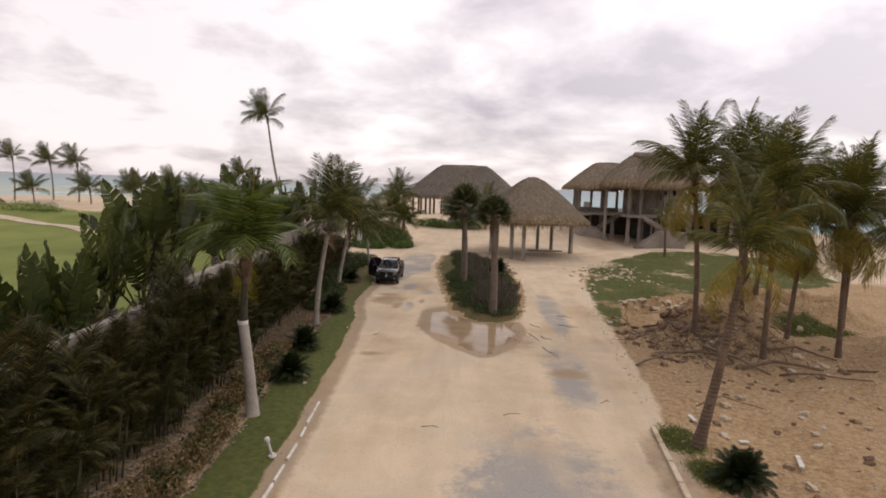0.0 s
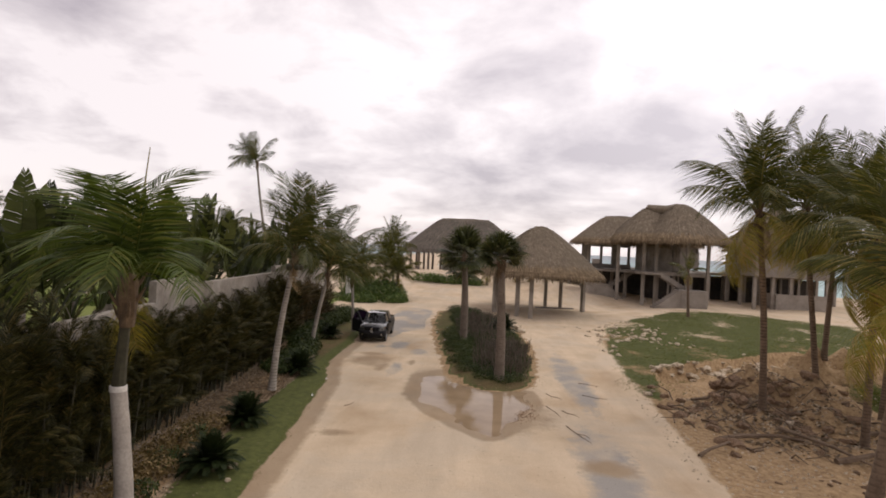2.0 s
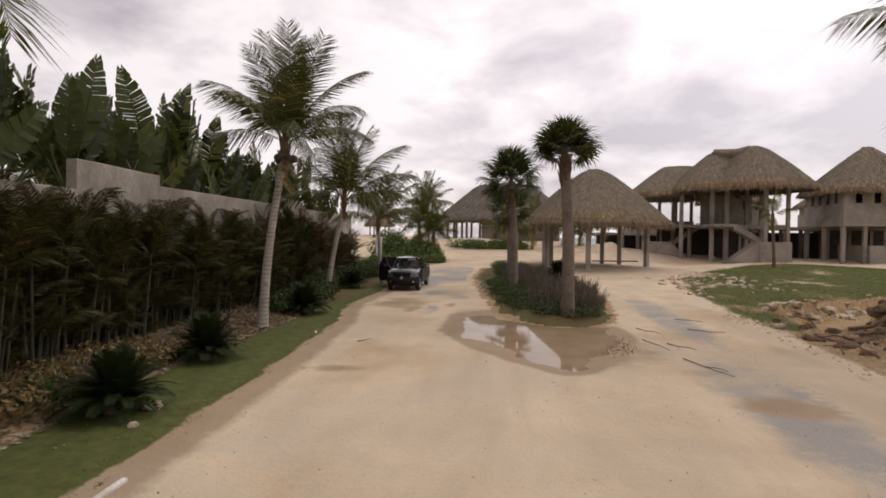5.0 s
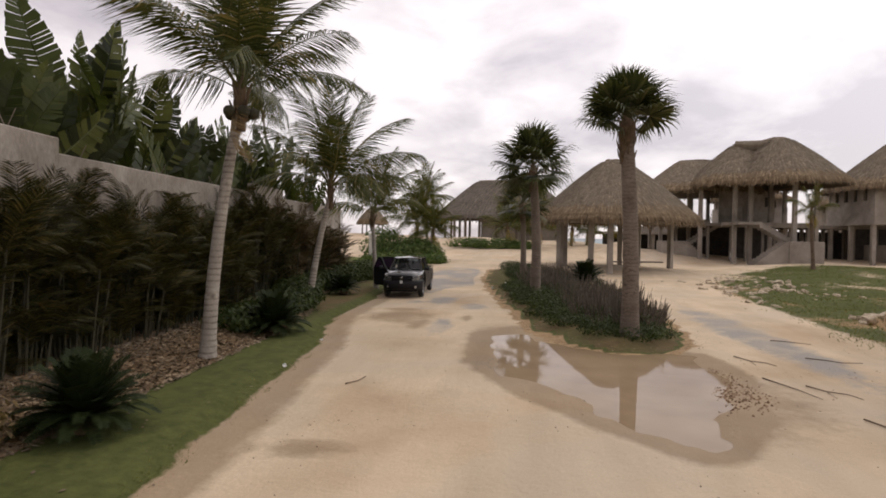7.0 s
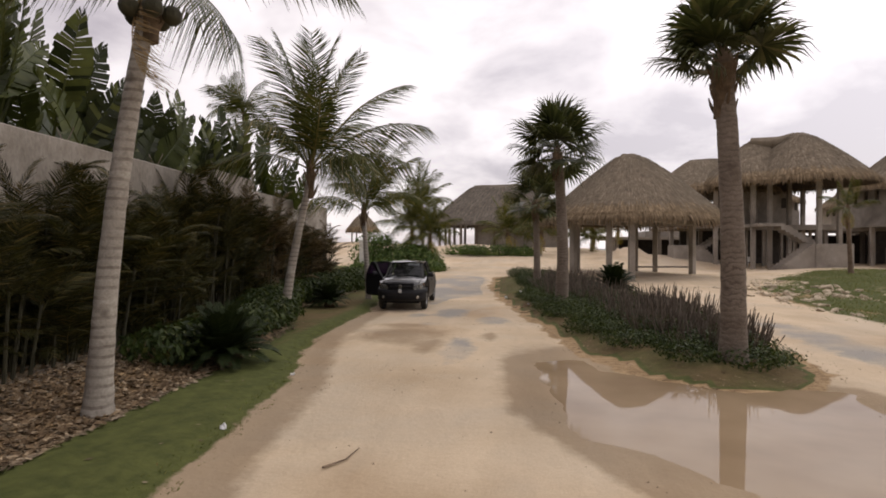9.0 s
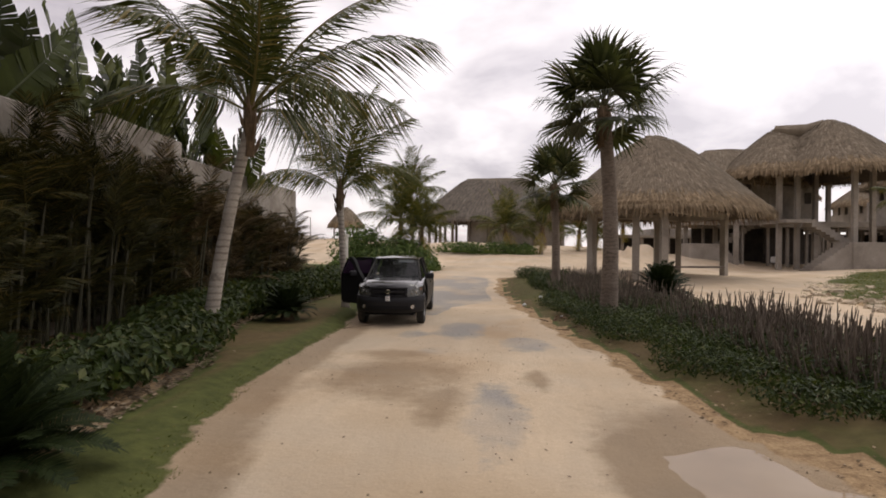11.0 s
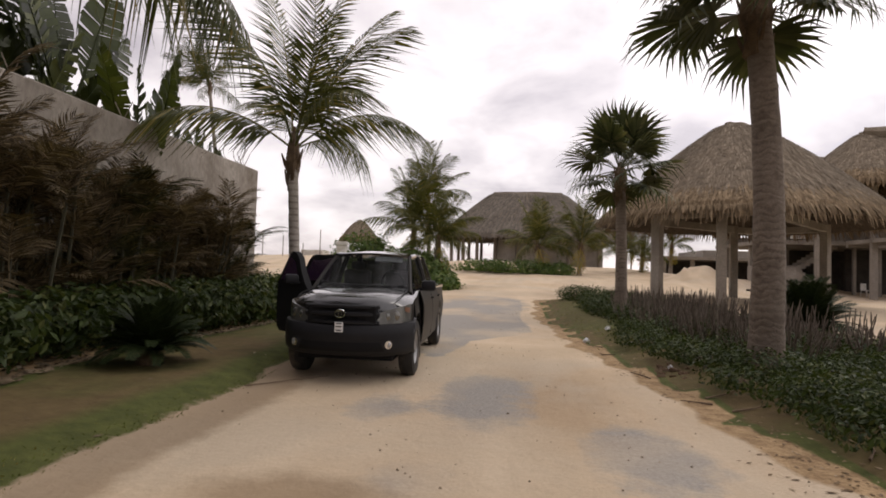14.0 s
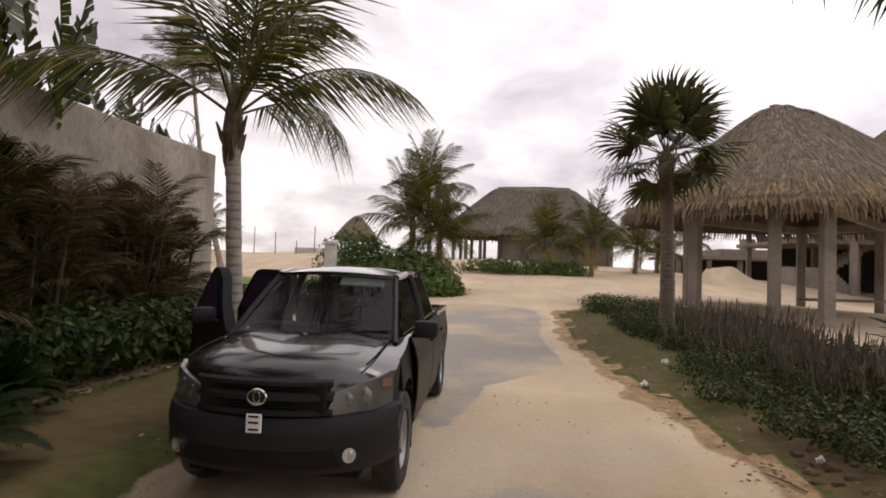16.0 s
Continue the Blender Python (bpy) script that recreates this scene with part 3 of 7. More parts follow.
def puddle_material():
    m, nt, b = node_mat("muddy_water")
    n = tex_noise(nt, 0.8, 3, 0.5)
    nt.links.new(ramp(nt, n, [(0.3, (0.27, 0.19, 0.115)), (0.7, (0.36, 0.265, 0.165))]), b.inputs["Base Color"])
    b.inputs["Roughness"].default_value = 0.03
    b.inputs["IOR"].default_value = 1.33
    b.inputs["Specular IOR Level"].default_value = 0.28
    bump(nt, b, tex_noise(nt, 1.6, 2, 0.5), 0.04, 0.02)
    return m


sea_v = [(x, y, 0.25 * math.sin(0.13 * y + 0.5 * math.sin(x * 0.03)) if y < 400 else 0.0)
         for y in axis_steps([(118, 400, 6), (400, 4600, 700)]) for x in axis_steps([(-4000, -400, 600), (-400, 400, 20), (400, 4000, 600)])]
sx = len(axis_steps([(-4000, -400, 600), (-400, 400, 20), (400, 4000, 600)]))
sy = len(sea_v) // sx
sea = new("water", mesh_from("water", sea_v, [(j * sx + i, j * sx + i + 1, (j + 1) * sx + i + 1, (j + 1) * sx + i) for j in range(sy - 1) for i in range(sx - 1)], sea_material(), True))
sea.location.z = -1.1
tagged(sea, "choppy turquoise sea with white surf", "sea", kind="structure")
pud = bmesh.new()
bmesh.ops.create_grid(pud, x_segments=2, y_segments=2, size=1.0)
for v in pud.verts:
    v.co = (1.9 + v.co.x * 3.2, 28.7 + v.co.y * 4.6, -0.028)
tagged(part("puddle", pud, puddle_material()), "still muddy rain puddle on the sandy track", "puddle", kind="structure")


# ---- garden wall ----
def wall_run(name, p, q, top, base=-0.3, thick=0.22):
    d = Vector((q[0] - p[0], q[1] - p[1], 0))
    n = Vector((-d.y, d.x, 0)).normalized() * thick
    bm = bmesh.new()
    k = max(2, int(d.length / 0.8))
    rows = []
    for s in range(k + 1):
        o = Vector((p[0], p[1], 0)) + d * (s / k)
        w = 0.02 * noise.noise((o.x, o.y, 0.0))
        rows.append([bm.verts.new(v) for v in (o + Vector((0, 0, base)), o + Vector((0, 0, top - 0.02 + w)), o + n * 0.08 + Vector((0, 0, top + w)),
                                                o + n * 0.92 + Vector((0, 0, top + w)), o + n + Vector((0, 0, top - 0.02 + w)), o + n + Vector((0, 0, base)))])
    for a, b in zip(rows, rows[1:]):
        for i in range(5):
            bm.faces.new((a[i], b[i], b[i + 1], a[i + 1]))
    bm.faces.new(rows[0])
    bm.faces.new(rows[-1][::-1])
    return part(name, bm, M_WALL, garden_wall)


garden_wall = thing("wall_garden", "tall grey rendered garden wall with stepped top", "wall", kind="structure")
for (ya, yb, top) in ((-6, 12, 3.05), (12, 18.5, 3.2), (18.5, 24.4, 3.45), (24.4, 27.7, 4.08), (27.7, 36.6, 3.8), (36.6, 39.3, 4.1), (39.3, 47.0, 3.76)):
    wall_run("panel", (along(WALL_LINE, ya), ya + 0.004), (along(WALL_LINE, yb), yb), top)
# security wire brackets along the top
for yb in (14, 17, 20.5, 23.5, 26.6, 28.4, 31.2, 34.0, 37, 39.8, 42, 44.3, 46.4):
    bx = along(WALL_LINE, yb) - 0.11
    top = 4.08 if 24.4 < yb < 27.7 else 4.1 if 36.6 < yb < 39.3 else 3.78 if yb > 27.7 else 3.45 if yb > 18.5 else 3.2
    bm = bmesh.new()
    add_tube(bm, [(bx, yb, top - 0.05), (bx - 0.17, yb, top + 0.28)], [0.012, 0.009], 4)
    add_tube(bm, [(bx, yb, top - 0.05), (bx + 0.17, yb, top + 0.28)], [0.012, 0.009], 4)
    part("bracket", bm, M_POST, garden_wall)


# ---- thatched buildings ----
def superellipse(a, rx, ry, p):
    c, s = math.cos(a), math.sin(a)
    return (abs(c) ** (2 / p) * rx * (1 if c >= 0 else -1), abs(s) ** (2 / p) * ry * (1 if s >= 0 else -1))


def thatch_roof(parent, m, rx, ry, ze, zr, ridge, power=3.0, rows=13, seed=1, hang=0.45, wide=0.16, curve=0.9, mats=None):
    """A hipped palm-thatch roof: bed, shaggy courses of leaf strips, ridge roll and underside painted in shade."""
    rng = random.Random(seed)
    sides = 40
    strip_mat, fringe_mat = mats or (M_THATCH, M_THATCH_EAVE)

    def surf(a, f):
        ex, ey = superellipse(a, rx, ry, power)
        tx, ty = superellipse(a, ridge + 0.12, 0.16, 2.4)
        g = f ** 0.97
        return Vector((ex + (tx - ex) * g, ey + (ty - ey) * g, ze + (zr - ze) * (1 - (1 - f) ** (1.12 / curve)) + 0.06 * math.sin(math.pi * f)))

    bm = bmesh.new()
    rings = []
    for k in range(rows + 1):
        f = k / rows
        rings.append([bm.verts.new(m @ (surf(2 * math.pi * i / sides, f) + Vector((0, 0, 0.04 * noise.noise((i * 0.7, k * 0.9, seed))))))
                      for i in range(sides)])
    low = [bm.verts.new(m @ (surf(2 * math.pi * i / sides, 0) - Vector((0, 0, 0.22)))) for i in range(sides)]
    for a, b in zip([low] + rings, rings):
        for i in range(sides):
            bm.faces.new((a[i], a[(i + 1) % sides], b[(i + 1) % sides], b[i]))
    bm.faces.new(rings[-1])
    roof = part("roof", bm, M_THATCH_BASE, parent, "grey-brown palm thatch", True)
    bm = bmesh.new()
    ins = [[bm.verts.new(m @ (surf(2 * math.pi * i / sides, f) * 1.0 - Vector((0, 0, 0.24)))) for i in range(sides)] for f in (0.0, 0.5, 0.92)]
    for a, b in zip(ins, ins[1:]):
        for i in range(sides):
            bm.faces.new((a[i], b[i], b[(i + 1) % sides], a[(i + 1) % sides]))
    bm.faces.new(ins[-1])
    part("underside", bm, M_THATCH_SHADE, parent, "thatch underside with its shade put into the colour")
    verts, faces, fv, ff = [], [], [], []
    for k in range(rows):
        f = (k + 0.15) / rows
        around = sum((surf(2 * math.pi * (i + 1) / 60, f) - surf(2 * math.pi * i / 60, f)).length for i in range(60))
        n = max(8, int(around / (wide * 0.62)))
        for i in range(n):
            a = 2 * math.pi * (i + rng.uniform(-0.5, 0.5)) / n
            fj = f + rng.uniform(-0.4, 0.4) / rows
            p, up = surf(a, max(0.0, fj)), surf(a, min(1.0, fj + 0.12))
            side = (surf(a + 0.02, max(0, fj)) - surf(a - 0.02, max(0, fj))).normalized()
            down = (p - up).normalized()
            out = side.cross(down)
            if out.z < 0:
                out = -out
            ln = rng.uniform(0.5, 1.05) * (rx + ry) * 0.062
            w = wide * rng.uniform(0.5, 1.2)
            if k == 0:
                down = (down + Vector((0, 0, -1.1))).normalized()
                ln = hang * rng.uniform(0.6, 1.35)
            skew = side * rng.uniform(-0.07, 0.07)
            q0 = p - down * 0.15 + out * 0.03
            q1 = p + down * ln * 0.6 + out * rng.uniform(0.03, 0.07) + skew * ln
            q2 = p + down * ln + out * rng.uniform(0.0, 0.06) + skew * 2 * ln - Vector((0, 0, 0.12 * ln * rng.random()))
            vs, fs = (fv, ff) if k < 0.11 * rows + 0.09 * rows * rng.random() else (verts, faces)
            b0 = len(vs)
            for q, s in ((q0, 0.5), (q1, 0.55), (q2, 0.22)):
                vs += [m @ (q - side * w * s), m @ (q + side * w * s)]
            fs += [(b0, b0 + 1, b0 + 3, b0 + 2), (b0 + 2, b0 + 3, b0 + 5, b0 + 4)]
    tagged(part("thatch", mesh_from("thatch", verts, faces, strip_mat), None, parent, "shaggy overlapping palm leaf courses"), kind="stuff")
    tagged(part("eave_fringe", mesh_from("fringe", fv, ff, fringe_mat), None, parent, "golden-brown hanging thatch fringe"), kind="stuff")
    bm = bmesh.new()
    rp = [m @ Vector((-ridge - 0.2 + (2 * ridge + 0.4) * k / 6, 0, zr + 0.02 + 0.02 * math.sin(k * 2.2))) for k in range(7)]
    add_tube(bm, rp, [0.06, 0.11, 0.14, 0.15, 0.14, 0.11, 0.06], 8, True, 0.12, rng)
    part("ridge_roll", bm, M_THATCH_BASE, parent, "", True)
    return roof


def post(parent, x, y, z0, z1, r=0.16, mat=None, name="post"):
    rng = random.Random(int(x * 31 + y * 7))
    n = 5
    pts = [(x + rng.uniform(-0.015, 0.015), y + rng.uniform(-0.015, 0.015), z0 + (z1 - z0) * k / n) for k in range(n + 1)]
    return part(name, tube(pts, [r * (1.04 - 0.08 * k / n) for k in range(n + 1)], 10, True, 0.02, rng), mat or M_POST, parent, "", True)


# open pavilion beside the fork
PAV = (6.95, 57.0)
pavilion = thing("thatched_pavilion", "open pavilion with palm-thatch roof on concrete posts, sand floor", "pavilion")
PAV_POSTS = [(6.0, 52.4), (11.1, 58.7), (9.5, 61.2), (8.0, 60.3), (3.77, 57.0), (3.25, 54.6), (5.0, 53.2)]
for px, py in PAV_POSTS:
    a = math.degrees(math.atan2(py - PAV[1], px - PAV[0]))
    part("post", box(-0.16, -0.16, ground_z(px, py) - 0.2, 0.16, 0.16, 3.75, 0.03, pose(px, py, 0, 0, 0, a + 12)), M_CONC, pavilion)
thatch_roof(pavilion, pose(PAV[0], PAV[1], 0, 0, 0, 20), 5.3, 5.0, 3.68, 7.55, 0.45, 2.25, 30, 3, 0.5, 0.052, 0.95)
for (xa, ya), (xb, yb) in zip(PAV_POSTS, PAV_POSTS[1:] + PAV_POSTS[:1]):
    half = math.hypot(xb - xa, yb - ya) / 2 - 0.1
    part("ring_beam", box(-half, -0.11, 3.42, half, 0.11, 3.72, 0.015, pose((xa + xb) / 2, (ya + yb) / 2, 0, 0, 0, math.degrees(math.atan2(yb - ya, xb - xa)))), M_CONC, pavilion, "pale concrete ring beam")
for k in range(16):
    a = 2 * math.pi * k / 16
    part("rafter", tube([(PAV[0] + 4.6 * math.cos(a), PAV[1] + 4.4 * math.sin(a), 3.62), (PAV[0] + 0.5 * math.cos(a), PAV[1], 6.7)], [0.06, 0.05], 5), M_POST, pavilion)
part("bench", box(-1.6, -0.25, 0.42, 1.6, 0.25, 0.5, 0.01, pose(8.2, 55.3, 0.45, 0, 0, 12)), M_POST, pavilion, "weathered plank bench")

# beach bar hut
hut = thing("thatched_beach_hut", "low wide beach hut with weathered palm-thatch roof", "hut")
HX, HY = -0.8, 93.0
for x in (-7.6, -6.4, -5.0, -3.2, -1.0, 1.5, 4.0, 7.0):
    for y in (-3.6, 3.6):
        post(hut, HX + x, HY + y, ground_z(HX + x, HY + y) - 0.2, 5.2, 0.17)
thatch_roof(hut, pose(HX, HY, 0), 9.6, 5.8, 4.9, 9.8, 3.4, 2.7, 18, 5, 0.45, 0.10, 1.0, (M_THATCH_OLD, M_THATCH_OLD))
part("bar_wall", box(HX - 3, HY - 3.4, 1.0, HX + 7.4, HY + 3.2, 4.6, 0.03), M_CONC, hut, "grey concrete back wall")


def stair(parent, x, y, z0, z1, run, width, n, dirx, diry, solid=True):
    """A concrete flight from z1 down to z0."""
    rng = random.Random(9)
    for k in range(n):
        zt = z1 - (z1 - z0) * (k + 1) / n
        a0, a1 = run * k / n, run * (k + 1) / n
        px, py = -diry * width / 2, dirx * width / 2
        bm = bmesh.new()
        low = z0 - 0.1 if solid else zt - 0.35
        xs = [x + dirx * a0 + px, x + dirx * a1 - px]
        ys = [y + diry * a0 + py, y + diry * a1 - py]
        add_box(bm, min(xs), min(ys), low, max(xs), max(ys), zt + (z1 - z0) / n)
        part("step", bm, M_CONC, parent)


# two-storey thatched villa, unfinished
villa = thing("thatched_villa", "unfinished two-storey concrete villa on tall columns under thatch", "house")
VZ, VS = 0.45, 3.95


def column(parent, x, y, z0, z1, r=0.18, turn=0.0, name="column"):
    """A square cast column with softened arrises."""
    return part(name, box(-r, -r, z0, r, r, z1, 0.03, pose(x, y, 0, 0, 0, turn)), M_CONC, parent)


for x, y, top in ((16.9, 70.9, 7.6), (19.2, 69.3, 8.4), (20.6, 69.6, 8.6), (23.0, 67.1, 8.2), (26.3, 70.4, 8.4), (14.4, 74.5, 7.6), (17.6, 76.6, 8.2), (25.6, 74.6, 8.2), (23.4, 72.4, 8.6), (14.6, 79.6, 7.6)):
    column(villa, x, y, VZ - 0.5, top, 0.16)
# thin shores standing under the upper floor
for x, y in ((18.1, 72.6), (18.7, 74.2), (20.4, 73.4), (21.4, 72.5), (22.2, 74.0), (22.9, 72.6), (24.3, 73.5), (25.2, 72.6), (16.0, 75.0), (26.0, 75.5)):
    column(villa, x, y, VZ - 0.3, VS - 0.26, 0.1, 0, "prop")
part("floor_slab", box(14.0, 71.8, VS - 0.26, 26.6, 80.4, VS, 0.02), M_CONC, villa, "grey concrete upper floor slab")
part("edge_beam", box(19.0, 71.5, VS - 0.4, 26.8, 71.78, VS + 0.04, 0.02), M_CONC, villa)
part("edge_beam", box(26.62, 71.8, VS - 0.4, 26.9, 80.4, VS + 0.03, 0.02), M_CONC, villa)
# upper rooms with open window holes
part("upper_wall", box(19.9, 75.0, VS, 24.9, 75.2, 7.4, 0.01), M_CONC, villa)
part("upper_wall", box(24.7, 75.22, VS, 24.9, 79.6, 7.4, 0.01), M_CONC, villa)
part("upper_wall", box(14.4, 77.6, VS, 20.0, 77.8, 4.45, 0.01), M_CONC, villa, "low sill wall of the open room")
for x0, x1 in ((14.4, 14.8), (16.3, 16.6), (18.0, 18.3), (19.6, 19.9)):
    part("pier", box(x0, 77.58, 4.454, x1, 77.82, 7.2, 0.01), M_CONC, villa)
part("lintel", box(14.4, 77.6, 6.5, 19.6, 77.8, 7.2), M_CONC, villa)
part("wall_panel", box(21.2, 74.95, VS + 0.15, 22.0, 74.998, 6.4, 0.01), M_WALL, villa, "darker door panel in the upper wall")
# no real hole: the window's shade is a dark panel on the wall
part("window_shade", box(24.0, 74.95, 5.6, 24.5, 74.998, 6.5), M_SHADE, villa, "dark panel painted as the shade of an unglazed window")
# dark panels that paint in the shade of the open undercroft
part("lower_wall", box(16.6, 79.2, 0.0, 26.2, 79.5, VS - 0.27), M_SHADE, villa, "dark panel painted as shade of the open undercroft")
part("lower_wall", box(21.4, 76.2, 0.0, 24.2, 76.4, VS - 0.27), M_SHADE, villa, "dark panel painted as shade of the open undercroft")
# stairs: two dog-leg flights, each turning at a solid landing block
part("landing", box(21.9, 65.4, 0.0, 24.5, 67.6, 2.35, 0.03), M_CONC, villa, "concrete stair landing block")
stair(villa, 21.9, 66.1, VZ - 0.05, 2.35, 2.6, 1.3, 11, -1, 0, True)
stair(villa, 20.6, 68.3, 2.35, VS, 2.7, 1.2, 9, 1, 0, False)
part("bridge", box(18.9, 67.7, VS - 0.25, 20.59, 71.49, VS, 0.02), M_CONC, villa, "concrete slab joining stair and upper floor")
part("landing", box(13.9, 71.9, 0.0, 16.1, 73.9, 2.25, 0.03), M_CONC, villa, "concrete stair landing block")
stair(villa, 16.1, 72.5, VZ - 0.05, 2.25, 1.9, 1.2, 10, 1, 0, True)
for k in range(9):
    x0 = 16.8 + 0.28 * k
    zt = 2.2 + 0.19 * (k + 1)
    part("step", box(x0, 73.3, zt - 0.42, x0 + 0.279, 74.5, zt), M_CONC, villa)
thatch_roof(villa, pose(17.9, 75.3, 0, 0, 0, -8), 5.5, 5.0, 7.0, 10.0, 1.5, 2.5, 20, 7, 0.45, 0.08, 1.02)
thatch_roof(villa, pose(20.4, 71.9, 0), 4.4, 4.6, 7.35, 10.95, 0.35, 2.4, 20, 9, 0.45, 0.08, 0.95)
thatch_roof(villa, pose(23.2, 70.0, 0, 0, 0, 20), 4.6, 4.9, 7.3, 11.2, 0.5, 2.6, 20, 8, 0.45, 0.08, 0.95)
part("saddle", tube([(20.0, 71.8, 10.8), (20.9, 71.3, 10.62), (21.9, 70.8, 10.6), (22.9, 70.3, 10.95)], [0.55, 0.6, 0.6, 0.5], 10, True, 0.08, random.Random(3)), M_THATCH_BASE, villa, "thatched saddle between the two roof peaks", True)


def side_villa(label, x, y, w, d, seed, eave, top, floor_z=4.2, z0=0.4, low=True):
    """A neighbouring unfinished villa: thatched hip over a walled room on open columns."""
    v = thing("thatched_villa", label, "house")
    for i in (-1, -0.5, 0, 0.5, 1):
        for j in (-1, 0, 1):
            column(v, x + i * w * 0.92, y + j * d * 0.85, z0 - 0.6, floor_z - 0.25, 0.17)
    part("floor_slab", box(x - w, y - d, floor_z - 0.25, x + w, y + d, floor_z, 0.02), M_CONC, v)
    t = 0.2
    sill, head = floor_z + 0.62 * (eave - floor_z), eave - 0.12
    # front and left walls with a band of small window holes below the eave
    part("wall", box(x - w + 0.1, y - d + 0.1, floor_z, x + w - 0.1, y - d + 0.1 + t, sill, 0.01), M_CONC, v)
    part("wall", box(x - w + 0.1, y - d + 0.1 + t + 0.003, floor_z, x - w + 0.1 + t, y + d - 0.1, sill, 0.01), M_CONC, v)
    part("wall", box(x + w - 0.1 - t, y - d + 0.1 + t + 0.003, floor_z, x + w - 0.1, y + d - 0.1, eave + 0.3, 0.01), M_CONC, v)
    part("wall", box(x - w + 0.1 + t, y + d - 0.3, floor_z, x + w - 0.1 - t, y + d - 0.1, eave + 0.3, 0.01), M_CONC, v)
    n = 5
    for k in range(n):
        xa = x - w + 0.1 + (2 * w - 0.2) * k / n
        part("pier", box(xa, y - d + 0.1, sill + 0.003, xa + (2 * w - 0.2) / n * 0.62, y - d + 0.1 + t, head, 0.008), M_CONC, v)
        ya = y - d + 0.32 + (2 * d - 0.5) * k / n
        part("pier", box(x - w + 0.1, ya, sill + 0.003, x - w + 0.1 + t, ya + (2 * d - 0.5) / n * 0.62, head, 0.008), M_CONC, v)
    part("ring_beam", box(x - w + 0.05, y - d + 0.05, head + 0.003, x + w - 0.05, y + d - 0.05, head + 0.25, 0.01), M_CONC, v)
    # dark sheet over the slab paints in the room's shade
    part("room_floor", box(x - w + 0.4, y - d + 0.4, floor_z + 0.004, x + w - 0.4, y + d - 0.4, floor_z + 0.02), M_SHADE, v, "floor sheet painted dark as the shade inside the room")
    if low:
        part("lower_wall", box(x - 0.42 * w, y - d + 0.05, z0 - 0.6, x + w, y - d + 0.25, 2.1, 0.02), M_CONC, v)
        part("lower_wall", box(x - 0.42 * w, y - d + 0.254, z0 - 0.6, x - 0.42 * w + 0.2, y + d * 0.4, 2.1, 0.02), M_CONC, v)
    # dark panel painted in for the shade below the floor slab
    part("undercroft", box(x - w * 0.6, y + d * 0.55, z0 - 0.5, x + w, y + d * 0.62, floor_z - 0.26), M_SHADE, v, "dark panel painted as shade of the open undercroft")
    thatch_roof(v, pose(x, y, 0), w * 1.34, d * 1.34, eave, top, w * 0.1, 2.8, 18, seed, 0.4, 0.09, 1.08)
    return v


side_villa("unfinished grey concrete villa with thatched hip roof", 36.4, 76.6, 4.2, 4.0, 21, 7.4, 12.0)
side_villa("distant unfinished villa with thatched hip roof", 44.6, 97.0, 3.9, 3.6, 22, 7.2, 11.0, 4.4, 0.4, False)
side_villa("low distant villa with thatched hip roof behind the columns", 28.6, 90.5, 3.2, 3.2, 24, 7.35, 9.7, 4.4, 0.4, False)

# long raw concrete terrace between the villas
terrace = thing("concrete_terrace", "long raw concrete terrace slab on short columns", "terrace")
part("slab", box(11.2, 86, 2.95, 24.5, 96, 3.25, 0.02), M_CONC, terrace)
part("slab", box(15.2, 87, 3.254, 24.5, 95, 3.9, 0.02), M_CONC, terrace, "raised second slab")
part("slab_front", box(27.2, 78.4, 3.65, 46, 86, 3.95, 0.02), M_CONC, terrace)
for k in range(6):
    column(terrace, 11.6 + 2.5 * k, 86.5, -0.4, 2.95, 0.17)
for k in range(9):
    column(terrace, 27.6 + 2.1 * k, 78.7, -0.4, 3.65, 0.16)
    column(terrace, 28.4 + 2.1 * k, 81.6, -0.4, 3.65, 0.16)
# dark panels stand in for the shade under the terrace slabs
part("undercroft_shade", box(11.4, 90, -0.4, 24.4, 90.3, 2.95), M_SHADE, terrace, "dark panel painted as shade under the terrace slab")
part("undercroft_shade", box(27.6, 85.0, -0.4, 46, 85.3, 3.4), M_SHADE, terrace, "dark panel painted as shade under the terrace slab")
part("roof_block", box(17.6, 88.4, 3.904, 18.6, 89.4, 4.9, 0.03), M_CONC, terrace, "small concrete block on the slab")
chair = thing("plastic_chair", "white plastic garden chair under the unfinished villa", "chair", pose(19.9, 71.2, ground_z(19.9, 71.2), 0, 0, 20))
part("seat", box(-0.22, -0.22, 0.40, 0.22, 0.22, 0.44, 0.015), M_WHITE, chair)
part("backrest", box(-0.22, 0.2, 0.44, 0.22, 0.235, 0.85, 0.015), M_WHITE, chair)
for dx in (-0.19, 0.19):
    for dy in (-0.19, 0.19):
        part("leg", tube([(dx, dy, 0.4), (dx * 1.15, dy * 1.15, 0.0)], [0.022, 0.018], 6), M_WHITE, chair)


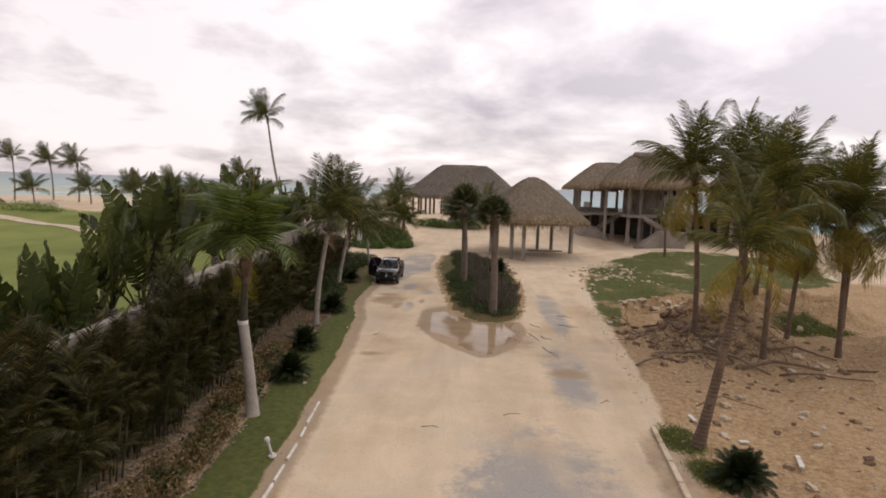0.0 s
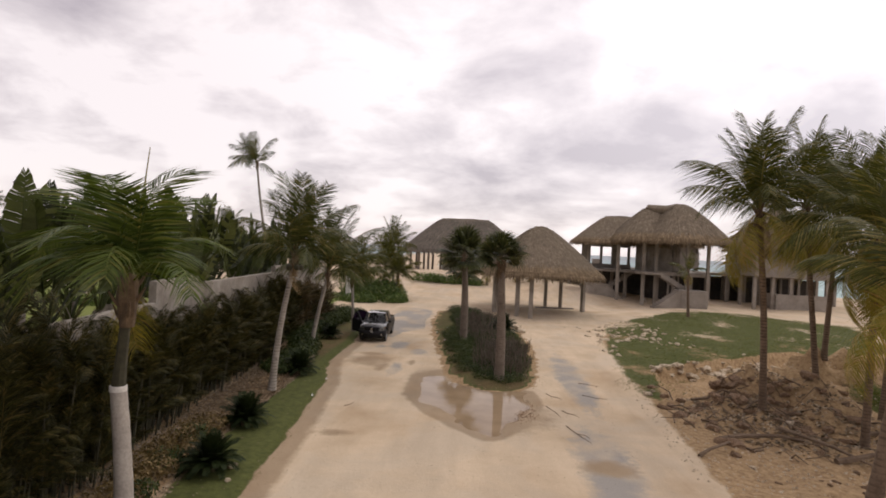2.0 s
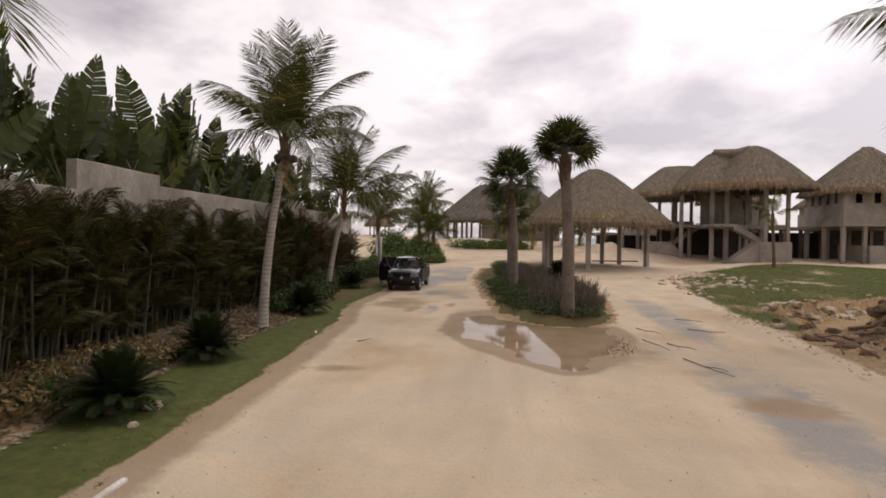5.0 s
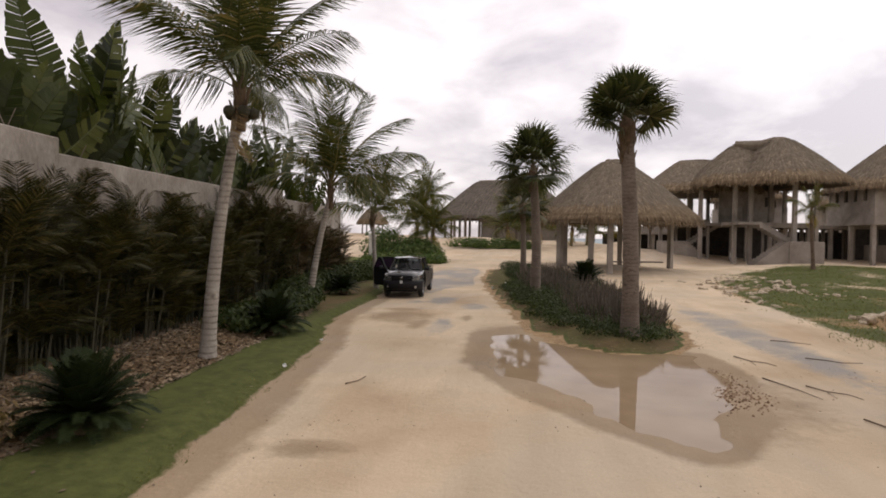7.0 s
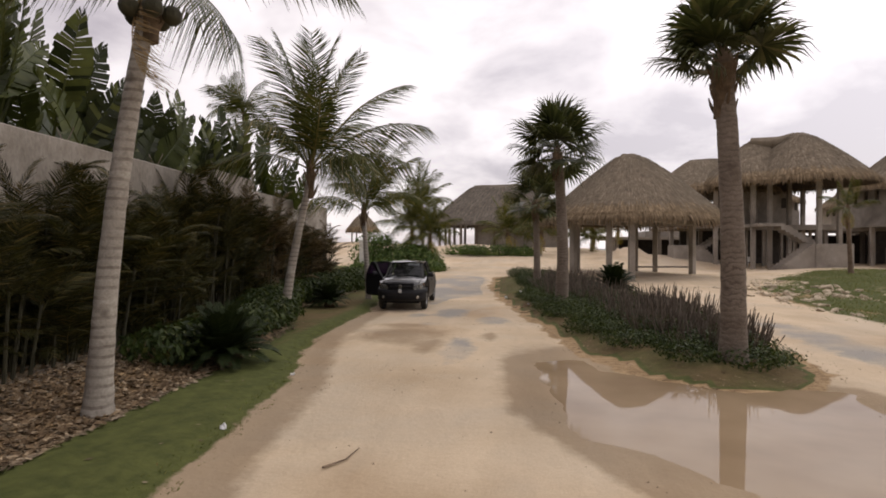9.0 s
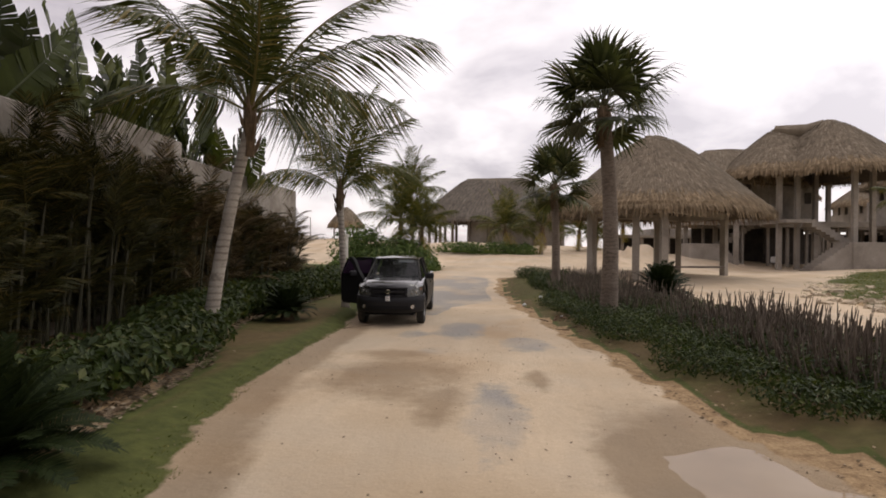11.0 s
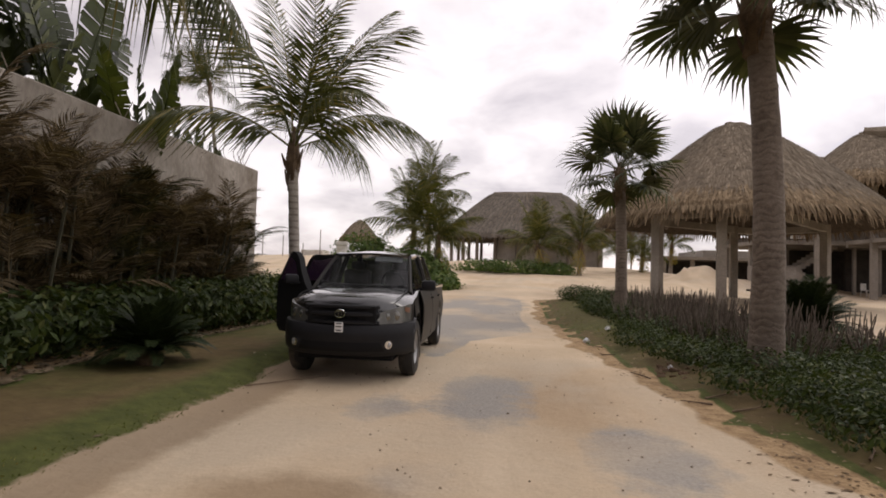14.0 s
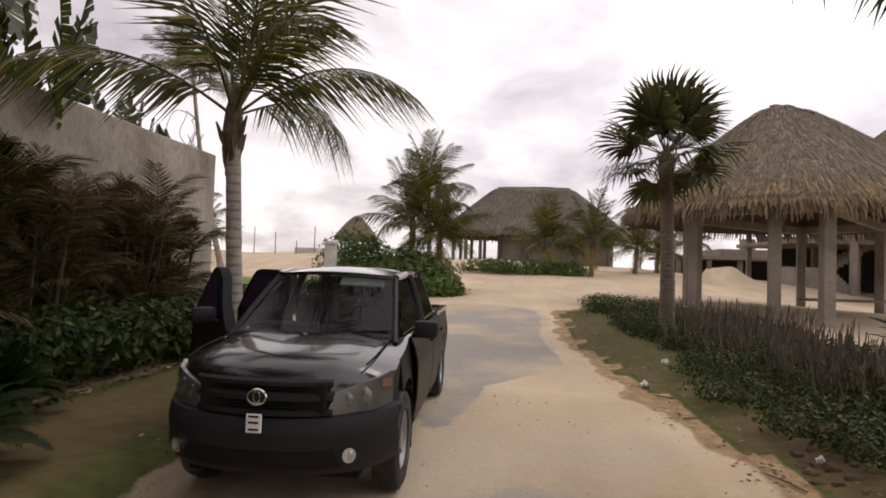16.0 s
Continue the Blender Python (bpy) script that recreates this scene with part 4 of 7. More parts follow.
# ---- plants: leaf meshes ----
def frond_mesh(name, length, droop, n, leaf, width, mat, seed, hang=0.45, sweep=0.6, stalk=0.14, up=0.0, rad=0.03, gap=0.0):
    """A pinnate leaf along +x: tapering rib and two rows of narrow leaflets."""
    rng = random.Random(seed)
    k = 12
    pts, p, a = [], Vector((0, 0, 0)), up
    for i in range(k + 1):
        pts.append(p.copy())
        s = i / k
        ang = up - droop * s ** 1.6
        p = p + Vector((math.cos(ang), 0.0, math.sin(ang))) * (length / k)
    yaw = rng.uniform(-0.25, 0.25)
    pts = [Vector((q.x, q.y + yaw * length * (i / k) ** 2 * 0.4, q.z)) for i, q in enumerate(pts)]

    def at(s):
        f = min(k - 1e-6, s * k)
        i = int(f)
        return pts[i].lerp(pts[i + 1], f - i), (pts[i + 1] - pts[i]).normalized()

    verts, faces = [], []
    for i, q in enumerate(pts):
        r = rad * (1 - 0.85 * i / k)
        verts += [q + Vector((0, r, 0)), q + Vector((0, 0, r * 0.7)), q + Vector((0, -r, 0)), q + Vector((0, 0, -r * 0.7))]
    for i in range(k):
        for j in range(4):
            b, c = i * 4 + j, i * 4 + (j + 1) % 4
            faces.append((b, c, c + 4, b + 4))
    for side in (-1, 1):
        for i in range(n):
            if rng.random() < gap:
                continue
            s = stalk + (1 - stalk) * (i + rng.uniform(-0.3, 0.3)) / n
            s = min(0.995, max(stalk, s))
            q, d = at(s)
            ln = leaf * (0.45 + 0.75 * math.sin(math.pi * min(1, 0.12 + 0.9 * (s - stalk) / (1 - stalk))) ** 0.8) * rng.uniform(0.8, 1.12)
            fwd = sweep * (0.55 + 0.9 * s) * rng.uniform(0.8, 1.2)
            out = (Vector((0, side, 0)) + d * fwd + Vector((0, 0, 0.28 - hang * 0.5))).normalized()
            tip = q + (out * ln) + Vector((0, 0, -hang * ln * rng.uniform(0.6, 1.3)))
            mid = q + out * ln * 0.5 + Vector((0, 0, -hang * ln * 0.18))
            w = d * width * 0.5 * rng.uniform(0.8, 1.2)
            b = len(verts)
            verts += [q - w * 0.5, q + w * 0.5, mid - w, mid + w, tip]
            faces += [(b, b + 1, b + 3, b + 2), (b + 2, b + 3, b + 4)]
    return mesh_from(name, verts, faces, mat)


def fan_mesh(name, radius, mat, seed, n=30, stalk=0.9):
    """A fan palm leaf along +x: a stalk, then narrow segments spreading from its end."""
    rng = random.Random(seed)
    verts, faces = [], []
    for i in range(7):
        s = i / 6
        q = Vector((stalk * s, 0, -0.06 * s * s))
        r = 0.016 * (1.2 - 0.5 * s)
        verts += [q + Vector((0, r, 0)), q + Vector((0, 0, r)), q + Vector((0, -r, 0)), q + Vector((0, 0, -r))]
    for i in range(6):
        for j in range(4):
            b, c = i * 4 + j, i * 4 + (j + 1) % 4
            faces.append((b, c, c + 4, b + 4))
    hub = Vector((stalk, 0, -0.06))
    for i in range(n):
        a = radians(-118 + 236 * i / (n - 1) + rng.uniform(-2, 2))
        ln = radius * (0.72 + 0.3 * math.cos(a * 0.8)) * rng.uniform(0.9, 1.08)
        d = Vector((math.cos(a), math.sin(a), 0.10 * math.cos(2 * a) - 0.05))
        s = Vector((-math.sin(a), math.cos(a), 0))
        fold = 0.02 if i % 2 else -0.02
        w = radius * 0.05
        mid = hub + d * ln * 0.55 + Vector((0, 0, fold))
        tip0 = hub + d * ln * 0.8 + Vector((0, 0, -0.05 * ln + fold))
        tip = hub + d * ln + Vector((rng.uniform(-0.02, 0.02), 0, -ln * rng.uniform(0.12, 0.4)))
        b = len(verts)
        verts += [hub - s * 0.008, hub + s * 0.008, mid - s * w, mid + s * w, tip0 - s * w * 0.45, tip0 + s * w * 0.45, tip]
        faces += [(b, b + 1, b + 3, b + 2), (b + 2, b + 3, b + 5, b + 4), (b + 4, b + 5, b + 6)]
    return mesh_from(name, verts, faces, mat)


def paddle_mesh(name, length, width, stalk, mat, seed, bend=0.35):
    """A banana-like paddle leaf along +x with torn edges, on a long stalk."""
    rng = random.Random(seed)
    verts, faces = [], []
    total = stalk + length

    def rib(s):
        x = total * s
        return Vector((x * (1 - 0.06 * s * s), bend * 0.35 * s * s * rng_side, 0.12 * s - bend * total * 0.16 * s ** 3))

    rng_side = rng.uniform(-1, 1)
    for i in range(13):
        s = i / 12
        q, r = rib(s), 0.034 * (1.1 - s)
        verts += [q + Vector((0, r, 0)), q + Vector((0, 0, r)), q + Vector((0, -r, 0)), q + Vector((0, 0, -r))]
    for i in range(12):
        for j in range(4):
            b, c = i * 4 + j, i * 4 + (j + 1) % 4
            faces.append((b, c, c + 4, b + 4))
    for side in (-1, 1):
        s = stalk / total
        while s < 0.995:
            step = rng.uniform(0.018, 0.05)
            s2 = min(1.0, s + step)
            f0, f1 = ((v - stalk / total) / (length / total) for v in (s, s2))
            w0, w1 = (width * 0.5 * max(0.03, math.sin(math.pi * (0.06 + 0.9 * f) ** 0.85)) * rng.uniform(0.82, 1.05) for f in (f0, f1))
            tw = rng.uniform(-0.3, 0.1)
            a0, a1 = rib(s), rib(s2 - 0.0015)
            o0 = a0 + Vector((0.10, side * w0, tw * w0 + 0.05))
            o1 = a1 + Vector((0.10, side * w1, tw * w1 + 0.05))
            b = len(verts)
            verts += [a0, a1, o1, o0]
            faces.append((b, b + 1, b + 2, b + 3))
            s = s2
    return mesh_from(name, verts, faces, mat)


def leaf_cloud(name, m_list, count, size, mat, seed, shell=0.55, squash=1.0):
    """Small pointed leaves filling ellipsoids: rows of (centre, radii)."""
    rng = random.Random(seed)
    verts, faces = [], []
    vol = [r[0] * r[1] * r[2] for c, r in m_list]
    for (c, r), v in zip(m_list, vol):
        for _ in range(int(count * v / sum(vol))):
            d = Vector((rng.gauss(0, 1), rng.gauss(0, 1), rng.gauss(0, 1))).normalized()
            rad = rng.uniform(shell, 1.0) * (1 + 0.22 * noise.noise(d * 2.4 + Vector((seed, 0, 0))))
            p = Vector(c) + Vector((d.x * r[0], d.y * r[1], d.z * r[2])) * rad
            if p.z < 0.0:
                p.z = abs(p.z) * 0.3
            n = (d + Vector((rng.uniform(-1, 1), rng.uniform(-1, 1), rng.uniform(-0.4, 1.2)))).normalized()
            u = n.cross(Vector((rng.uniform(-1, 1), rng.uniform(-1, 1), rng.uniform(-1, 1)))).normalized()
            w = n.cross(u)
            s = size * rng.uniform(0.6, 1.35)
            b = len(verts)
            verts += [p - u * s, p + w * s * 0.45 + n * s * 0.12, p + u * s, p - w * s * 0.45 + n * s * 0.12]
            faces.append((b, b + 1, b + 2, b + 3))
    return mesh_from(name, verts, faces, mat)


def trunk_mesh(height, lean, bow, r0, r1, mat, seed, ring=0.13, depth=0.06, sides=12, flare=1.5):
    """A palm trunk from the origin, leaning by (x, y) at its top, with leaf-scar rings."""
    rng = random.Random(seed)
    n = int(height / ring)
    pts, rad = [], []
    for i in range(n + 1):
        s = i / n
        c = math.sin(math.pi * s)
        pts.append((lean[0] * s + bow[0] * c, lean[1] * s + bow[1] * c, height * s - 0.15 * (1 - s)))
        r = r0 + (r1 - r0) * s ** 0.8 + r0 * (flare - 1) * math.exp(-s * height / 0.28)
        rad.append(r * (1 + depth * (1 if i % 2 else -0.4) * rng.uniform(0.5, 1.2)))
    bm = tube(pts, rad, sides, True, 0.025, rng)
    me = bpy.data.meshes.new("trunk")
    bmesh.ops.recalc_face_normals(bm, faces=bm.faces)
    bm.to_mesh(me)
    bm.free()
    me.materials.append(mat)
    me.polygons.foreach_set("use_smooth", [True] * len(me.polygons))
    return me


COCO = [frond_mesh("frond", 1.0, dr, 64, 0.215, 0.0115, M_FROND, 40 + i, hg, 0.6, 0.17, 0.1, 0.011, 0.04)
        for i, (dr, hg) in enumerate(((0.45, 0.3), (0.8, 0.5), (1.1, 0.75), (1.5, 1.0), (0.95, 1.25)))]
COCO_YEL = [frond_mesh("frond", 1.0, dr, 50, 0.24, 0.013, M_FROND_YEL, 60 + i, 0.8, 0.5, 0.16, 0.0, 0.011, 0.1) for i, dr in enumerate((1.5, 2.0))]
COCO_WIDE = [frond_mesh("frond", 1.0, dr, 52, 0.29, 0.017, M_FROND_FRESH, 50 + i, hg, 0.5, 0.16, 0.15, 0.012, 0.05) for i, (dr, hg) in enumerate(((1.7, 0.45), (2.2, 0.55), (2.5, 0.65), (2.8, 0.7), (2.3, 0.6)))]
COCO_OLIVE = [frond_mesh("frond", 1.0, dr, 60, 0.225, 0.0125, M_FROND_OLIVE, 45 + i, hg, 0.6, 0.17, 0.1, 0.011, 0.05) for i, (dr, hg) in enumerate(((0.45, 0.35), (0.8, 0.55), (1.2, 0.8), (1.6, 1.0), (1.1, 1.2)))]
COCO_DRY = [frond_mesh("frond", 1.0, dr, 34, 0.2, 0.014, M_FROND_DRY, 70 + i, 0.95, 0.5, 0.2, 0.0, 0.011, 0.25) for i, dr in enumerate((1.2, 1.9))]


def coconut_palm(label, x, y, height, lean=(0, 0), bow=(0, 0), size=2.6, fronds=18, seed=1, wind=(0.0, 0.0), r0=0.15, r1=0.10, dry=1, yellow=2, droop=0.0,
                 bark=None, z=None, group="coconut palms", nuts=False, spread=1.0, shaft=0.0, name="coconut_palm", low=8, leaves=COCO):
    """A coconut palm: ringed trunk, fibrous heart and separate feathery fronds blown by the wind."""
    rng = random.Random(seed)
    z = ground_z(x, y) if z is None else z
    t = thing(name, label, "palm tree", pose(x, y, z), group)
    part("trunk", trunk_mesh(height, lean, bow, r0, r1, bark or M_TRUNK, seed, sides=10 if height < 9 else 8, depth=0.025 if shaft == 0 else 0.0), None, t)
    top = Vector((lean[0], lean[1], height))
    if shaft:
        bm = bmesh.new()
        add_tube(bm, [top + Vector((0.02 * k, 0, shaft * k / 5 - 0.04)) for k in range(6)], [r1 * 0.96, r1 * 0.8, r1 * 0.72, r1 * 0.68, r1 * 0.62, r1 * 0.5], 9, True, 0.05, rng)
        part("crownshaft", bm, M_CANE, t, "green-brown crownshaft above the grey trunk", True)
        part("band", tube([top + Vector((0, 0, -0.05)), top + Vector((0, 0, 0.05))], [r1 * 1.08, r1 * 1.06], 10), M_WHITE, t, "white band at the trunk's top", True)
        part("spear", tube([top + Vector((0.1, 0, shaft)), top + Vector((0.38, 0, shaft + 2.7))], [0.03, 0.008], 5), M_FROND_YEL, t, "unopened spear leaf")
        top = top + Vector((0.1, 0, shaft))
    bm = bmesh.new()
    add_tube(bm, [top + Vector((0, 0, h)) for h in (-0.5, -0.25, 0.0, 0.3, 0.62)], [r1 * 0.95, r1 * 1.12, r1 * 1.35, r1 * 1.2, r1 * 0.3], 9, True, 0.16, rng)
    part("heart", bm, M_FIBRE, t, "brown fibrous crown base")
    for i in range(9 if fronds > 13 else 5):
        a, h = i * 2.399 + seed, -0.42 + 0.085 * i
        ca, sa = math.cos(a), math.sin(a)
        part("leaf_base", tube([top + Vector((r1 * 0.7 * ca, r1 * 0.7 * sa, h)), top + Vector((r1 * 1.5 * ca, r1 * 1.5 * sa, h + 0.12)), top + Vector((r1 * 2.3 * ca, r1 * 2.3 * sa, h + 0.3))], [0.045, 0.035, 0.012], 5), M_FIBRE, t)
    total = fronds + dry + yellow
    for i in range(total):
        az = 360 * ((i * 0.381966) % 1.0) + rng.uniform(-14, 14)
        f = i / max(1, fronds - 1)
        if i < fronds:
            el = 87 - (87 - low) * f ** 1.1 - droop * f
            me = leaves[min(4, max(0, int(f * 3.6 + rng.uniform(-0.5, 0.7))))] if el < 66 else leaves[0]
            s = size * (1.1 - 0.18 * f) * rng.uniform(0.88, 1.08)
        elif i < fronds + yellow:
            el, me, s = rng.uniform(-50, -12) - droop, COCO_YEL[i % 2], size * rng.uniform(0.75, 0.95)
        else:
            el, me, s = rng.uniform(-75, -50), COCO_DRY[i % 2], size * rng.uniform(0.5, 0.75)
        m = pose(*(top + Vector((0, 0, 0.22))), 0, 0, az) @ pose(0, 0, 0, rng.uniform(-25, 25), -el * spread, 0)
        if wind != (0.0, 0.0):
            d = m.to_3x3() @ Vector((1, 0, 0))
            w = Vector((wind[0], wind[1], 0.0))
            to = (d + w * 0.8).normalized()
            m = Matrix.Translation(m.translation) @ d.rotation_difference(to).to_matrix().to_4x4() @ m.to_3x3().to_4x4()
        o = part("frond", me, None, t, "yellowing frond" if fronds <= i < fronds + yellow else "dry brown frond" if i >= fronds + yellow else "")
        o.matrix_basis = m @ Matrix.Scale(s, 4)
    if nuts:
        for i in range(5):
            a = 6.28 * i / 5 + 0.4
            bm = bmesh.new()
            bmesh.ops.create_uvsphere(bm, u_segments=8, v_segments=6, radius=0.11, matrix=Matrix.Translation(top + Vector((0.22 * math.cos(a), 0.22 * math.sin(a), -0.18))))
            part("coconut", bm, M_CANE, t, "dull brown-green coconut", True)
    return t


# row along the garden wall
P_LEFT = [
    ("coconut palm with pale swollen trunk and low arching fronds", -3.95, 17.9, 2.62, (-0.3, 0.1), (0.04, 0.0), 2.4, 14, 3, dict(low=34, r0=0.17, r1=0.135, dry=0, yellow=1, bark=M_SMOOTH, leaves=COCO_WIDE, droop=0, shaft=1.6)),
    ("tall coconut palm with curved pale ringed trunk in a gravel bed", -5.2, 27.95, 4.6, (0.62, 0.0), (-0.1, 0.0), 2.65, 20, 5, dict(r0=0.135, r1=0.085, low=14, wind=(0.15, 0.0), bark=M_TRUNK_PALE, nuts=True, yellow=0)),
    ("coconut palm with slightly leaning trunk and full crown", -6.3, 35.9, 3.6, (0.72, 0.0), (-0.06, 0.0), 3.2, 20, 7, dict(r0=0.125, r1=0.085, wind=(0.12, 0.0), yellow=0, dry=0, low=12, bark=M_TRUNK_PALE)),
    ("slender coconut palm standing beside the parked pickup", -5.6, 42.2, 2.98, (-0.22, 0.1), (0.0, 0.0), 2.8, 13, 9, dict(leaves=COCO_OLIVE, low=20, r0=0.10, r1=0.085, wind=(0.3, 0.0), yellow=0, dry=0, bark=M_TRUNK_PALE)),
]
for lab, x, y, h, ln, bw, sz, nf, sd, kw in P_LEFT:
    coconut_palm(lab, x, y, h, ln, bw, sz, nf, sd, group="coconut palms by the wall", **kw)
# clump at the end of the track
for lab, x, y, h, ln, sz, nf, sd in (("bushy young coconut palm on the sand bank", -7.2, 61.0, 2.5, (0.1, 0), 3.0, 22, 11), ("tall dark coconut palm behind the sand bank", -6.6, 63.5, 4.5, (-0.3, 0.4), 2.9, 17, 12),
                                     ("small coconut palm on the sand bank", -6.0, 60.0, 1.9, (0.3, 0), 2.5, 18, 13)):
    coconut_palm(lab, x, y, h, ln, (0, 0), sz, nf, sd, (0.1, 0), 0.14, 0.1, 1, 2, group="palms on the sand bank", leaves=COCO_OLIVE)
coconut_palm("very tall leaning coconut palm with windswept dark crown", -21.3, 70.0, 12.6, (-2.6, 0.0), (-0.3, 0), 3.5, 17, 14, (-0.6, 0.1), 0.2, 0.11, 0, 0, group="distant palms")
# young palms in front of the beach hut
for x, y, h, sz, sd in ((-0.4, 76, 1.7, 3.5, 15), (2.7, 75, 1.9, 3.6, 16), (6.4, 79, 1.5, 2.6, 17), (8.2, 80, 1.2, 2.3, 18), (11.5, 84, 2.2, 2.4, 19)):
    coconut_palm("young coconut palm planted in the sand by the beach hut", x, y, h, (0.1, 0), (0, 0), sz, 15, sd, (0.1, 0), 0.16, 0.13, 2, 1, group="young palms by the hut", leaves=COCO_OLIVE)
# far palms over the lawn and beach
FAR = [(-74.6, 90, 9.0), (-67.8, 90, 8.4), (-63.5, 90, 8.2), (-66, 84, 3.8), (-70, 80, 2.2), (-75, 84, 2.6), (-57, 84, 4.0), (-51, 86, 3.9), (-54, 92, 4.6), (-47, 90, 5.0),
       (-43.3, 90, 4.4), (-45, 86, 3.6), (-35.8, 90, 7.0), (-34, 84, 4.4), (-29, 80, 4.0), (-26, 76, 3.2), (-38, 80, 2.8), (-30, 62, 3.2), (-24, 60, 3.4)]
for i, (x, y, h) in enumerate(FAR):
    coconut_palm("distant coconut palm bent by the sea wind", x, y, h * 0.93, (0.02 * h * (-1) ** i, 0), (0.03 * h, 0), 3.0 + 0.6 * ((i * 7) % 5) / 5, 17, 100 + i, (-0.75, 0.1), 0.16, 0.1, 0, 0, z=0.2, group="distant palms")
# palms on the right, over the dug-up ground
P_RIGHT = [
    ("young coconut palm with stout base and drooping yellowed fronds", 8.2, 17.95, 4.9, (0.75, 0.0), (0.05, 0), 2.1, 11, 31, dict(low=36, r0=0.16, r1=0.075, dry=2, yellow=4, droop=0)),
    ("tall coconut palm with upswept windblown fronds above bare soil", 12.0, 28.6, 6.6, (-0.85, -0.9), (0.1, 0), 3.0, 18, 32, dict(low=25, r0=0.125, r1=0.09, dry=3, yellow=6, wind=(-0.1, 0))),
    ("coconut palm with dense yellow-green drooping crown", 13.9, 26.3, 6.2, (-0.5, -0.9), (0, 0), 3.1, 20, 33, dict(low=22, r0=0.115, r1=0.085, dry=3, yellow=9, droop=16)),
    ("coconut palm with green drooping fronds", 15.0, 30.7, 6.6, (-0.7, 0.0), (0, 0), 3.0, 19, 34, dict(low=25, r0=0.115, r1=0.085, dry=3, yellow=7, droop=10)),
    ("coconut palm with brown hanging dead fronds", 16.2, 29.0, 5.2, (0.3, 0.0), (0, 0), 3.0, 19, 35, dict(low=25, r0=0.115, r1=0.085, dry=5, yellow=9, droop=20)),
    ("coconut palm with green crown on the rubble edge", 20.7, 32.4, 6.0, (0.1, 0.0), (0, 0), 3.0, 18, 36, dict(low=20, r0=0.115, r1=0.085, dry=3, yellow=2)),
    ("coconut palm with yellow-brown skirt of old fronds", 17.4, 27.2, 5.4, (-0.2, 0.0), (0, 0), 3.0, 18, 44, dict(low=22, r0=0.115, r1=0.085, dry=5, yellow=9)),
    ("coconut palm behind the earth heap", 16.9, 33.6, 5.6, (0.3, 0.0), (0, 0), 3.0, 18, 45, dict(low=22, r0=0.115, r1=0.085, dry=4, yellow=7)),
    ("coconut palm leaning over the rubble", 22.6, 29.4, 5.3, (-0.4, 0.0), (0, 0), 3.0, 18, 46, dict(low=22, r0=0.115, r1=0.085, dry=4, yellow=7)),
    ("coconut palm among the rubble", 19.5, 26.5, 4.4, (0.2, 0.0), (0, 0), 3.0, 18, 37, dict(low=20, r0=0.115, r1=0.085, dry=3, yellow=6)),
    ("small half-dead palm beside the concrete villa", 20.0, 58.0, 3.6, (-0.2, 0.0), (0, 0), 1.7, 8, 38, dict(r0=0.13, r1=0.10, dry=5, yellow=2)),
    ("distant coconut palm between the villas", 35.5, 104.0, 5.0, (0.2, 0.0), (0, 0), 2.6, 14, 39, dict(r0=0.115, r1=0.085)),
    ("distant coconut palm between the villas", 31.0, 108.0, 4.0, (0.2, 0.0), (0, 0), 2.4, 14, 41, dict(r0=0.115, r1=0.085)),
    ("distant coconut palm between the villas", 12.5, 106.0, 3.4, (0.2, 0.0), (0, 0), 2.6, 14, 42, dict(r0=0.115, r1=0.085)),
]
for lab, x, y, h, ln, bw, sz, nf, sd, kw in P_RIGHT:
    coconut_palm(lab, x, y, h, ln, bw, sz, nf, sd, group="coconut palms on the dug-up ground", bark=M_TRUNK_BROWN, **{"leaves": COCO_OLIVE, **kw})


# ---- sabal palms on the island ----
FANS = [fan_mesh("leaf", 1.0, M_FAN, 80 + i, 34, 0.85) for i in range(3)]
FANS_DRY = [fan_mesh("leaf", 0.9, M_FROND_DRY, 90, 24)]


def sabal_palm(label, x, y, height, lean, bow, size, seed, r0, r1, n=34, low=2.0, dry=0):
    rng = random.Random(seed)
    t = thing("sabal_palm", label, "palm tree", pose(x, y, ground_z(x, y)), "sabal palms on the island")
    part("trunk", trunk_mesh(height, lean, bow, r0, r1, M_SABAL, seed, 0.11, 0.012, 14, 1.25), None, t)
    top = Vector((lean[0], lean[1], height))
    bm = bmesh.new()
    add_tube(bm, [top + Vector((0, 0, h)) for h in (-0.75, -0.5, -0.2, 0.1, 0.42)], [r1 * 0.9, r1 * 1.0, r1 * 1.2, r1 * 1.25, r1 * 0.4], 10, True, 0.2, rng)
    part("heart", bm, M_FIBRE, t, "fibrous old leaf bases")
    for i in range(14):
        a, h = 360 * ((i * 0.381966) % 1), -0.7 + 0.06 * i
        part("boot", tube([(0, 0, 0), (0.05, 0, 0.1), (0.1, 0, 0.26)], [0.03, 0.026, 0.01], 5), M_FIBRE, t).matrix_basis = pose(*(top + Vector((0, 0, h))), 0, 0, a) @ pose(r1 * 0.9, 0, 0)
    for i in range(n + dry):
        az = 360 * ((i * 0.381966) % 1.0) + rng.uniform(-12, 12)
        f = i / (n - 1)
        el = 88 - (88 - low) * min(1, f) ** 1.15
        me = FANS[i % 3]
        if i >= n:
            el, me = rng.uniform(-65, -45), FANS_DRY[0]
        m = pose(*(top + Vector((0, 0, 0.2))), 0, 0, az) @ pose(0, 0, 0, rng.uniform(-30, 30), -el, 0)
        o = part("leaf", me, None, t, "dry brown fan leaf" if i >= n else "")
        o.matrix_basis = m @ Matrix.Scale(size * rng.uniform(0.88, 1.08), 4)
    return t


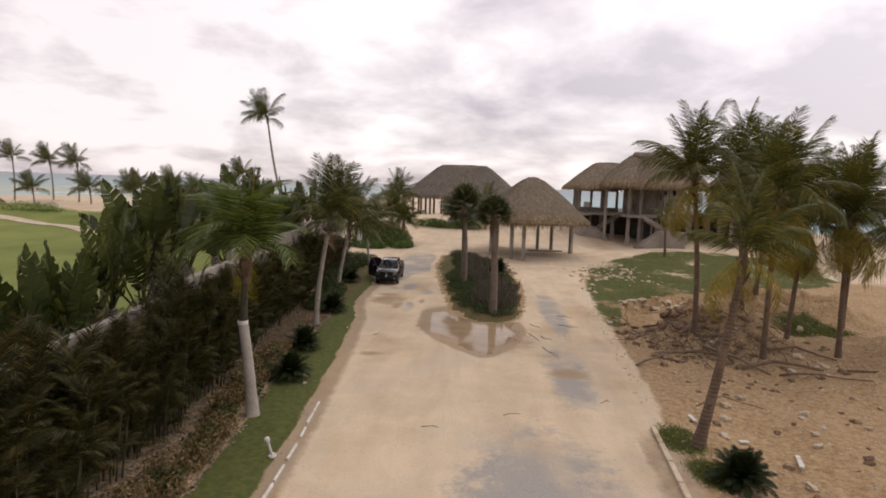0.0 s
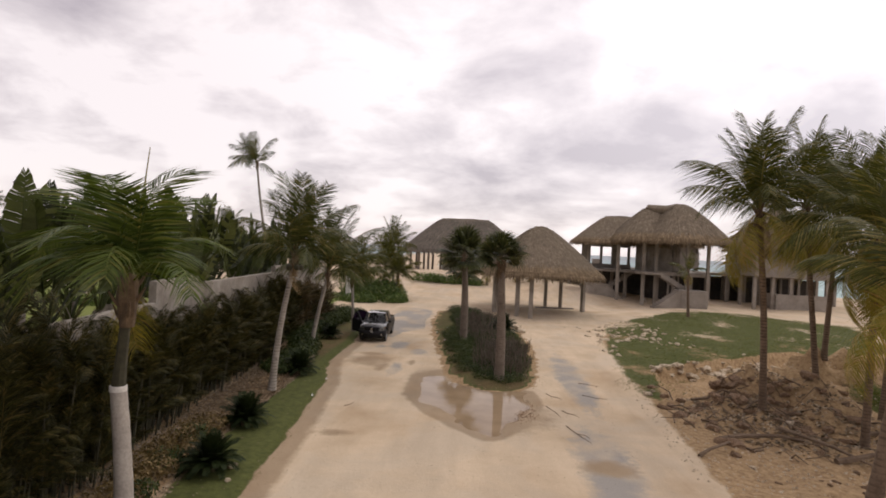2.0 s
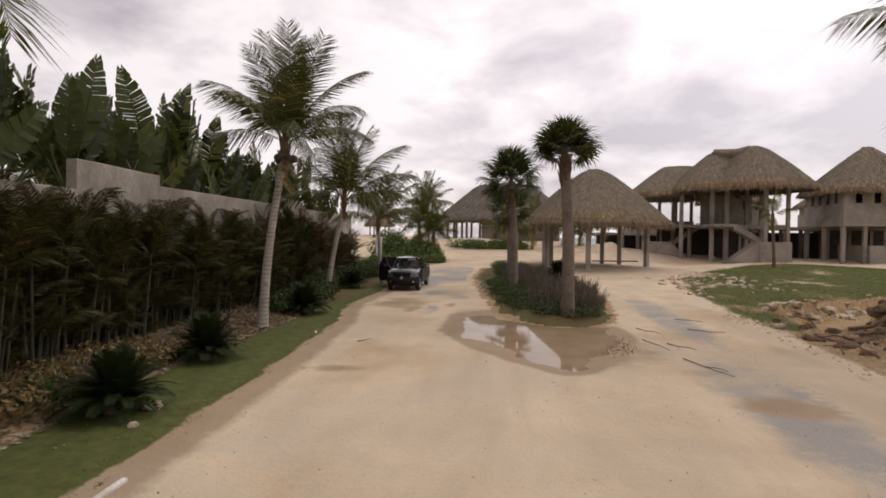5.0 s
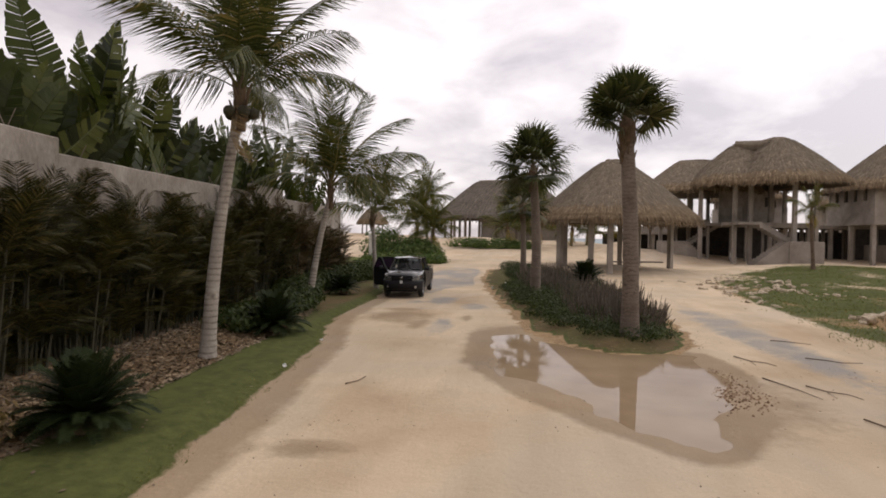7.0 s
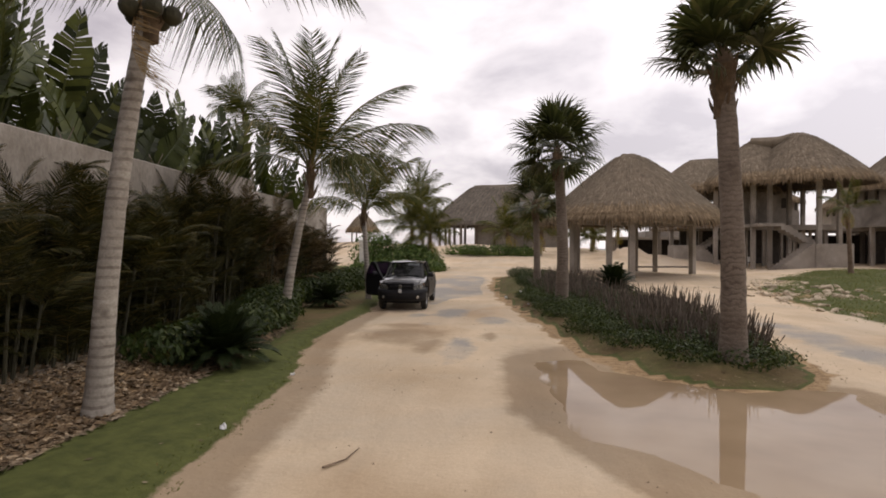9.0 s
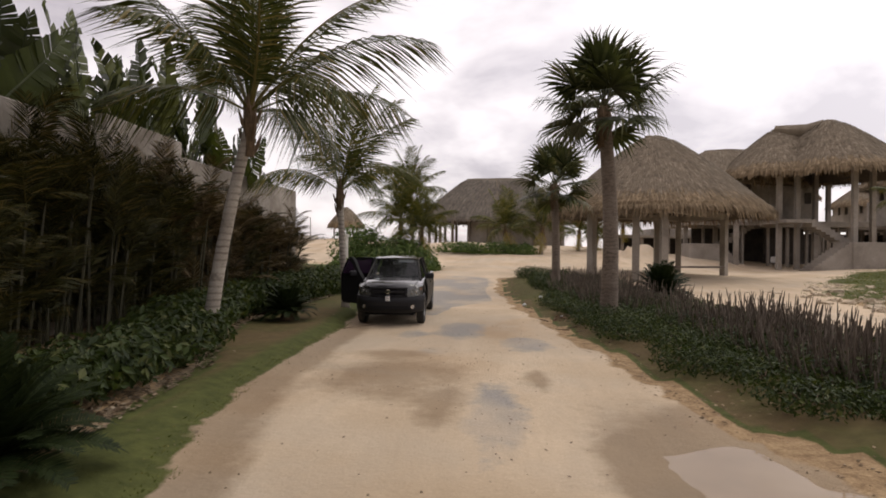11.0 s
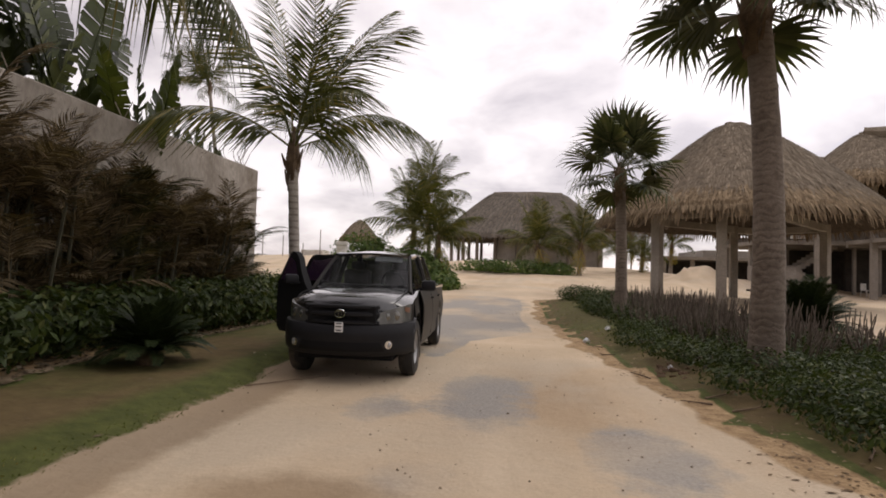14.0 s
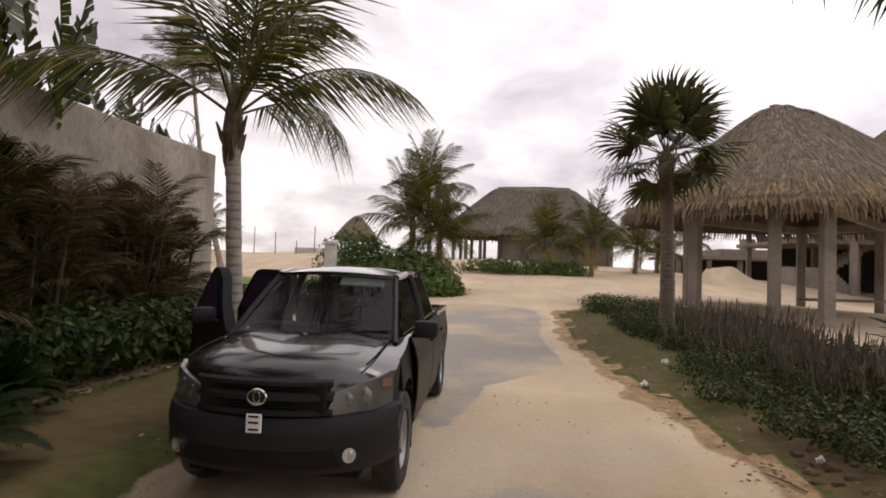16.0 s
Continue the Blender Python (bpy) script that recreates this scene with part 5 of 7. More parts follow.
sabal_palm("sabal palm with thick brown trunk at the tip of the island", 3.0, 31.7, 4.72, (-0.14, 0.1), (0.06, 0), 0.70, 51, 0.21, 0.15)
sabal_palm("sabal palm with bristly grey trunk among low shrubs", 1.18, 40.7, 4.75, (-0.15, 0.0), (0.10, 0), 0.98, 52, 0.21, 0.15, 26, -32)
sabal_palm("smaller sabal palm at the far end of the island", 0.86, 48.6, 3.7, (-0.08, 0.0), (0.03, 0), 0.98, 53, 0.17, 0.13, 20, -34)

# ---- cycads ----
CYC = [frond_mesh("frond", 1.0, dr, 50, 0.17, 0.024, M_CYCAD, 30 + i, 0.12, 0.5, 0.12, 0.0, 0.012) for i, dr in enumerate((0.5, 0.85, 1.2))]


def cycad(x, y, size, seed, label="dark green cycad with stiff arching fronds on the lawn"):
    rng = random.Random(seed)
    t = thing("cycad", label, "cycad", pose(x, y, ground_z(x, y)), "cycads")
    part("stem", tube([(0, 0, -0.1), (0, 0, 0.06), (0, 0, 0.17)], [0.15, 0.16, 0.09], 9, True, 0.1, rng), M_FIBRE, t)
    for i in range(76):
        f = i / 75
        m = pose(0, 0, 0.12, 0, 0, 360 * ((i * 0.381966) % 1)) @ pose(0, 0, 0, rng.uniform(-15, 15), -(86 - 70 * f), 0)
        part("frond", CYC[min(2, int(f * 3))], None, t).matrix_basis = m @ Matrix.Scale(size * rng.uniform(0.85, 1.1), 4)
    return t


for i, (x, y, s) in enumerate(((-3.95, 21.0, 0.78), (-4.5, 24.2, 0.8), (-5.1, 30.6, 0.85), (-6.15, 39.2, 0.7), (-6.95, 40.4, 0.6), (3.6, 44.7, 1.1), (8.45, 16.0, 0.8))):
    cycad(x, y, s, 200 + i)

# ---- screen of areca palms before the wall ----
ARECA = [frond_mesh("frond", 1.0, dr, 26, 0.26, 0.022, M_ARECA, 20 + i, hg, 0.9, 0.2, 0.1, 0.008) for i, (dr, hg) in enumerate(((0.7, 0.25), (1.2, 0.4), (1.6, 0.5)))]


def joined(name, rows, mat):
    """Copies of meshes at poses, joined into one mesh."""
    verts, faces = [], []
    for me, m in rows:
        b = len(verts)
        verts += [m @ v.co for v in me.vertices]
        faces += [tuple(b + i for i in p.vertices) for p in me.polygons]
    return mesh_from(name, verts, faces, mat)


def areca_parts(seed, mat=M_ARECA):
    rng = random.Random(seed)
    bm, rows = bmesh.new(), []
    for s in range(18):
        a, r = rng.uniform(0, 6.28), rng.uniform(0.05, 0.5)
        bx, by = r * math.cos(a), r * math.sin(a)
        h = rng.uniform(0.15, 2.2)
        tx, ty = bx + 0.3 * math.cos(a) * h * 0.4, by + 0.3 * math.sin(a) * h * 0.4
        add_tube(bm, [(bx, by, -0.1), ((bx + tx) / 2, (by + ty) / 2, h * 0.5), (tx, ty, h)], [0.028, 0.024, 0.02], 5)
        for k in range(6):
            el = rng.uniform(35, 86)
            rows.append((ARECA[k % 3], pose(tx, ty, h - 0.05 * k, 0, 0, rng.uniform(0, 360)) @ pose(0, 0, 0, rng.uniform(-30, 30), -el, 0) @ Matrix.Scale(rng.uniform(0.7, 1.2), 4)))
    me = bpy.data.meshes.new("canes")
    bm.to_mesh(me)
    bm.free()
    me.materials.append(M_CANE)
    return me, joined("fronds", rows, mat)


ARECA_SETS = [areca_parts(300 + i) for i in range(4)]
ARECA_DRY_SETS = [areca_parts(320 + i, M_ARECA_DRY) for i in range(3)]
rng_h = random.Random(5)
yy = 6.0
k = 0
while yy < 45.0:
    for row in ((0, 1) if yy < 32 else (0,)):
        x = along(WALL_LINE, yy) + 0.5 + (0.3 + 0.15 * smoothstep(26, 29, yy)) * row + rng_h.uniform(-0.15, 0.15)
        yk = yy + 0.4 * row
        t = thing("areca_palm", "brownish half-dry areca palm clump against the garden wall" if yk > 38 and k % 4 != 3 else "dense dark green areca palm clump against the garden wall", "palm shrub", pose(x, yk, ground_z(x, yk), 0, 0, rng_h.uniform(0, 360)) @ Matrix.Diagonal((0.8 + 0.2 * smoothstep(25, 29, yk), 0.9, (0.95 if row == 0 else 0.7) * (1.0 + 0.16 * smoothstep(33, 37, yk) + 0.06 * smoothstep(37, 39, yk) - 0.12 * smoothstep(41, 43, yk) - 0.42 * smoothstep(43.0, 45.0, yk) + 0.36 * (1 - smoothstep(22, 29, yk))) * rng_h.uniform(0.75, 1.22), 1)), "areca screen")
        c, f = ARECA_DRY_SETS[k % 3] if yk > 38 and k % 4 != 3 else ARECA_SETS[k % 4]
        tagged(part("cane_clump", c, None, t), kind="stuff")
        tagged(part("fronds", f, None, t), kind="stuff")
        k += 1
    yy += 0.92

# ---- traveller's palms behind the wall ----
PADDLES = [paddle_mesh("leaf", 2.1, 0.7, 1.0, M_TRAV, 400 + i, b) for i, b in enumerate((0.15, 0.35, 0.6, 0.9))]
rng_t = random.Random(8)


def traveller_palm(x, y, h, face, size, seed, n=8):
    rng = random.Random(seed)
    t = thing("travellers_palm", "traveller's palm with upright fan of torn paddle leaves behind the wall", "palm tree", pose(x, y, 0.1, 0, 0, face), "traveller's palms")
    part("trunk", tube([(0, 0, -0.2), (0, 0, h * 0.5), (0, 0, h)], [0.17, 0.15, 0.16], 9, True, 0.05, rng), M_TRUNK, t)
    for i in range(n):
        a = -42 + 84 * i / (n - 1) + rng.uniform(-5, 5)
        m = pose(0.02 * (i % 2), 0, h - 0.1, rng.uniform(-14, 14), a, 0) @ pose(0, 0, 0, 0, -90, 0) @ pose(0, 0, 0, rng.uniform(45, 135), 0, 0)
        part("leaf", PADDLES[min(3, int(abs(a) / 48 * 2.4 + rng.uniform(0, 0.8)))], None, t).matrix_basis = m @ Matrix.Scale(size * rng.uniform(0.85, 1.1), 4)


yy = 8.0
k = 0
while yy < 44.6:
    wx = along(WALL_LINE, yy)
    traveller_palm(wx - 0.95 - rng_t.uniform(0, 0.7), yy, rng_t.uniform(2.7, 4.4) - 2.2 * (1 - smoothstep(16, 22, yy)) - 0.3 * smoothstep(24, 28, yy) - 0.3 * smoothstep(33, 37, yy) - 0.25 * smoothstep(36, 39, yy) - 0.5 * smoothstep(43.2, 44.4, yy), rng_t.uniform(50, 130), rng_t.uniform(1.0, 1.22) - 0.35 * smoothstep(43, 44.4, yy), 500 + k, 10 if yy > 38 else 8)
    if k % 2 and yy > 24:
        traveller_palm(wx - 3.0 - rng_t.uniform(0, 0.8), yy + 0.6, rng_t.uniform(2.4, 3.4), rng_t.uniform(40, 140), rng_t.uniform(0.95, 1.15), 700 + k)
    k += 1
    yy += -0.25 * smoothstep(36, 38, yy) + rng_t.uniform(1.15, 1.75) - 0.4 * (1 - smoothstep(19, 23, yy))
for x, y, h, size in ((-9.6, 45.4, 2.5, 0.72), (-9.5, 46.5, 2.6, 0.55)):
    traveller_palm(x, y, h, 95, size, 760 + int(y), 7)
coil = bmesh.new()
for c, q, tilt in ((0.36, 0.36, 12), (0.3, 0.34, -25), (0.33, 0.3, 40)):
    ring = [pose(-8.86, 46.1 + 0.25 * tilt / 40, 3.74 + q, 0, 0, tilt) @ Vector((0.05 * math.sin(3 * a), c * math.cos(a), q * math.sin(a))) for a in (2 * math.pi * i / 28 for i in range(29))]
    add_tube(coil, ring, [0.008] * 29, 4, False)
tagged(part("wire_coil", coil, M_POST), "loose coil of thin wire lying on the wall top", "wire")


# ---- shrubs ----
def shrub(name, label, category, x, y, blobs, count, size, mat, seed, group="", z=None):
    me = leaf_cloud("foliage", blobs, count, size, mat, seed)
    t = thing(name, label, category, pose(x, y, ground_z(x, y) if z is None else z), group)
    tagged(part("foliage", me, None, t), kind="stuff")
    bm = bmesh.new()
    rng = random.Random(seed)
    for i in range(6):
        c, r = blobs[i % len(blobs)]
        add_tube(bm, [(c[0] * 0.4, c[1] * 0.4, -0.05), (c[0] + rng.uniform(-0.3, 0.3) * r[0], c[1] + rng.uniform(-0.3, 0.3) * r[1], c[2])], [0.014, 0.006], 4)
    tagged(part("twig", bm, M_DRYWOOD, t), kind="stuff")
    return t


rng_s = random.Random(21)
# clipped leafy hedge along the lawn
HEDGE = [(-5.9, 30.4, 0.5), (-6.0, 31.6, 0.5), (-6.0, 32.7, 0.55), (-6.1, 33.8, 0.6), (-6.3, 34.8, 0.62), (-6.7, 35.6, 0.68), (-7.0, 36.5, 0.7), (-7.3, 37.6, 0.7), (-7.5, 38.7, 0.75), (-7.55, 39.8, 0.78), (-7.55, 40.9, 0.8), (-7.5, 42.0, 0.82), (-7.45, 43.1, 0.85), (-7.4, 44.2, 0.88), (-7.3, 45.3, 0.92), (-7.2, 46.4, 0.95),
         (-8.2, 38.2, 0.65), (-8.3, 40.2, 0.68), (-8.3, 42.2, 0.7), (-8.25, 44.2, 0.75), (-8.1, 46.2, 0.9), (-6.8, 47.5, 0.85), (-7.8, 48, 0.9)]
for i, (x, y, h) in enumerate(HEDGE):
    shrub("shrub", "low glossy green shrub along the lawn edge", "shrub", x, y, [((0, 0, h * 0.45), (0.72, 0.85, h * 0.62)), ((0.3, 0.4, h * 0.5), (0.5, 0.5, h * 0.55))], 1500, 0.066, M_SHRUB, 600 + i, "leafy hedge")
# croton and leaf litter bed
for i in range(50):
    y = 9 + i * 0.42
    if 23.5 < y < 30:
        continue
    x = along(BED_EDGE, y) - rng_s.uniform(0.2, 0.75)
    h = rng_s.uniform(0.36, 0.62)
    shrub("croton_shrub", "sparse yellow-brown croton shrub in the gravel bed", "shrub", x, y, [((0, 0, h * 0.5), (0.45, 0.5, h * 0.6))], 380, 0.05, M_CROTON if i % 4 else M_SHRUB, 640 + i, "croton bed")


def scatter_leaves(name, label, category, zone_fn, count, size, mat, seed, lift=0.015, flat=0.8, box_=(-10, 8, 10, 60)):
    """Loose flat pieces on the ground where zone_fn(x, y) is above a random number."""
    rng = random.Random(seed)
    verts, faces = [], []
    tries = 0
    while len(faces) < count and tries < count * 60:
        tries += 1
        x, y = rng.uniform(box_[0], box_[2]), rng.uniform(box_[1], box_[3])
        if zone_fn(x, y) < rng.random():
            continue
        p = Vector((x, y, ground_z(x, y) + lift))
        n = Vector((rng.uniform(-1, 1) * (1 - flat), rng.uniform(-1, 1) * (1 - flat), 1)).normalized()
        u = n.cross(Vector((rng.uniform(-1, 1), rng.uniform(-1, 1), 0.1))).normalized()
        w = n.cross(u)
        s = size * rng.uniform(0.4, 1.6)
        b = len(verts)
        verts += [p - u * s, p - w * s * 0.5, p + u * s, p + w * s * 0.5]
        faces.append((b, b + 1, b + 2, b + 3))
    return tagged(new(name, mesh_from(name, verts, faces, mat)), label, category, kind="stuff")


def bed_zone(x, y):
    if y > 46:
        return 0.0
    return 1.0 if along(WALL_LINE, y) + 0.3 < x < along(BED_EDGE, y) + 0.15 else 0.0


scatter_leaves("leaf_litter", "dry pale leaves and gravel chips under the hedge", "leaf litter", bed_zone, 22000, 0.042, M_LITTER, 31, 0.02, 0.6, (-9, 6, -3, 46))


def leaf_bank(x, y):
    b = along(BED_EDGE, y)
    return smoothstep(22.5, 24.5, y) * (1 - smoothstep(31, 33.5, y)) * smoothstep(-1.7, -1.2, x - b) * (1 - smoothstep(-0.05, 0.15, x - b))


scatter_leaves("leaf_bank", "bank of pale fallen leaves and chips under the palms", "leaf litter", leaf_bank, 10000, 0.038, M_LEAVES, 36, 0.025, 0.45, (-8, 22, -4, 34))


def grass(name, label, where, count, h, seed, box_, mat=M_GRASS):
    rng = random.Random(seed)
    verts, faces = [], []
    tries = 0
    while len(faces) < count and tries < count * 40:
        tries += 1
        x, y = rng.uniform(box_[0], box_[2]), rng.uniform(box_[1], box_[3])
        if where(x, y) < rng.random():
            continue
        z = ground_z(x, y) - 0.01
        a = rng.uniform(0, 6.28)
        w, hh = 0.009 * rng.uniform(0.7, 1.6), h * rng.uniform(0.5, 1.4)
        lx, ly = rng.uniform(-1.6, 1.6) * hh, rng.uniform(-1.6, 1.6) * hh
        b = len(verts)
        verts += [(x - w * math.cos(a), y - w * math.sin(a), z), (x + w * math.cos(a), y + w * math.sin(a), z), (x + lx, y + ly, z + hh)]
        faces.append((b, b + 1, b + 2))
    return tagged(new(name, mesh_from(name, verts, faces, mat)), label, "grass", kind="stuff")


def lawn_zone(x, y):
    if y > 47:
        return 0.0
    g, b = along(GRASS_EDGE, y), along(BED_EDGE, y)
    return 1.0 if b - 0.1 < x < g + 0.12 * noise.noise((x * 3, y * 3, 0)) else 0.0


def lawn_blades(x, y):
    if lawn_zone(x, y) == 0.0:
        return 0.0
    return smoothstep(0.35, 0.05, along(GRASS_EDGE, y) - x)


grass("lawn_grass", "short mown grass strip beside the track", lawn_blades, 11000, 0.022, 41, (-8, 10, -2, 47))
grass("verge_grass", "patchy green weeds between the track and the rubble", lambda x, y: smoothstep(-0.5, 1.2, inside(GREEN, x, y) + 1.2 * noise.noise((x * 0.5, y * 0.5, 0))), 30000, 0.09, 42, (8, 29, 34, 64))
grass("weed_patch", "green weeds growing on the dug-up ground", lambda x, y: max(0.0, max(1 - ((x - a) / p) ** 2 - ((y - b) / q) ** 2 for a, b, p, q in WEEDS)), 6000, 0.11, 44, (6.5, 14, 22, 34))
grass("island_grass", "thin grass at the edge of the planted island", lambda x, y: 1.0 if -0.1 < inside(ISLAND, x, y) < 0.75 and y > 43 else 0.0, 900, 0.04, 43, (-2, 30, 6, 56))

# ---- island planting ----
rng_i = random.Random(77)


def island_d(x, y):
    return inside(ISLAND, x, y)


spots = []
while len(spots) < 104:
    x, y = rng_i.uniform(-1.2, 5), rng_i.uniform(31, 55)
    if island_d(x, y) > 0.55 + 0.85 * smoothstep(43, 46, y) * (1 - smoothstep(51, 53, y)) and (x < 2.6 or rng_i.random() < 0.12 or y < 33) and all(math.hypot(x - a, y - b) > 0.5 for a, b in spots):
        spots.append((x, y))
for i, (x, y) in enumerate(spots):
    h = 0.2 + 0.12 * rng_i.random() + 0.22 * smoothstep(44, 52, y)
    shrub("ground_cover", "low spreading green ground cover on the planted island", "shrub", x, y, [((0, 0, h * 0.35), (0.62, 0.66, h * 0.65))], 1050, 0.031, M_SHRUB, 800 + i, "island ground cover")


def spike_clump(x, y, seed, h=0.75, r=0.55):
    """A bush of upright grey flower spikes over dull green leaves."""
    rng = random.Random(seed)
    verts, faces = [], []
    for i in range(54):
        a, q = rng.uniform(0, 6.28), r * math.sqrt(rng.random())
        bx, by = q * math.cos(a), q * math.sin(a)
        hh = h * (rng.uniform(0.55, 1.0) if rng.random() < 0.8 else rng.uniform(1.1, 1.45))
        lx, ly = bx * 0.3 + rng.uniform(-0.07, 0.07), by * 0.3 + rng.uniform(-0.07, 0.07)
        b = len(verts)
        for j in range(7):
            s = j / 6
            rr = (0.004 if s < 0.3 else 0.0135 * (1.1 - 0.45 * s)) * rng.uniform(0.55, 1.4) if j < 6 else 0.006
            for e in range(4):
                an = 1.571 * e + 0.8 * j
                verts.append((bx + lx * s + rr * math.cos(an), by + ly * s + rr * math.sin(an), hh * s))
        for j in range(6):
            for e in range(4):
                faces.append((b + 4 * j + e, b + 4 * j + (e + 1) % 4, b + 4 * j + 4 + (e + 1) % 4, b + 4 * j + 4 + e))
    t = thing("flower_spike_bush", "bush of upright dry grey flower spikes", "shrub", pose(x, y, ground_z(x, y)), "flower spike bushes")
    tagged(part("flower_mass", mesh_from("spikes", verts, faces, M_SPIKE), None, t), kind="stuff")
    me = leaf_cloud("leaves", [((0, 0, h * 0.3), (r, r, h * 0.42))], 480, 0.04, M_SHRUB, seed)
    tagged(part("leaves", me, None, t), kind="stuff")


n = 0
spiky = []
for i in range(1600):
    x, y = rng_i.uniform(0, 4.8), rng_i.uniform(32.5, 51)
    if n < 84 and math.hypot(x - 3.6, y - 44.7) > 1.2 and island_d(x, y) > 0.4 and ((x > 2.3 and y < 39.5) or (41.4 < y < 50.5 and 1.05 < x < 3.1)) and all(math.hypot(x - a, y - b) > 0.42 for a, b in spiky):
        spike_clump(x, y, 900 + i, 0.42 + 0.16 * rng_i.random())
        spiky.append((x, y))
        n += 1

# ---- beach vines on the banks ----
for i, (x, y, rx, ry, h, c) in enumerate(((-7.4, 59.5, 2.8, 2.6, 1.7, 7000), (-9.6, 60.5, 1.8, 2.4, 2.5, 5400), (-5.6, 57.6, 1.4, 1.6, 0.7, 2600), (-8.6, 56.3, 2.0, 1.2, 0.7, 2400), (-4.4, 76, 2.4, 2.0, 0.9, 2600), (-1.4, 75, 2.6, 2.0, 1.0, 2800), (0.9, 74, 1.4, 1.6, 0.9, 1800), (-20, 52, 2.4, 2, 1.2, 1600), (-26, 46, 3, 2, 1.3, 1600), (-40, 70, 5, 3, 1.6, 1400), (-58, 74, 5, 2, 1.3, 1200))):
    shrub("beach_vine", "bright green creeping beach vine covering a sand bank", "vine", x, y, [((0, 0, h * 0.25), (rx, ry, h * 0.8)), ((rx * 0.3, 0, h * 0.3), (rx * 0.6, ry * 0.8, h * 0.8))], c, 0.11, M_VINE, 1000 + i, "beach vines")


# ---- pickup truck ----
M_PAINT = plain("black_car_paint", (0.009, 0.009, 0.010), 0.22, 0.0, 0.5, 1.0)
M_DUSTY = plain("dusty_black_paint", (0.022, 0.020, 0.018), 0.42, 0.0, 0.16)
M_PLASTIC = plain("dark_grey_plastic", (0.016, 0.016, 0.018), 0.55, 0.0, 0.22)
M_BLACK = plain("black_trim", (0.006, 0.006, 0.007), 0.75, 0.0, 0.25)
M_TYRE = grainy("tyre_rubber", (0.012, 0.012, 0.012), (0.030, 0.028, 0.026), 9.0, 0.85, 60, 0.3, 0.004, stain=(0.10, 0.08, 0.06))
M_CHROME = plain("chrome", (0.75, 0.75, 0.76), 0.12, 1.0)
M_RIM = plain("painted_steel_rim", (0.30, 0.30, 0.30), 0.4, 0.7)
M_AMBER = plain("amber_lens", (0.30, 0.165, 0.115), 0.15)
M_LAMP = plain("headlamp_reflector", (0.25, 0.25, 0.24), 0.22, 0.55)
M_LAMP_WHITE = plain("fog_lamp_glass", (0.50, 0.50, 0.51), 0.1, 0.6)
M_PLATE = plain("white_plate", (0.80, 0.80, 0.80), 0.5)
M_SEAT = plain("seat_cloth", (0.05, 0.045, 0.045), 0.9)


def glass_material(name, tint, mix):
    m, nt, b = node_mat(name)
    b.inputs["Base Color"].default_value = (0.01, 0.011, 0.012, 1)
    b.inputs["Roughness"].default_value = 0.03
    tr = nt.nodes.new("ShaderNodeBsdfTransparent")
    tr.inputs[0].default_value = (*tint, 1)
    mx = nt.nodes.new("ShaderNodeMixShader")
    mx.inputs[0].default_value = mix
    nt.links.new(b.outputs[0], mx.inputs[1])
    nt.links.new(tr.outputs[0], mx.inputs[2])
    nt.links.new(mx.outputs[0], nt.nodes["Material Output"].inputs[0])
    return m


M_SCREEN = glass_material("windscreen_glass", (0.62, 0.66, 0.66), 0.55)
M_TINT = glass_material("tinted_glass", (0.20, 0.19, 0.22), 0.35)
M_LENS = glass_material("lamp_cover", (0.92, 0.92, 0.90), 0.9)


def grid_mesh(name, fn, us, vs, mat, parent, label="", thick=0.0):
    """A sheet of quads through fn(u, v), given some thickness."""
    bm = bmesh.new()
    rows = [[bm.verts.new(fn(u, v)) for u in us] for v in vs]
    for a, b in zip(rows, rows[1:]):
        for i in range(len(us) - 1):
            bm.faces.new((a[i], a[i + 1], b[i + 1], b[i]))
    if thick:
        bmesh.ops.recalc_face_normals(bm, faces=bm.faces)
        bmesh.ops.solidify(bm, geom=bm.faces[:], thickness=thick)
    return part(name, bm, mat, parent, label, True)


def lin(a, b, n):
    return [a + (b - a) * k / n for k in range(n + 1)]


M_BOWL = plain("dull_reflector", (0.32, 0.315, 0.30), 0.2, 0.8)
M_TINT_PURPLE = plain("violet_tinted_glass", (0.028, 0.014, 0.035), 0.08, 0.0, 0.5)
truck = thing("pickup_truck", "dusty black double-cab pickup parked with both kerb-side doors open", "pickup truck", pose(-3.87, 39.12, 0.0, 0, 0, 2.3) @ Matrix.Diagonal((0.885, 0.94, 0.985, 1)))
WF, WR, WRAD = 0.86, 3.945, 0.345


def arch(cy, r, n=12):
    return [(cy + r * math.cos(math.pi * k / n), 0.36 + r * math.sin(math.pi * k / n)) for k in range(n + 1)]


def half_width(y, z):
    w = 0.865
    if y < 0.55:
        w -= 0.17 * (1 - y / 0.55) ** 2
    if y > 4.7:
        w -= 0.05 * ((y - 4.7) / 0.4) ** 2
    w -= 0.075 * smoothstep(0.82, 1.1, z) + 0.03 * smoothstep(0.62, 0.3, z)
    return w


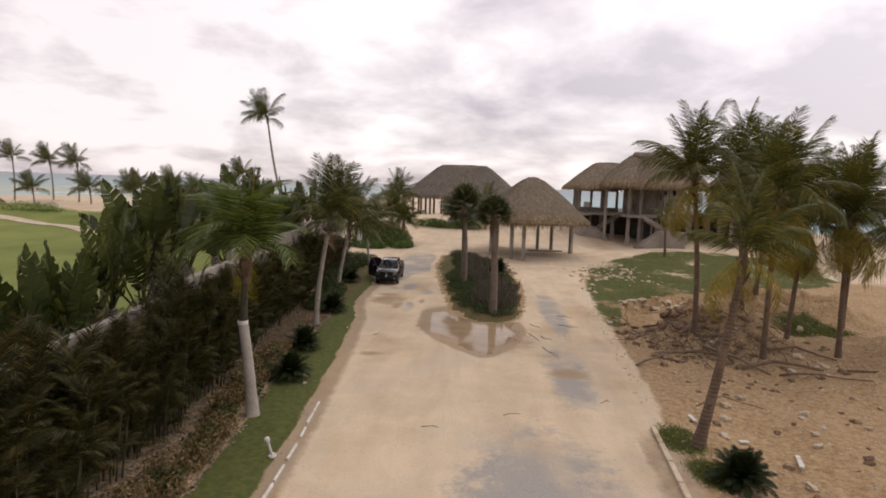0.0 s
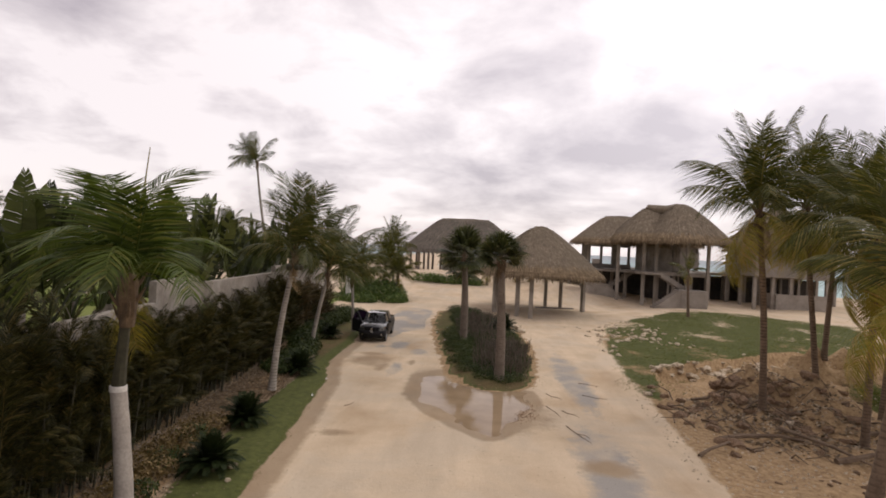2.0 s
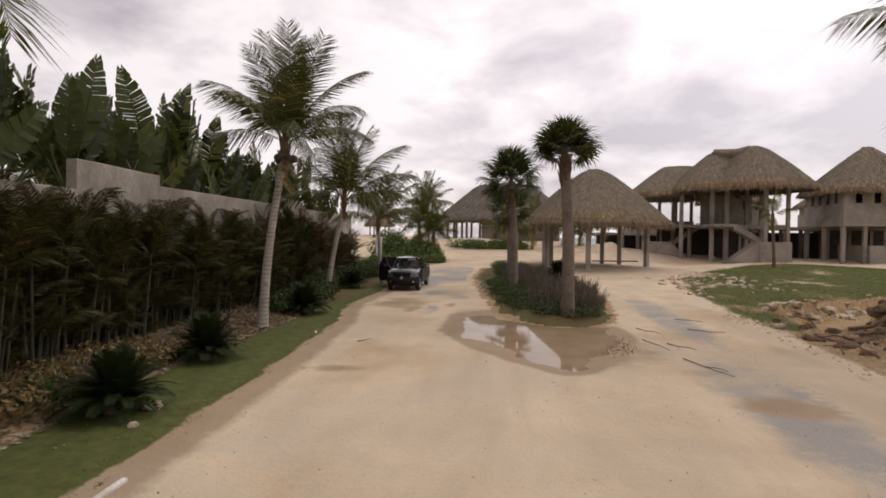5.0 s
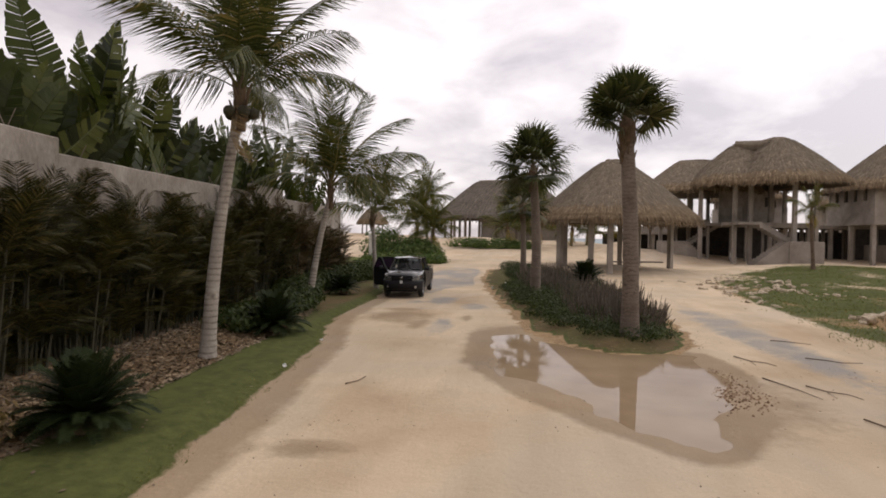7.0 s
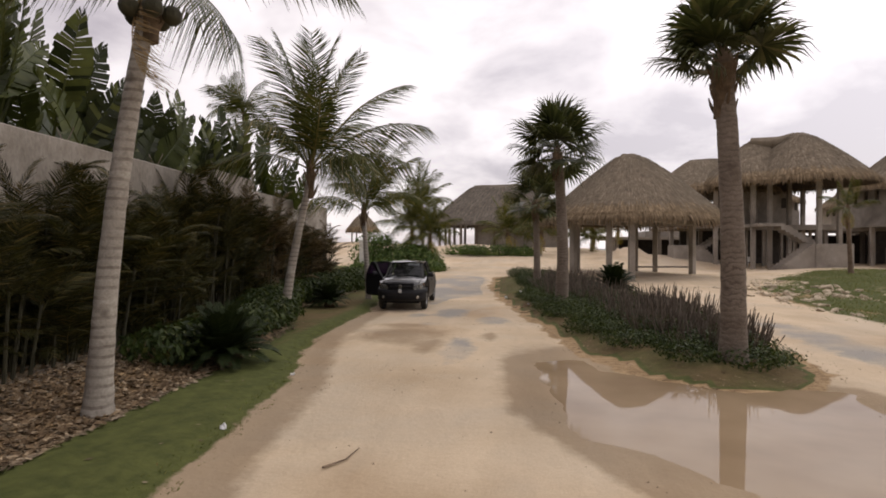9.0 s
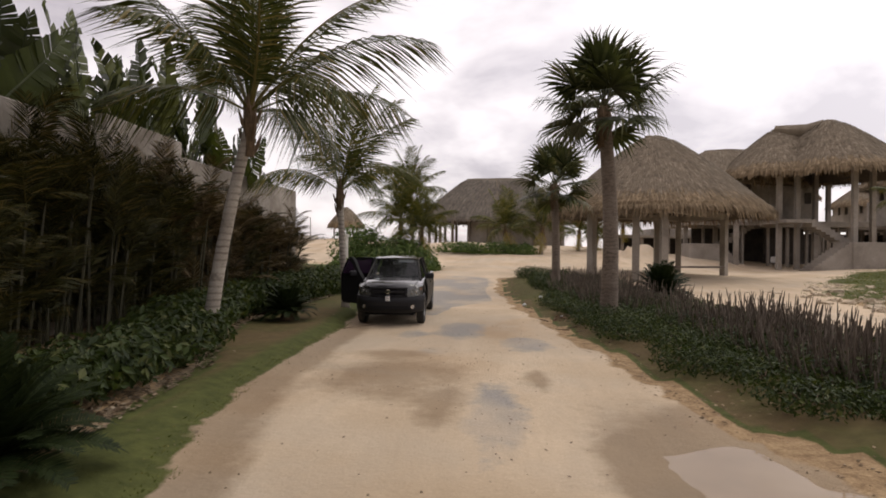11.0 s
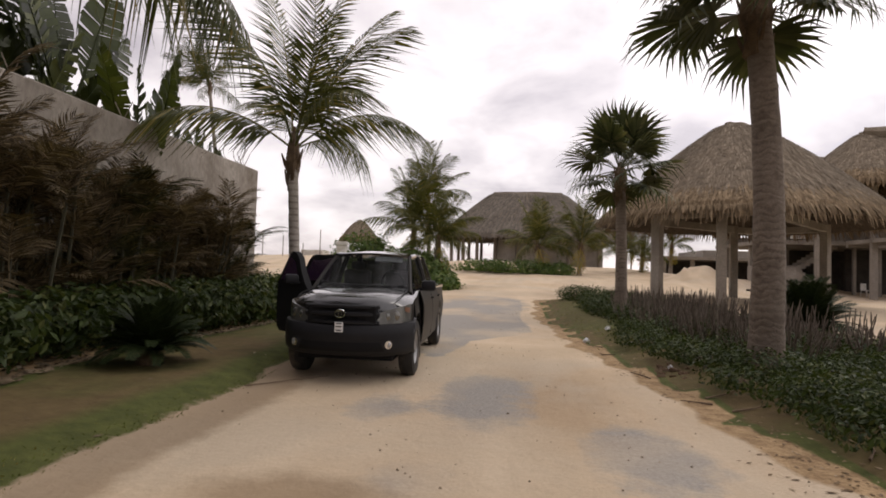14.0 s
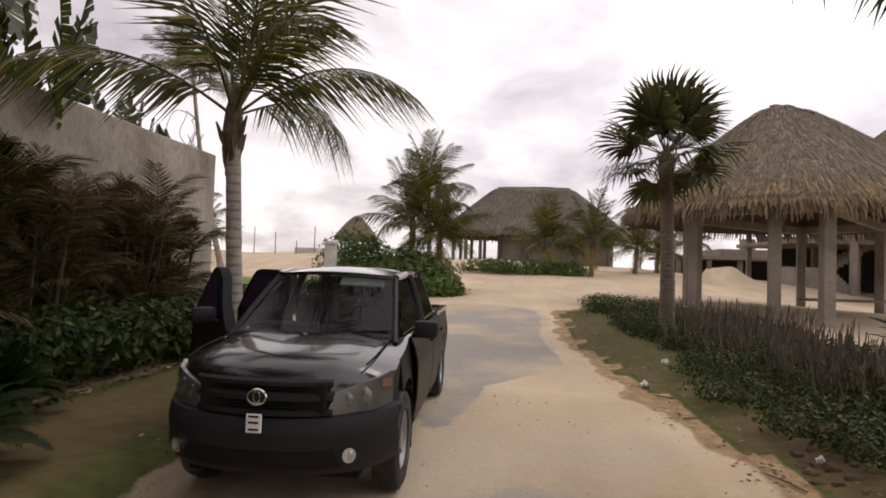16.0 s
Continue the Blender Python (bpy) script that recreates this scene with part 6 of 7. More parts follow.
profile = ([(0.15, 0.42), (0.10, 0.60), (0.085, 0.76), (0.12, 0.865), (0.20, 0.905), (0.42, 0.945), (0.75, 0.985), (1.05, 1.015), (1.24, 1.035), (2.3, 1.035), (3.5, 1.03), (3.58, 1.0), (4.95, 1.0), (5.06, 0.97), (5.08, 0.7), (5.06, 0.46)]
           + arch(WR, 0.415) + [(3.40, 0.30), (1.36, 0.30)] + arch(WF, 0.415))
bm = bmesh.new()
US = [-1, -0.94, -0.8, -0.5, 0, 0.5, 0.8, 0.94, 1]
loops = []
for y, z in profile:
    w = half_width(y, z)
    hood = smoothstep(0.84, 0.90, z) * (1 - smoothstep(1.1, 1.3, y))
    row = []
    for u in US:
        yy_ = y + (0.25 * abs(u) ** 2.2 * (1 - smoothstep(0.1, 0.7, y)))
        zz = z + hood * (0.055 * (1 - u * u) + 0.018 * math.exp(-((abs(u) - 0.55) / 0.12) ** 2)) - 0.05 * hood * smoothstep(0.8, 1.0, abs(u))
        row.append(bm.verts.new((u * w, yy_, zz)))
    loops.append(row)
for a, b in zip(loops, loops[1:] + loops[:1]):
    for i in range(len(US) - 1):
        bm.faces.new((a[i], a[i + 1], b[i + 1], b[i]))
for i in (0, -1):
    f = bm.faces.new([r[i] for r in loops])
    bmesh.ops.triangulate(bm, faces=[f])
for f in bm.faces:
    f.normal_update()
    if abs(f.normal.x) > 0.75:
        f.material_index = 1
body = part("body", bm, M_PAINT, truck, "glossy black painted body", True)
body.data.materials.append(M_DUSTY)
# bonnet shut lines and scoop edges
for sx in (-1, 1):
    pts = [(sx * half_width(y, 0.9) * 0.80, y, z) for y, z in ((0.30, 0.955), (0.5, 0.985), (0.75, 1.012), (1.0, 1.035), (1.2, 1.05))]
    part("shut_line", tube(pts, [0.007] * 5, 4), M_BLACK, truck)
# bumper wrapped round the front
prof_b = [(0.10, 0.675), (0.015, 0.655), (-0.02, 0.56), (0.0, 0.47), (0.0, 0.39), (0.06, 0.315), (0.20, 0.29)]


def bumper_at(u, v):
    f = v * (len(prof_b) - 1)
    i = min(len(prof_b) - 2, int(f))
    y = prof_b[i][0] + (prof_b[i + 1][0] - prof_b[i][0]) * (f - i)
    z = prof_b[i][1] + (prof_b[i + 1][1] - prof_b[i][1]) * (f - i)
    return Vector((u * 0.868, y + 0.20 * u * u + 0.26 * abs(u) ** 6, z + 0.02 * abs(u) ** 3))


bumper = grid_mesh("bumper", bumper_at, lin(-1, 1, 28), lin(0, 1, 14), M_PLASTIC, truck, "dark grey plastic front bumper", 0.03)
for z0, z1, wd in ((0.385, 0.485, 0.52),):
    grid_mesh("intake", lambda u, v: bumper_at(u * (0.58 + 0.06 * v), 0.50 + 0.22 * v) + Vector((0, -0.006, 0)), lin(-1, 1, 16), lin(0, 1, 3), M_BLACK, bumper, "black lower air intake")
for sx in (-1, 1):
    c = bumper_at(0.69 * sx, 0.56) + Vector((0, -0.012, 0))
    ring = bmesh.new()
    bmesh.ops.create_cone(ring, cap_ends=True, segments=20, radius1=0.05, radius2=0.045, depth=0.03, matrix=Matrix.Translation(c) @ pose(0, 0, 0, 90, 0, sx * 24))
    fog = part("fog_lamp", ring, M_CHROME, bumper, "round chrome fog lamp", True)
    gl = bmesh.new()
    bmesh.ops.create_uvsphere(gl, u_segments=14, v_segments=8, radius=0.036, matrix=Matrix.Translation(c + Vector((0.004 * sx, -0.008, 0))) @ Matrix.Diagonal((1, 0.3, 1, 1)))
    part("fog_lens", gl, M_LAMP_WHITE, bumper, "clear fog lamp lens", True)
part("plate", box(-0.052, -0.036, 0.585, 0.052, -0.022, 0.695, 0.004), M_PLATE, bumper, "small square white plate with grey bars")
for z in (0.60, 0.64, 0.675):
    part("plate_bar", box(-0.034, -0.041, z, 0.034, -0.037, z + 0.012), M_PLASTIC, bumper)


# grille
def front_y(x):
    return 0.085 + 0.25 * abs(x / 0.7) ** 2.2


grille = part("grille", box(-0.44, 0.075, 0.685, 0.44, 0.2, 0.875, 0.02), M_BLACK, truck, "black slatted grille")
for z, r in ((0.868, 0.024), (0.785, 0.03), (0.69, 0.022)):
    part("slat", tube([(x, front_y(x) - 0.055, z - 0.012 * abs(x)) for x in lin(-0.47, 0.47, 12)], [r] * 13, 6), M_PLASTIC, grille, "", True)
for z in (0.715, 0.738, 0.83, 0.85):
    part("slat", tube([(x, front_y(x) - 0.035, z) for x in lin(-0.45, 0.45, 10)], [0.006] * 11, 4), M_PLASTIC, grille)
bm = bmesh.new()
ring_pts = [(0.062 * math.cos(a), front_y(0) - 0.088, 0.787 + 0.044 * math.sin(a)) for a in (2 * math.pi * k / 20 for k in range(21))]
add_tube(bm, ring_pts, [0.008] * 21, 6, False)
add_tube(bm, [(0.022 * math.cos(a), front_y(0) - 0.088, 0.787 + 0.036 * math.sin(a)) for a in (2 * math.pi * k / 16 for k in range(17))], [0.006] * 17, 6, False)
part("badge", bm, M_CHROME, grille, "plain oval chrome badge", True)


# headlamps
def lamp_at(sx):
    def fn(u, v):
        x = 0.43 + 0.385 * u + 0.05 * v * (1 - u)
        z = 0.668 + 0.012 * u + (0.135 + 0.085 * u) * v
        y = front_y(x) - 0.06 + 0.10 * smoothstep(0.75, 1.0, u) + 0.025 * v
        return Vector((sx * x, y, z))
    return fn


for sx in (-1, 1):
    fn = lamp_at(sx)
    lamp = grid_mesh("headlamp", fn, lin(0, 1, 10), lin(0, 1, 6), M_LAMP, truck, "clear headlamp with silver reflector", 0.03)
    grid_mesh("indicator", lambda u, v: fn(0.83 + 0.14 * u, 0.66 + 0.26 * v - 0.14 * u) + Vector((0.003 * sx, -0.014, 0)), lin(0, 1, 3), lin(0, 1, 4), M_AMBER, lamp, "amber indicator lens")
    for uu, r in ((0.26, 0.05), (0.54, 0.062)):
        b2 = bmesh.new()
        bmesh.ops.create_uvsphere(b2, u_segments=16, v_segments=8, radius=r, matrix=Matrix.Translation(fn(uu, 0.5) + Vector((0, 0.012, 0))) @ Matrix.Diagonal((1, 0.25, 1, 1)))
        part("bulb_bowl", b2, M_BOWL, lamp, "round reflector bowl", True)
    grid_mesh("lens", lambda u, v: fn(u, v) + Vector((0.004 * sx, -0.030, 0.0)), lin(0, 1, 8), lin(0, 1, 4), M_LENS, lamp, "clear lens cover")

# cab: pillars, roof, glass
A0, A1 = (0.71, 1.05, 1.02), (0.575, 1.72, 1.475)
C0, C1 = (0.70, 3.52, 1.02), (0.57, 3.12, 1.475)
B0, B1 = (0.755, 2.36, 1.02), (0.60, 2.40, 1.48)
for sx in (-1, 1):
    for a, b, r in ((A0, A1, 0.027), (B0, B1, 0.045), (C0, C1, 0.06)):
        part("pillar", tube([(sx * (a[0] + (b[0] - a[0]) * s), a[1] + (b[1] - a[1]) * s, a[2] + (b[2] - a[2]) * s + 0.02 * math.sin(math.pi * s)) for s in (-0.05, 0.3, 0.65, 1.02)], [r * 1.15, r, r, r], 7), M_DUSTY, truck, "", True)
    part("roof_rail", tube([(sx * 0.583, y, z) for y, z in ((1.70, 1.475), (2.0, 1.495), (2.6, 1.50), (3.12, 1.475))], [0.032, 0.036, 0.036, 0.034], 7), M_PAINT, truck, "", True)


def roof_at(u, v):
    y = 1.68 + 1.48 * v
    w = 0.585
    return Vector((u * w, y + 0.03 * (1 - u * u) * (-1 if v < 0.5 else 1), 1.49 + 0.055 * (1 - u ** 2) * (1 - (2 * v - 1) ** 4 * 0.5) + 0.02 * math.sin(math.pi * v)))


grid_mesh("roof", roof_at, lin(-1, 1, 12), lin(0, 1, 10), M_PAINT, truck, "", 0.03)


def screen_at(u, v):
    x = u * (A0[0] + (A1[0] - A0[0]) * v - 0.012)
    y = A0[1] + (A1[1] - A0[1]) * v - 0.10 * (1 - u * u) * (1 - 0.5 * v)
    return Vector((x, y, A0[2] + 0.015 + (A1[2] - A0[2]) * v + 0.012 * (1 - u * u)))


screen = grid_mesh("windscreen", screen_at, lin(-1, 1, 14), lin(0, 1, 8), M_SCREEN, truck, "dusty windscreen with pale sun strip")
screen.visible_shadow = False
part("inner_mirror", box(-0.10, 1.74, 1.36, 0.10, 1.77, 1.42, 0.012), M_BLACK, truck)
sticker = grid_mesh("sun_visor", lambda u, v: screen_at(0.10 + 0.72 * u, 0.80 + 0.13 * v) + Vector((0, 0.06, 0)), lin(0, 1, 4), lin(0, 1, 2), M_PLATE, truck, "pale sun visor behind the glass", 0.012)
for sx in (-1, 1):
    part("wiper", tube([(sx * 0.1 + 0.05, 1.02, 1.055), (sx * 0.1 + 0.30, 1.03, 1.075), (sx * 0.1 + 0.55, 1.09, 1.085)], [0.010, 0.008, 0.006], 5), M_BLACK, truck)
part("cowl", grid_mesh("cowl_tmp", lambda u, v: Vector((u * 0.70, 1.10 + 0.09 * v - 0.10 * (1 - u * u), 1.035 + 0.012 * (1 - u * u) + 0.01 * v)), lin(-1, 1, 10), lin(0, 1, 2), M_BLACK, truck, "", 0.02).data, None, truck, "black cowl below the windscreen")
bpy.data.objects.remove(bpy.data.objects["cowl_tmp"])
side_f = [(1.15, 1.05), (1.75, 1.445), (2.33, 1.455), (2.31, 1.05)]
side_r = [(2.42, 1.05), (2.44, 1.455), (3.05, 1.44), (3.36, 1.05)]


def side_glass(pts, sx, name, parent, mat):
    bm = bmesh.new()
    vs = [bm.verts.new((sx * (0.775 - 0.40 * (z - 1.02)), y, z)) for y, z in pts]
    bm.faces.new(vs)
    return part(name, bm, mat, parent, "dark tinted side window")


for pts in (side_f, side_r):
    side_glass(pts, 1, "side_window", truck, M_TINT)
rear = bmesh.new()
rear.faces.new([rear.verts.new(v) for v in ((-0.62, 3.48, 1.06), (0.62, 3.48, 1.06), (0.53, 3.14, 1.44), (-0.53, 3.14, 1.44))])
part("rear_window", rear, M_TINT, truck, "dark tinted rear window")

# cabin
part("dashboard", box(-0.66, 1.22, 1.03, 0.66, 1.55, 1.085, 0.02), M_BLACK, truck, "dark dashboard")
for sx in (-0.34, 0.34):
    seat = part("seat", box(sx - 0.22, 2.05, 1.0, sx + 0.22, 2.2, 1.28, 0.05), M_SEAT, truck, "dark cloth seat back")
    part("headrest", box(sx - 0.11, 2.08, 1.285, sx + 0.11, 2.17, 1.40, 0.03), M_SEAT, seat)
part("steering_wheel", tube([(0.34 + 0.18 * math.cos(a), 1.66 - 0.06 * math.sin(a), 1.10 + 0.16 * math.sin(a)) for a in lin(0, 2 * math.pi, 18)], [0.014] * 19, 5, False), M_BLACK, truck)

# closed doors on the track side
for y0, y1, nm in ((1.22, 2.34, "front_door"), (2.37, 3.30, "rear_door")):
    bm = bmesh.new()
    zs = lin(0.36, 1.03, 7)
    rows = [[bm.verts.new((half_width(2.0, z) + 0.010 + 0.012 * math.sin(math.pi * (z - 0.3) / 0.8), y, z)) for y in lin(y0 + (0.05 if z < 0.45 else 0), y1 - (0.28 * smoothstep(0.75, 0.4, z) if nm == "rear_door" else 0), 6)] for z in zs]
    for a, b in zip(rows, rows[1:]):
        for i in range(6):
            bm.faces.new((a[i], a[i + 1], b[i + 1], b[i]))
    bmesh.ops.recalc_face_normals(bm, faces=bm.faces)
    bmesh.ops.solidify(bm, geom=bm.faces[:], thickness=-0.012)
    d = part(nm, bm, M_DUSTY, truck, "closed black door filmed with dust", True)
    part("handle", tube([(0.90, y1 - 0.22, 0.90), (0.912, y1 - 0.15, 0.905), (0.90, y1 - 0.06, 0.90)], [0.012, 0.016, 0.012], 6), M_BLACK, d, "black door handle", True)


def open_door(y0, length, angle, shape, glass, nm, label):
    """A door swung out from its hinge at y0 on the kerb side."""
    hinge = new(nm + "_tmp")
    bm = bmesh.new()
    outer = [bm.verts.new((0.0, a, z)) for a, z in shape]
    f = bm.faces.new(outer)
    r = bmesh.ops.extrude_face_region(bm, geom=[f])
    for v in r["geom"]:
        if isinstance(v, bmesh.types.BMVert):
            v.co.x += 0.09
    m = pose(-0.87, y0, 0, 0, 0, angle)
    for v in bm.verts:
        v.co.x += 0.16 * smoothstep(1.0, 1.5, v.co.z)
        v.co = m @ v.co
    bpy.data.objects.remove(hinge)
    d = part(nm, bm, M_BLACK, truck, label, True)
    g = bmesh.new()
    g.faces.new([g.verts.new(m @ Vector((-0.006 + 0.16 * smoothstep(1.0, 1.5, z), a, z))) for a, z in glass])
    part("window", g, M_TINT_PURPLE, d, "violet tinted window")
    return d, m


d1, m1 = open_door(1.24, 1.08, 46, [(0.0, 0.38), (0.95, 0.36), (1.05, 0.42), (1.08, 0.7), (1.08, 1.06), (1.06, 1.3), (1.02, 1.43), (0.95, 1.50), (0.86, 1.52), (0.76, 1.50), (0.62, 1.42), (0.35, 1.22), (0.12, 1.08), (0.0, 1.0)],
                   [(0.30, 1.10), (1.0, 1.10), (0.94, 1.44), (0.82, 1.45)], "front_door", "black front door standing open")
d2, m2 = open_door(2.38, 0.92, 54, [(0.0, 0.40), (0.72, 0.40), (0.86, 0.55), (0.92, 0.75), (0.93, 1.05), (0.90, 1.3), (0.86, 1.42), (0.79, 1.48), (0.68, 1.5), (0.12, 1.5), (0.05, 1.48), (0.02, 1.42)],
                   [(0.06, 1.08), (0.86, 1.08), (0.74, 1.44), (0.1, 1.45)], "rear_door", "black rear door standing open")


def wing_mirror(parent, m):
    bm = bmesh.new()
    add_box(bm, -0.11, -0.05, -0.068, 0.10, 0.05, 0.07, 0.04, m)
    o = part("wing_mirror", bm, M_PLASTIC, parent, "dark grey wing mirror housing", True)
    part("arm", tube([m @ Vector((-0.13, 0.02, -0.05)), m @ Vector((-0.02, 0.02, -0.04))], [0.02, 0.025], 6), M_BLACK, o)


wing_mirror(truck, pose(0.965, 1.16, 1.10))
wing_mirror(d1, m1 @ pose(-0.13, 0.28, 1.12, 0, 0, 170))

# load bed
for sx in (-1, 1):
    part("bed_rail", box(min(sx * 0.80, sx * 0.70), 3.60, 0.98, max(sx * 0.80, sx * 0.70), 5.04, 1.045, 0.015), M_PAINT, truck)
part("tailgate", box(-0.70, 5.0, 0.55, 0.70, 5.06, 1.045, 0.015), M_PAINT, truck)
part("bed_liner", box(-0.69, 3.62, 0.985, 0.69, 4.99, 1.008), M_BLACK, truck, "black load bed liner")
part("head_board", box(-0.72, 3.56, 0.95, 0.72, 3.62, 1.05, 0.01), M_PAINT, truck)


def wheel(x, y, sx):
    tyre = bmesh.new()
    prof = [(0.215, -0.095), (0.30, -0.105), (0.335, -0.085), (0.345, -0.04), (0.345, 0.04), (0.335, 0.085), (0.30, 0.105), (0.215, 0.095)]
    n = 36
    rings = [[tyre.verts.new((w, r * math.cos(2 * math.pi * k / n), r * math.sin(2 * math.pi * k / n))) for r, w in prof] for k in range(n)]
    for a, b in zip(rings, rings[1:] + rings[:1]):
        for i in range(len(prof)):
            tyre.faces.new((a[i], a[(i + 1) % len(prof)], b[(i + 1) % len(prof)], b[i]))
    for v in tyre.verts:
        v.co = Vector((x, y, WRAD - 0.005)) + v.co
    t = part("wheel", tyre, M_TYRE, truck, "black rubber tyre", True)
    rim = bmesh.new()
    pr = [(0.215, 0.07), (0.20, 0.085), (0.185, 0.06), (0.15, 0.035), (0.09, 0.05), (0.06, 0.075), (0.03, 0.08), (0.0, 0.08)]
    rr = [[rim.verts.new((x + sx * w, y + r * math.cos(2 * math.pi * k / 28), WRAD - 0.005 + r * math.sin(2 * math.pi * k / 28))) for r, w in pr[:-1]] for k in range(28)]
    for a, b in zip(rr, rr[1:] + rr[:1]):
        for i in range(len(pr) - 2):
            rim.faces.new((a[i], a[i + 1], b[i + 1], b[i]))
    rim.faces.new([q[-1] for q in rr])
    part("rim", rim, M_RIM, t, "silver steel rim", True)
    for k in range(10):
        a = 2 * math.pi * k / 10
        h = bmesh.new()
        bmesh.ops.create_cone(h, cap_ends=True, segments=8, radius1=0.018, radius2=0.018, depth=0.01, matrix=Matrix.Translation((x + sx * 0.046, y + 0.155 * math.cos(a), WRAD + 0.155 * math.sin(a))) @ pose(0, 0, 0, 0, 90, 0))
        part("vent_hole", h, M_BLACK, t)


for sx in (-1, 1):
    for y in (WF, WR):
        wheel(sx * 0.755, y, sx)
    part("mudflap", box(min(sx * 0.68, sx * 0.85), WF + 0.40, 0.16, max(sx * 0.68, sx * 0.85), WF + 0.415, 0.42), M_BLACK, truck, "black mudflap")
part("undertray", box(-0.62, 0.3, 0.24, 0.62, 4.9, 0.34), M_BLACK, truck)


# ---- small things along the track ----
def rock_mesh(name, seed, mat, flat=0.7):
    rng = random.Random(seed)
    bm = bmesh.new()
    bmesh.ops.create_icosphere(bm, subdivisions=2, radius=1.0)
    for v in bm.verts:
        d = v.co.normalized()
        k = 1 + 0.55 * noise.noise(d * 1.3 + Vector((seed, 0, 0))) + 0.3 * noise.noise(d * 3.1 + Vector((0, seed, 0)))
        v.co = Vector((d.x * k, d.y * k * 0.8, max(-0.5, min(0.62, d.z * k)) * flat))
    me = bpy.data.meshes.new(name)
    bm.to_mesh(me)
    bm.free()
    me.materials.append(mat)
    return me


ROCKS = [rock_mesh("rock", 3 + i * 7, M_STONE) for i in range(4)]
CLODS = [rock_mesh("clod", 5 + i * 9, M_EARTH) for i in range(3)]
rng_r = random.Random(61)


def rock(x, y, s, label="pale weathered limestone rock lying on soil", group="loose rocks", mats=ROCKS, name="rock", dz=0.25):
    o = new(name, mats[rng_r.randrange(len(mats))])
    o.matrix_basis = pose(x, y, ground_z(x, y) + s * dz, rng_r.uniform(-20, 20), rng_r.uniform(-20, 20), rng_r.uniform(0, 360)) @ Matrix.Scale(s, 4)
    return tagged(o, label, "rock", group)


# broken white kerb stones
for i, (x, y, a, l) in enumerate(((-2.33, 18.9, 4, 0.75), (-2.27, 18.1, 3, 0.7), (-2.18, 17.2, 5, 0.6), (-2.1, 16.1, 3, 0.8), (-2.05, 15.1, 2, 0.7), (-2.0, 14.2, 2, 0.8), (-1.95, 13.2, 2, 0.7), (-1.9, 12.1, 2, 0.8))):
    k = part("kerb_stone", box(-0.032, -l / 2, -0.15, 0.032, l / 2, 0.015 + 0.02 * (i % 2), 0.014, pose(x - 0.1, y, 0.03, 0, 3 * (-1) ** i, a)), M_WHITE)
    tagged(k, "chipped white-painted kerb stone at the lawn edge", "kerb stone", "kerb stones")
for i in range(9):
    y = 18.3 - 1.02 * i
    x = 7.25 - 0.09 * i
    k = part("kerb_stone", box(-0.07, -0.49, -0.2, 0.07, 0.49, 0.08, 0.02, pose(x, y, 0.02, 0, 0, -5)), M_STONE)
    tagged(k, "grey concrete kerb stone at the track edge", "kerb stone", "kerb stones")

# leaning garden lamp, fallen over on the lawn
lamp_post = thing("garden_lamp", "small white garden lamp leaning on the lawn", "lamp", pose(-2.55, 15.75, 0.06, 8, -14, 0))
part("base", tube([(0, 0, 0), (0, 0, 0.05)], [0.10, 0.09], 10), M_WHITE, lamp_post)
part("pole", tube([(0, 0, 0.05), (0, 0, 0.42)], [0.03, 0.03], 8), M_WHITE, lamp_post)
part("cap", tube([(0, 0, 0.42), (0, 0, 0.5), (0, 0, 0.53)], [0.06, 0.065, 0.02], 10), M_WHITE, lamp_post)

rock(-3.55, 21.2, 0.17, "white rounded stone lying on the lawn", "stones on the lawn")
rock(-3.3, 20.5, 0.07, "white rounded stone lying on the lawn", "stones on the lawn")


def stick(name, label, pts, r, group, mat=None, lift=0.02):
    pts = [(x, y, ground_z(x, y) + lift + (p[0] if p else 0)) for x, y, *p in pts]
    n = len(pts)
    o = part(name, tube(pts, [r * (1 - 0.6 * k / (n - 1)) for k in range(n)], 6), mat or M_DRYWOOD)
    return tagged(o, label, "branch", group)


stick("stick", "bent dry stick lying at the track edge by the pickup", [(-4.75, 38.75), (-4.55, 38.98), (-4.35, 39.25), (-4.1, 39.5)], 0.008, "sticks on the track")
TW = [((5.0, 26.5), (5.2, 25.8), (5.5, 25.0)), ((4.6, 28.6), (4.85, 27.9), (4.95, 27.4)), ((6.2, 30.5), (6.5, 30.35), (6.7, 30.15), (7.1, 30.2)), ((6.2, 20.5), (6.45, 20.8), (6.5, 20.6)), ((3.1, 19.1), (3.3, 19.25), (3.6, 19.3)),
      ((5.1, 28.2), (5.25, 27.9), (5.2, 27.5)), ((4.8, 30.4), (4.95, 30.0), (4.9, 29.6)), ((6.4, 32.5), (6.7, 32.4), (7.1, 32.1)), ((0.8, 18.0), (1.1, 18.1), (1.3, 18.0)), ((-2.3, 27.0), (-2.15, 27.2), (-2.1, 27.5))]
for i, pts in enumerate(TW):
    stick("twig", "dry twig lying on the sandy track", pts, 0.012 if i not in (3, 4, 8) else 0.01, "twigs on the track")
    if i in (0, 5, 6):
        a, b, c = pts[:3]
        stick("twig", "dry twig lying on the sandy track", [b, (b[0] + 0.25, b[1] - 0.15), (b[0] + 0.32, b[1] - 0.4)], 0.01, "twigs on the track")

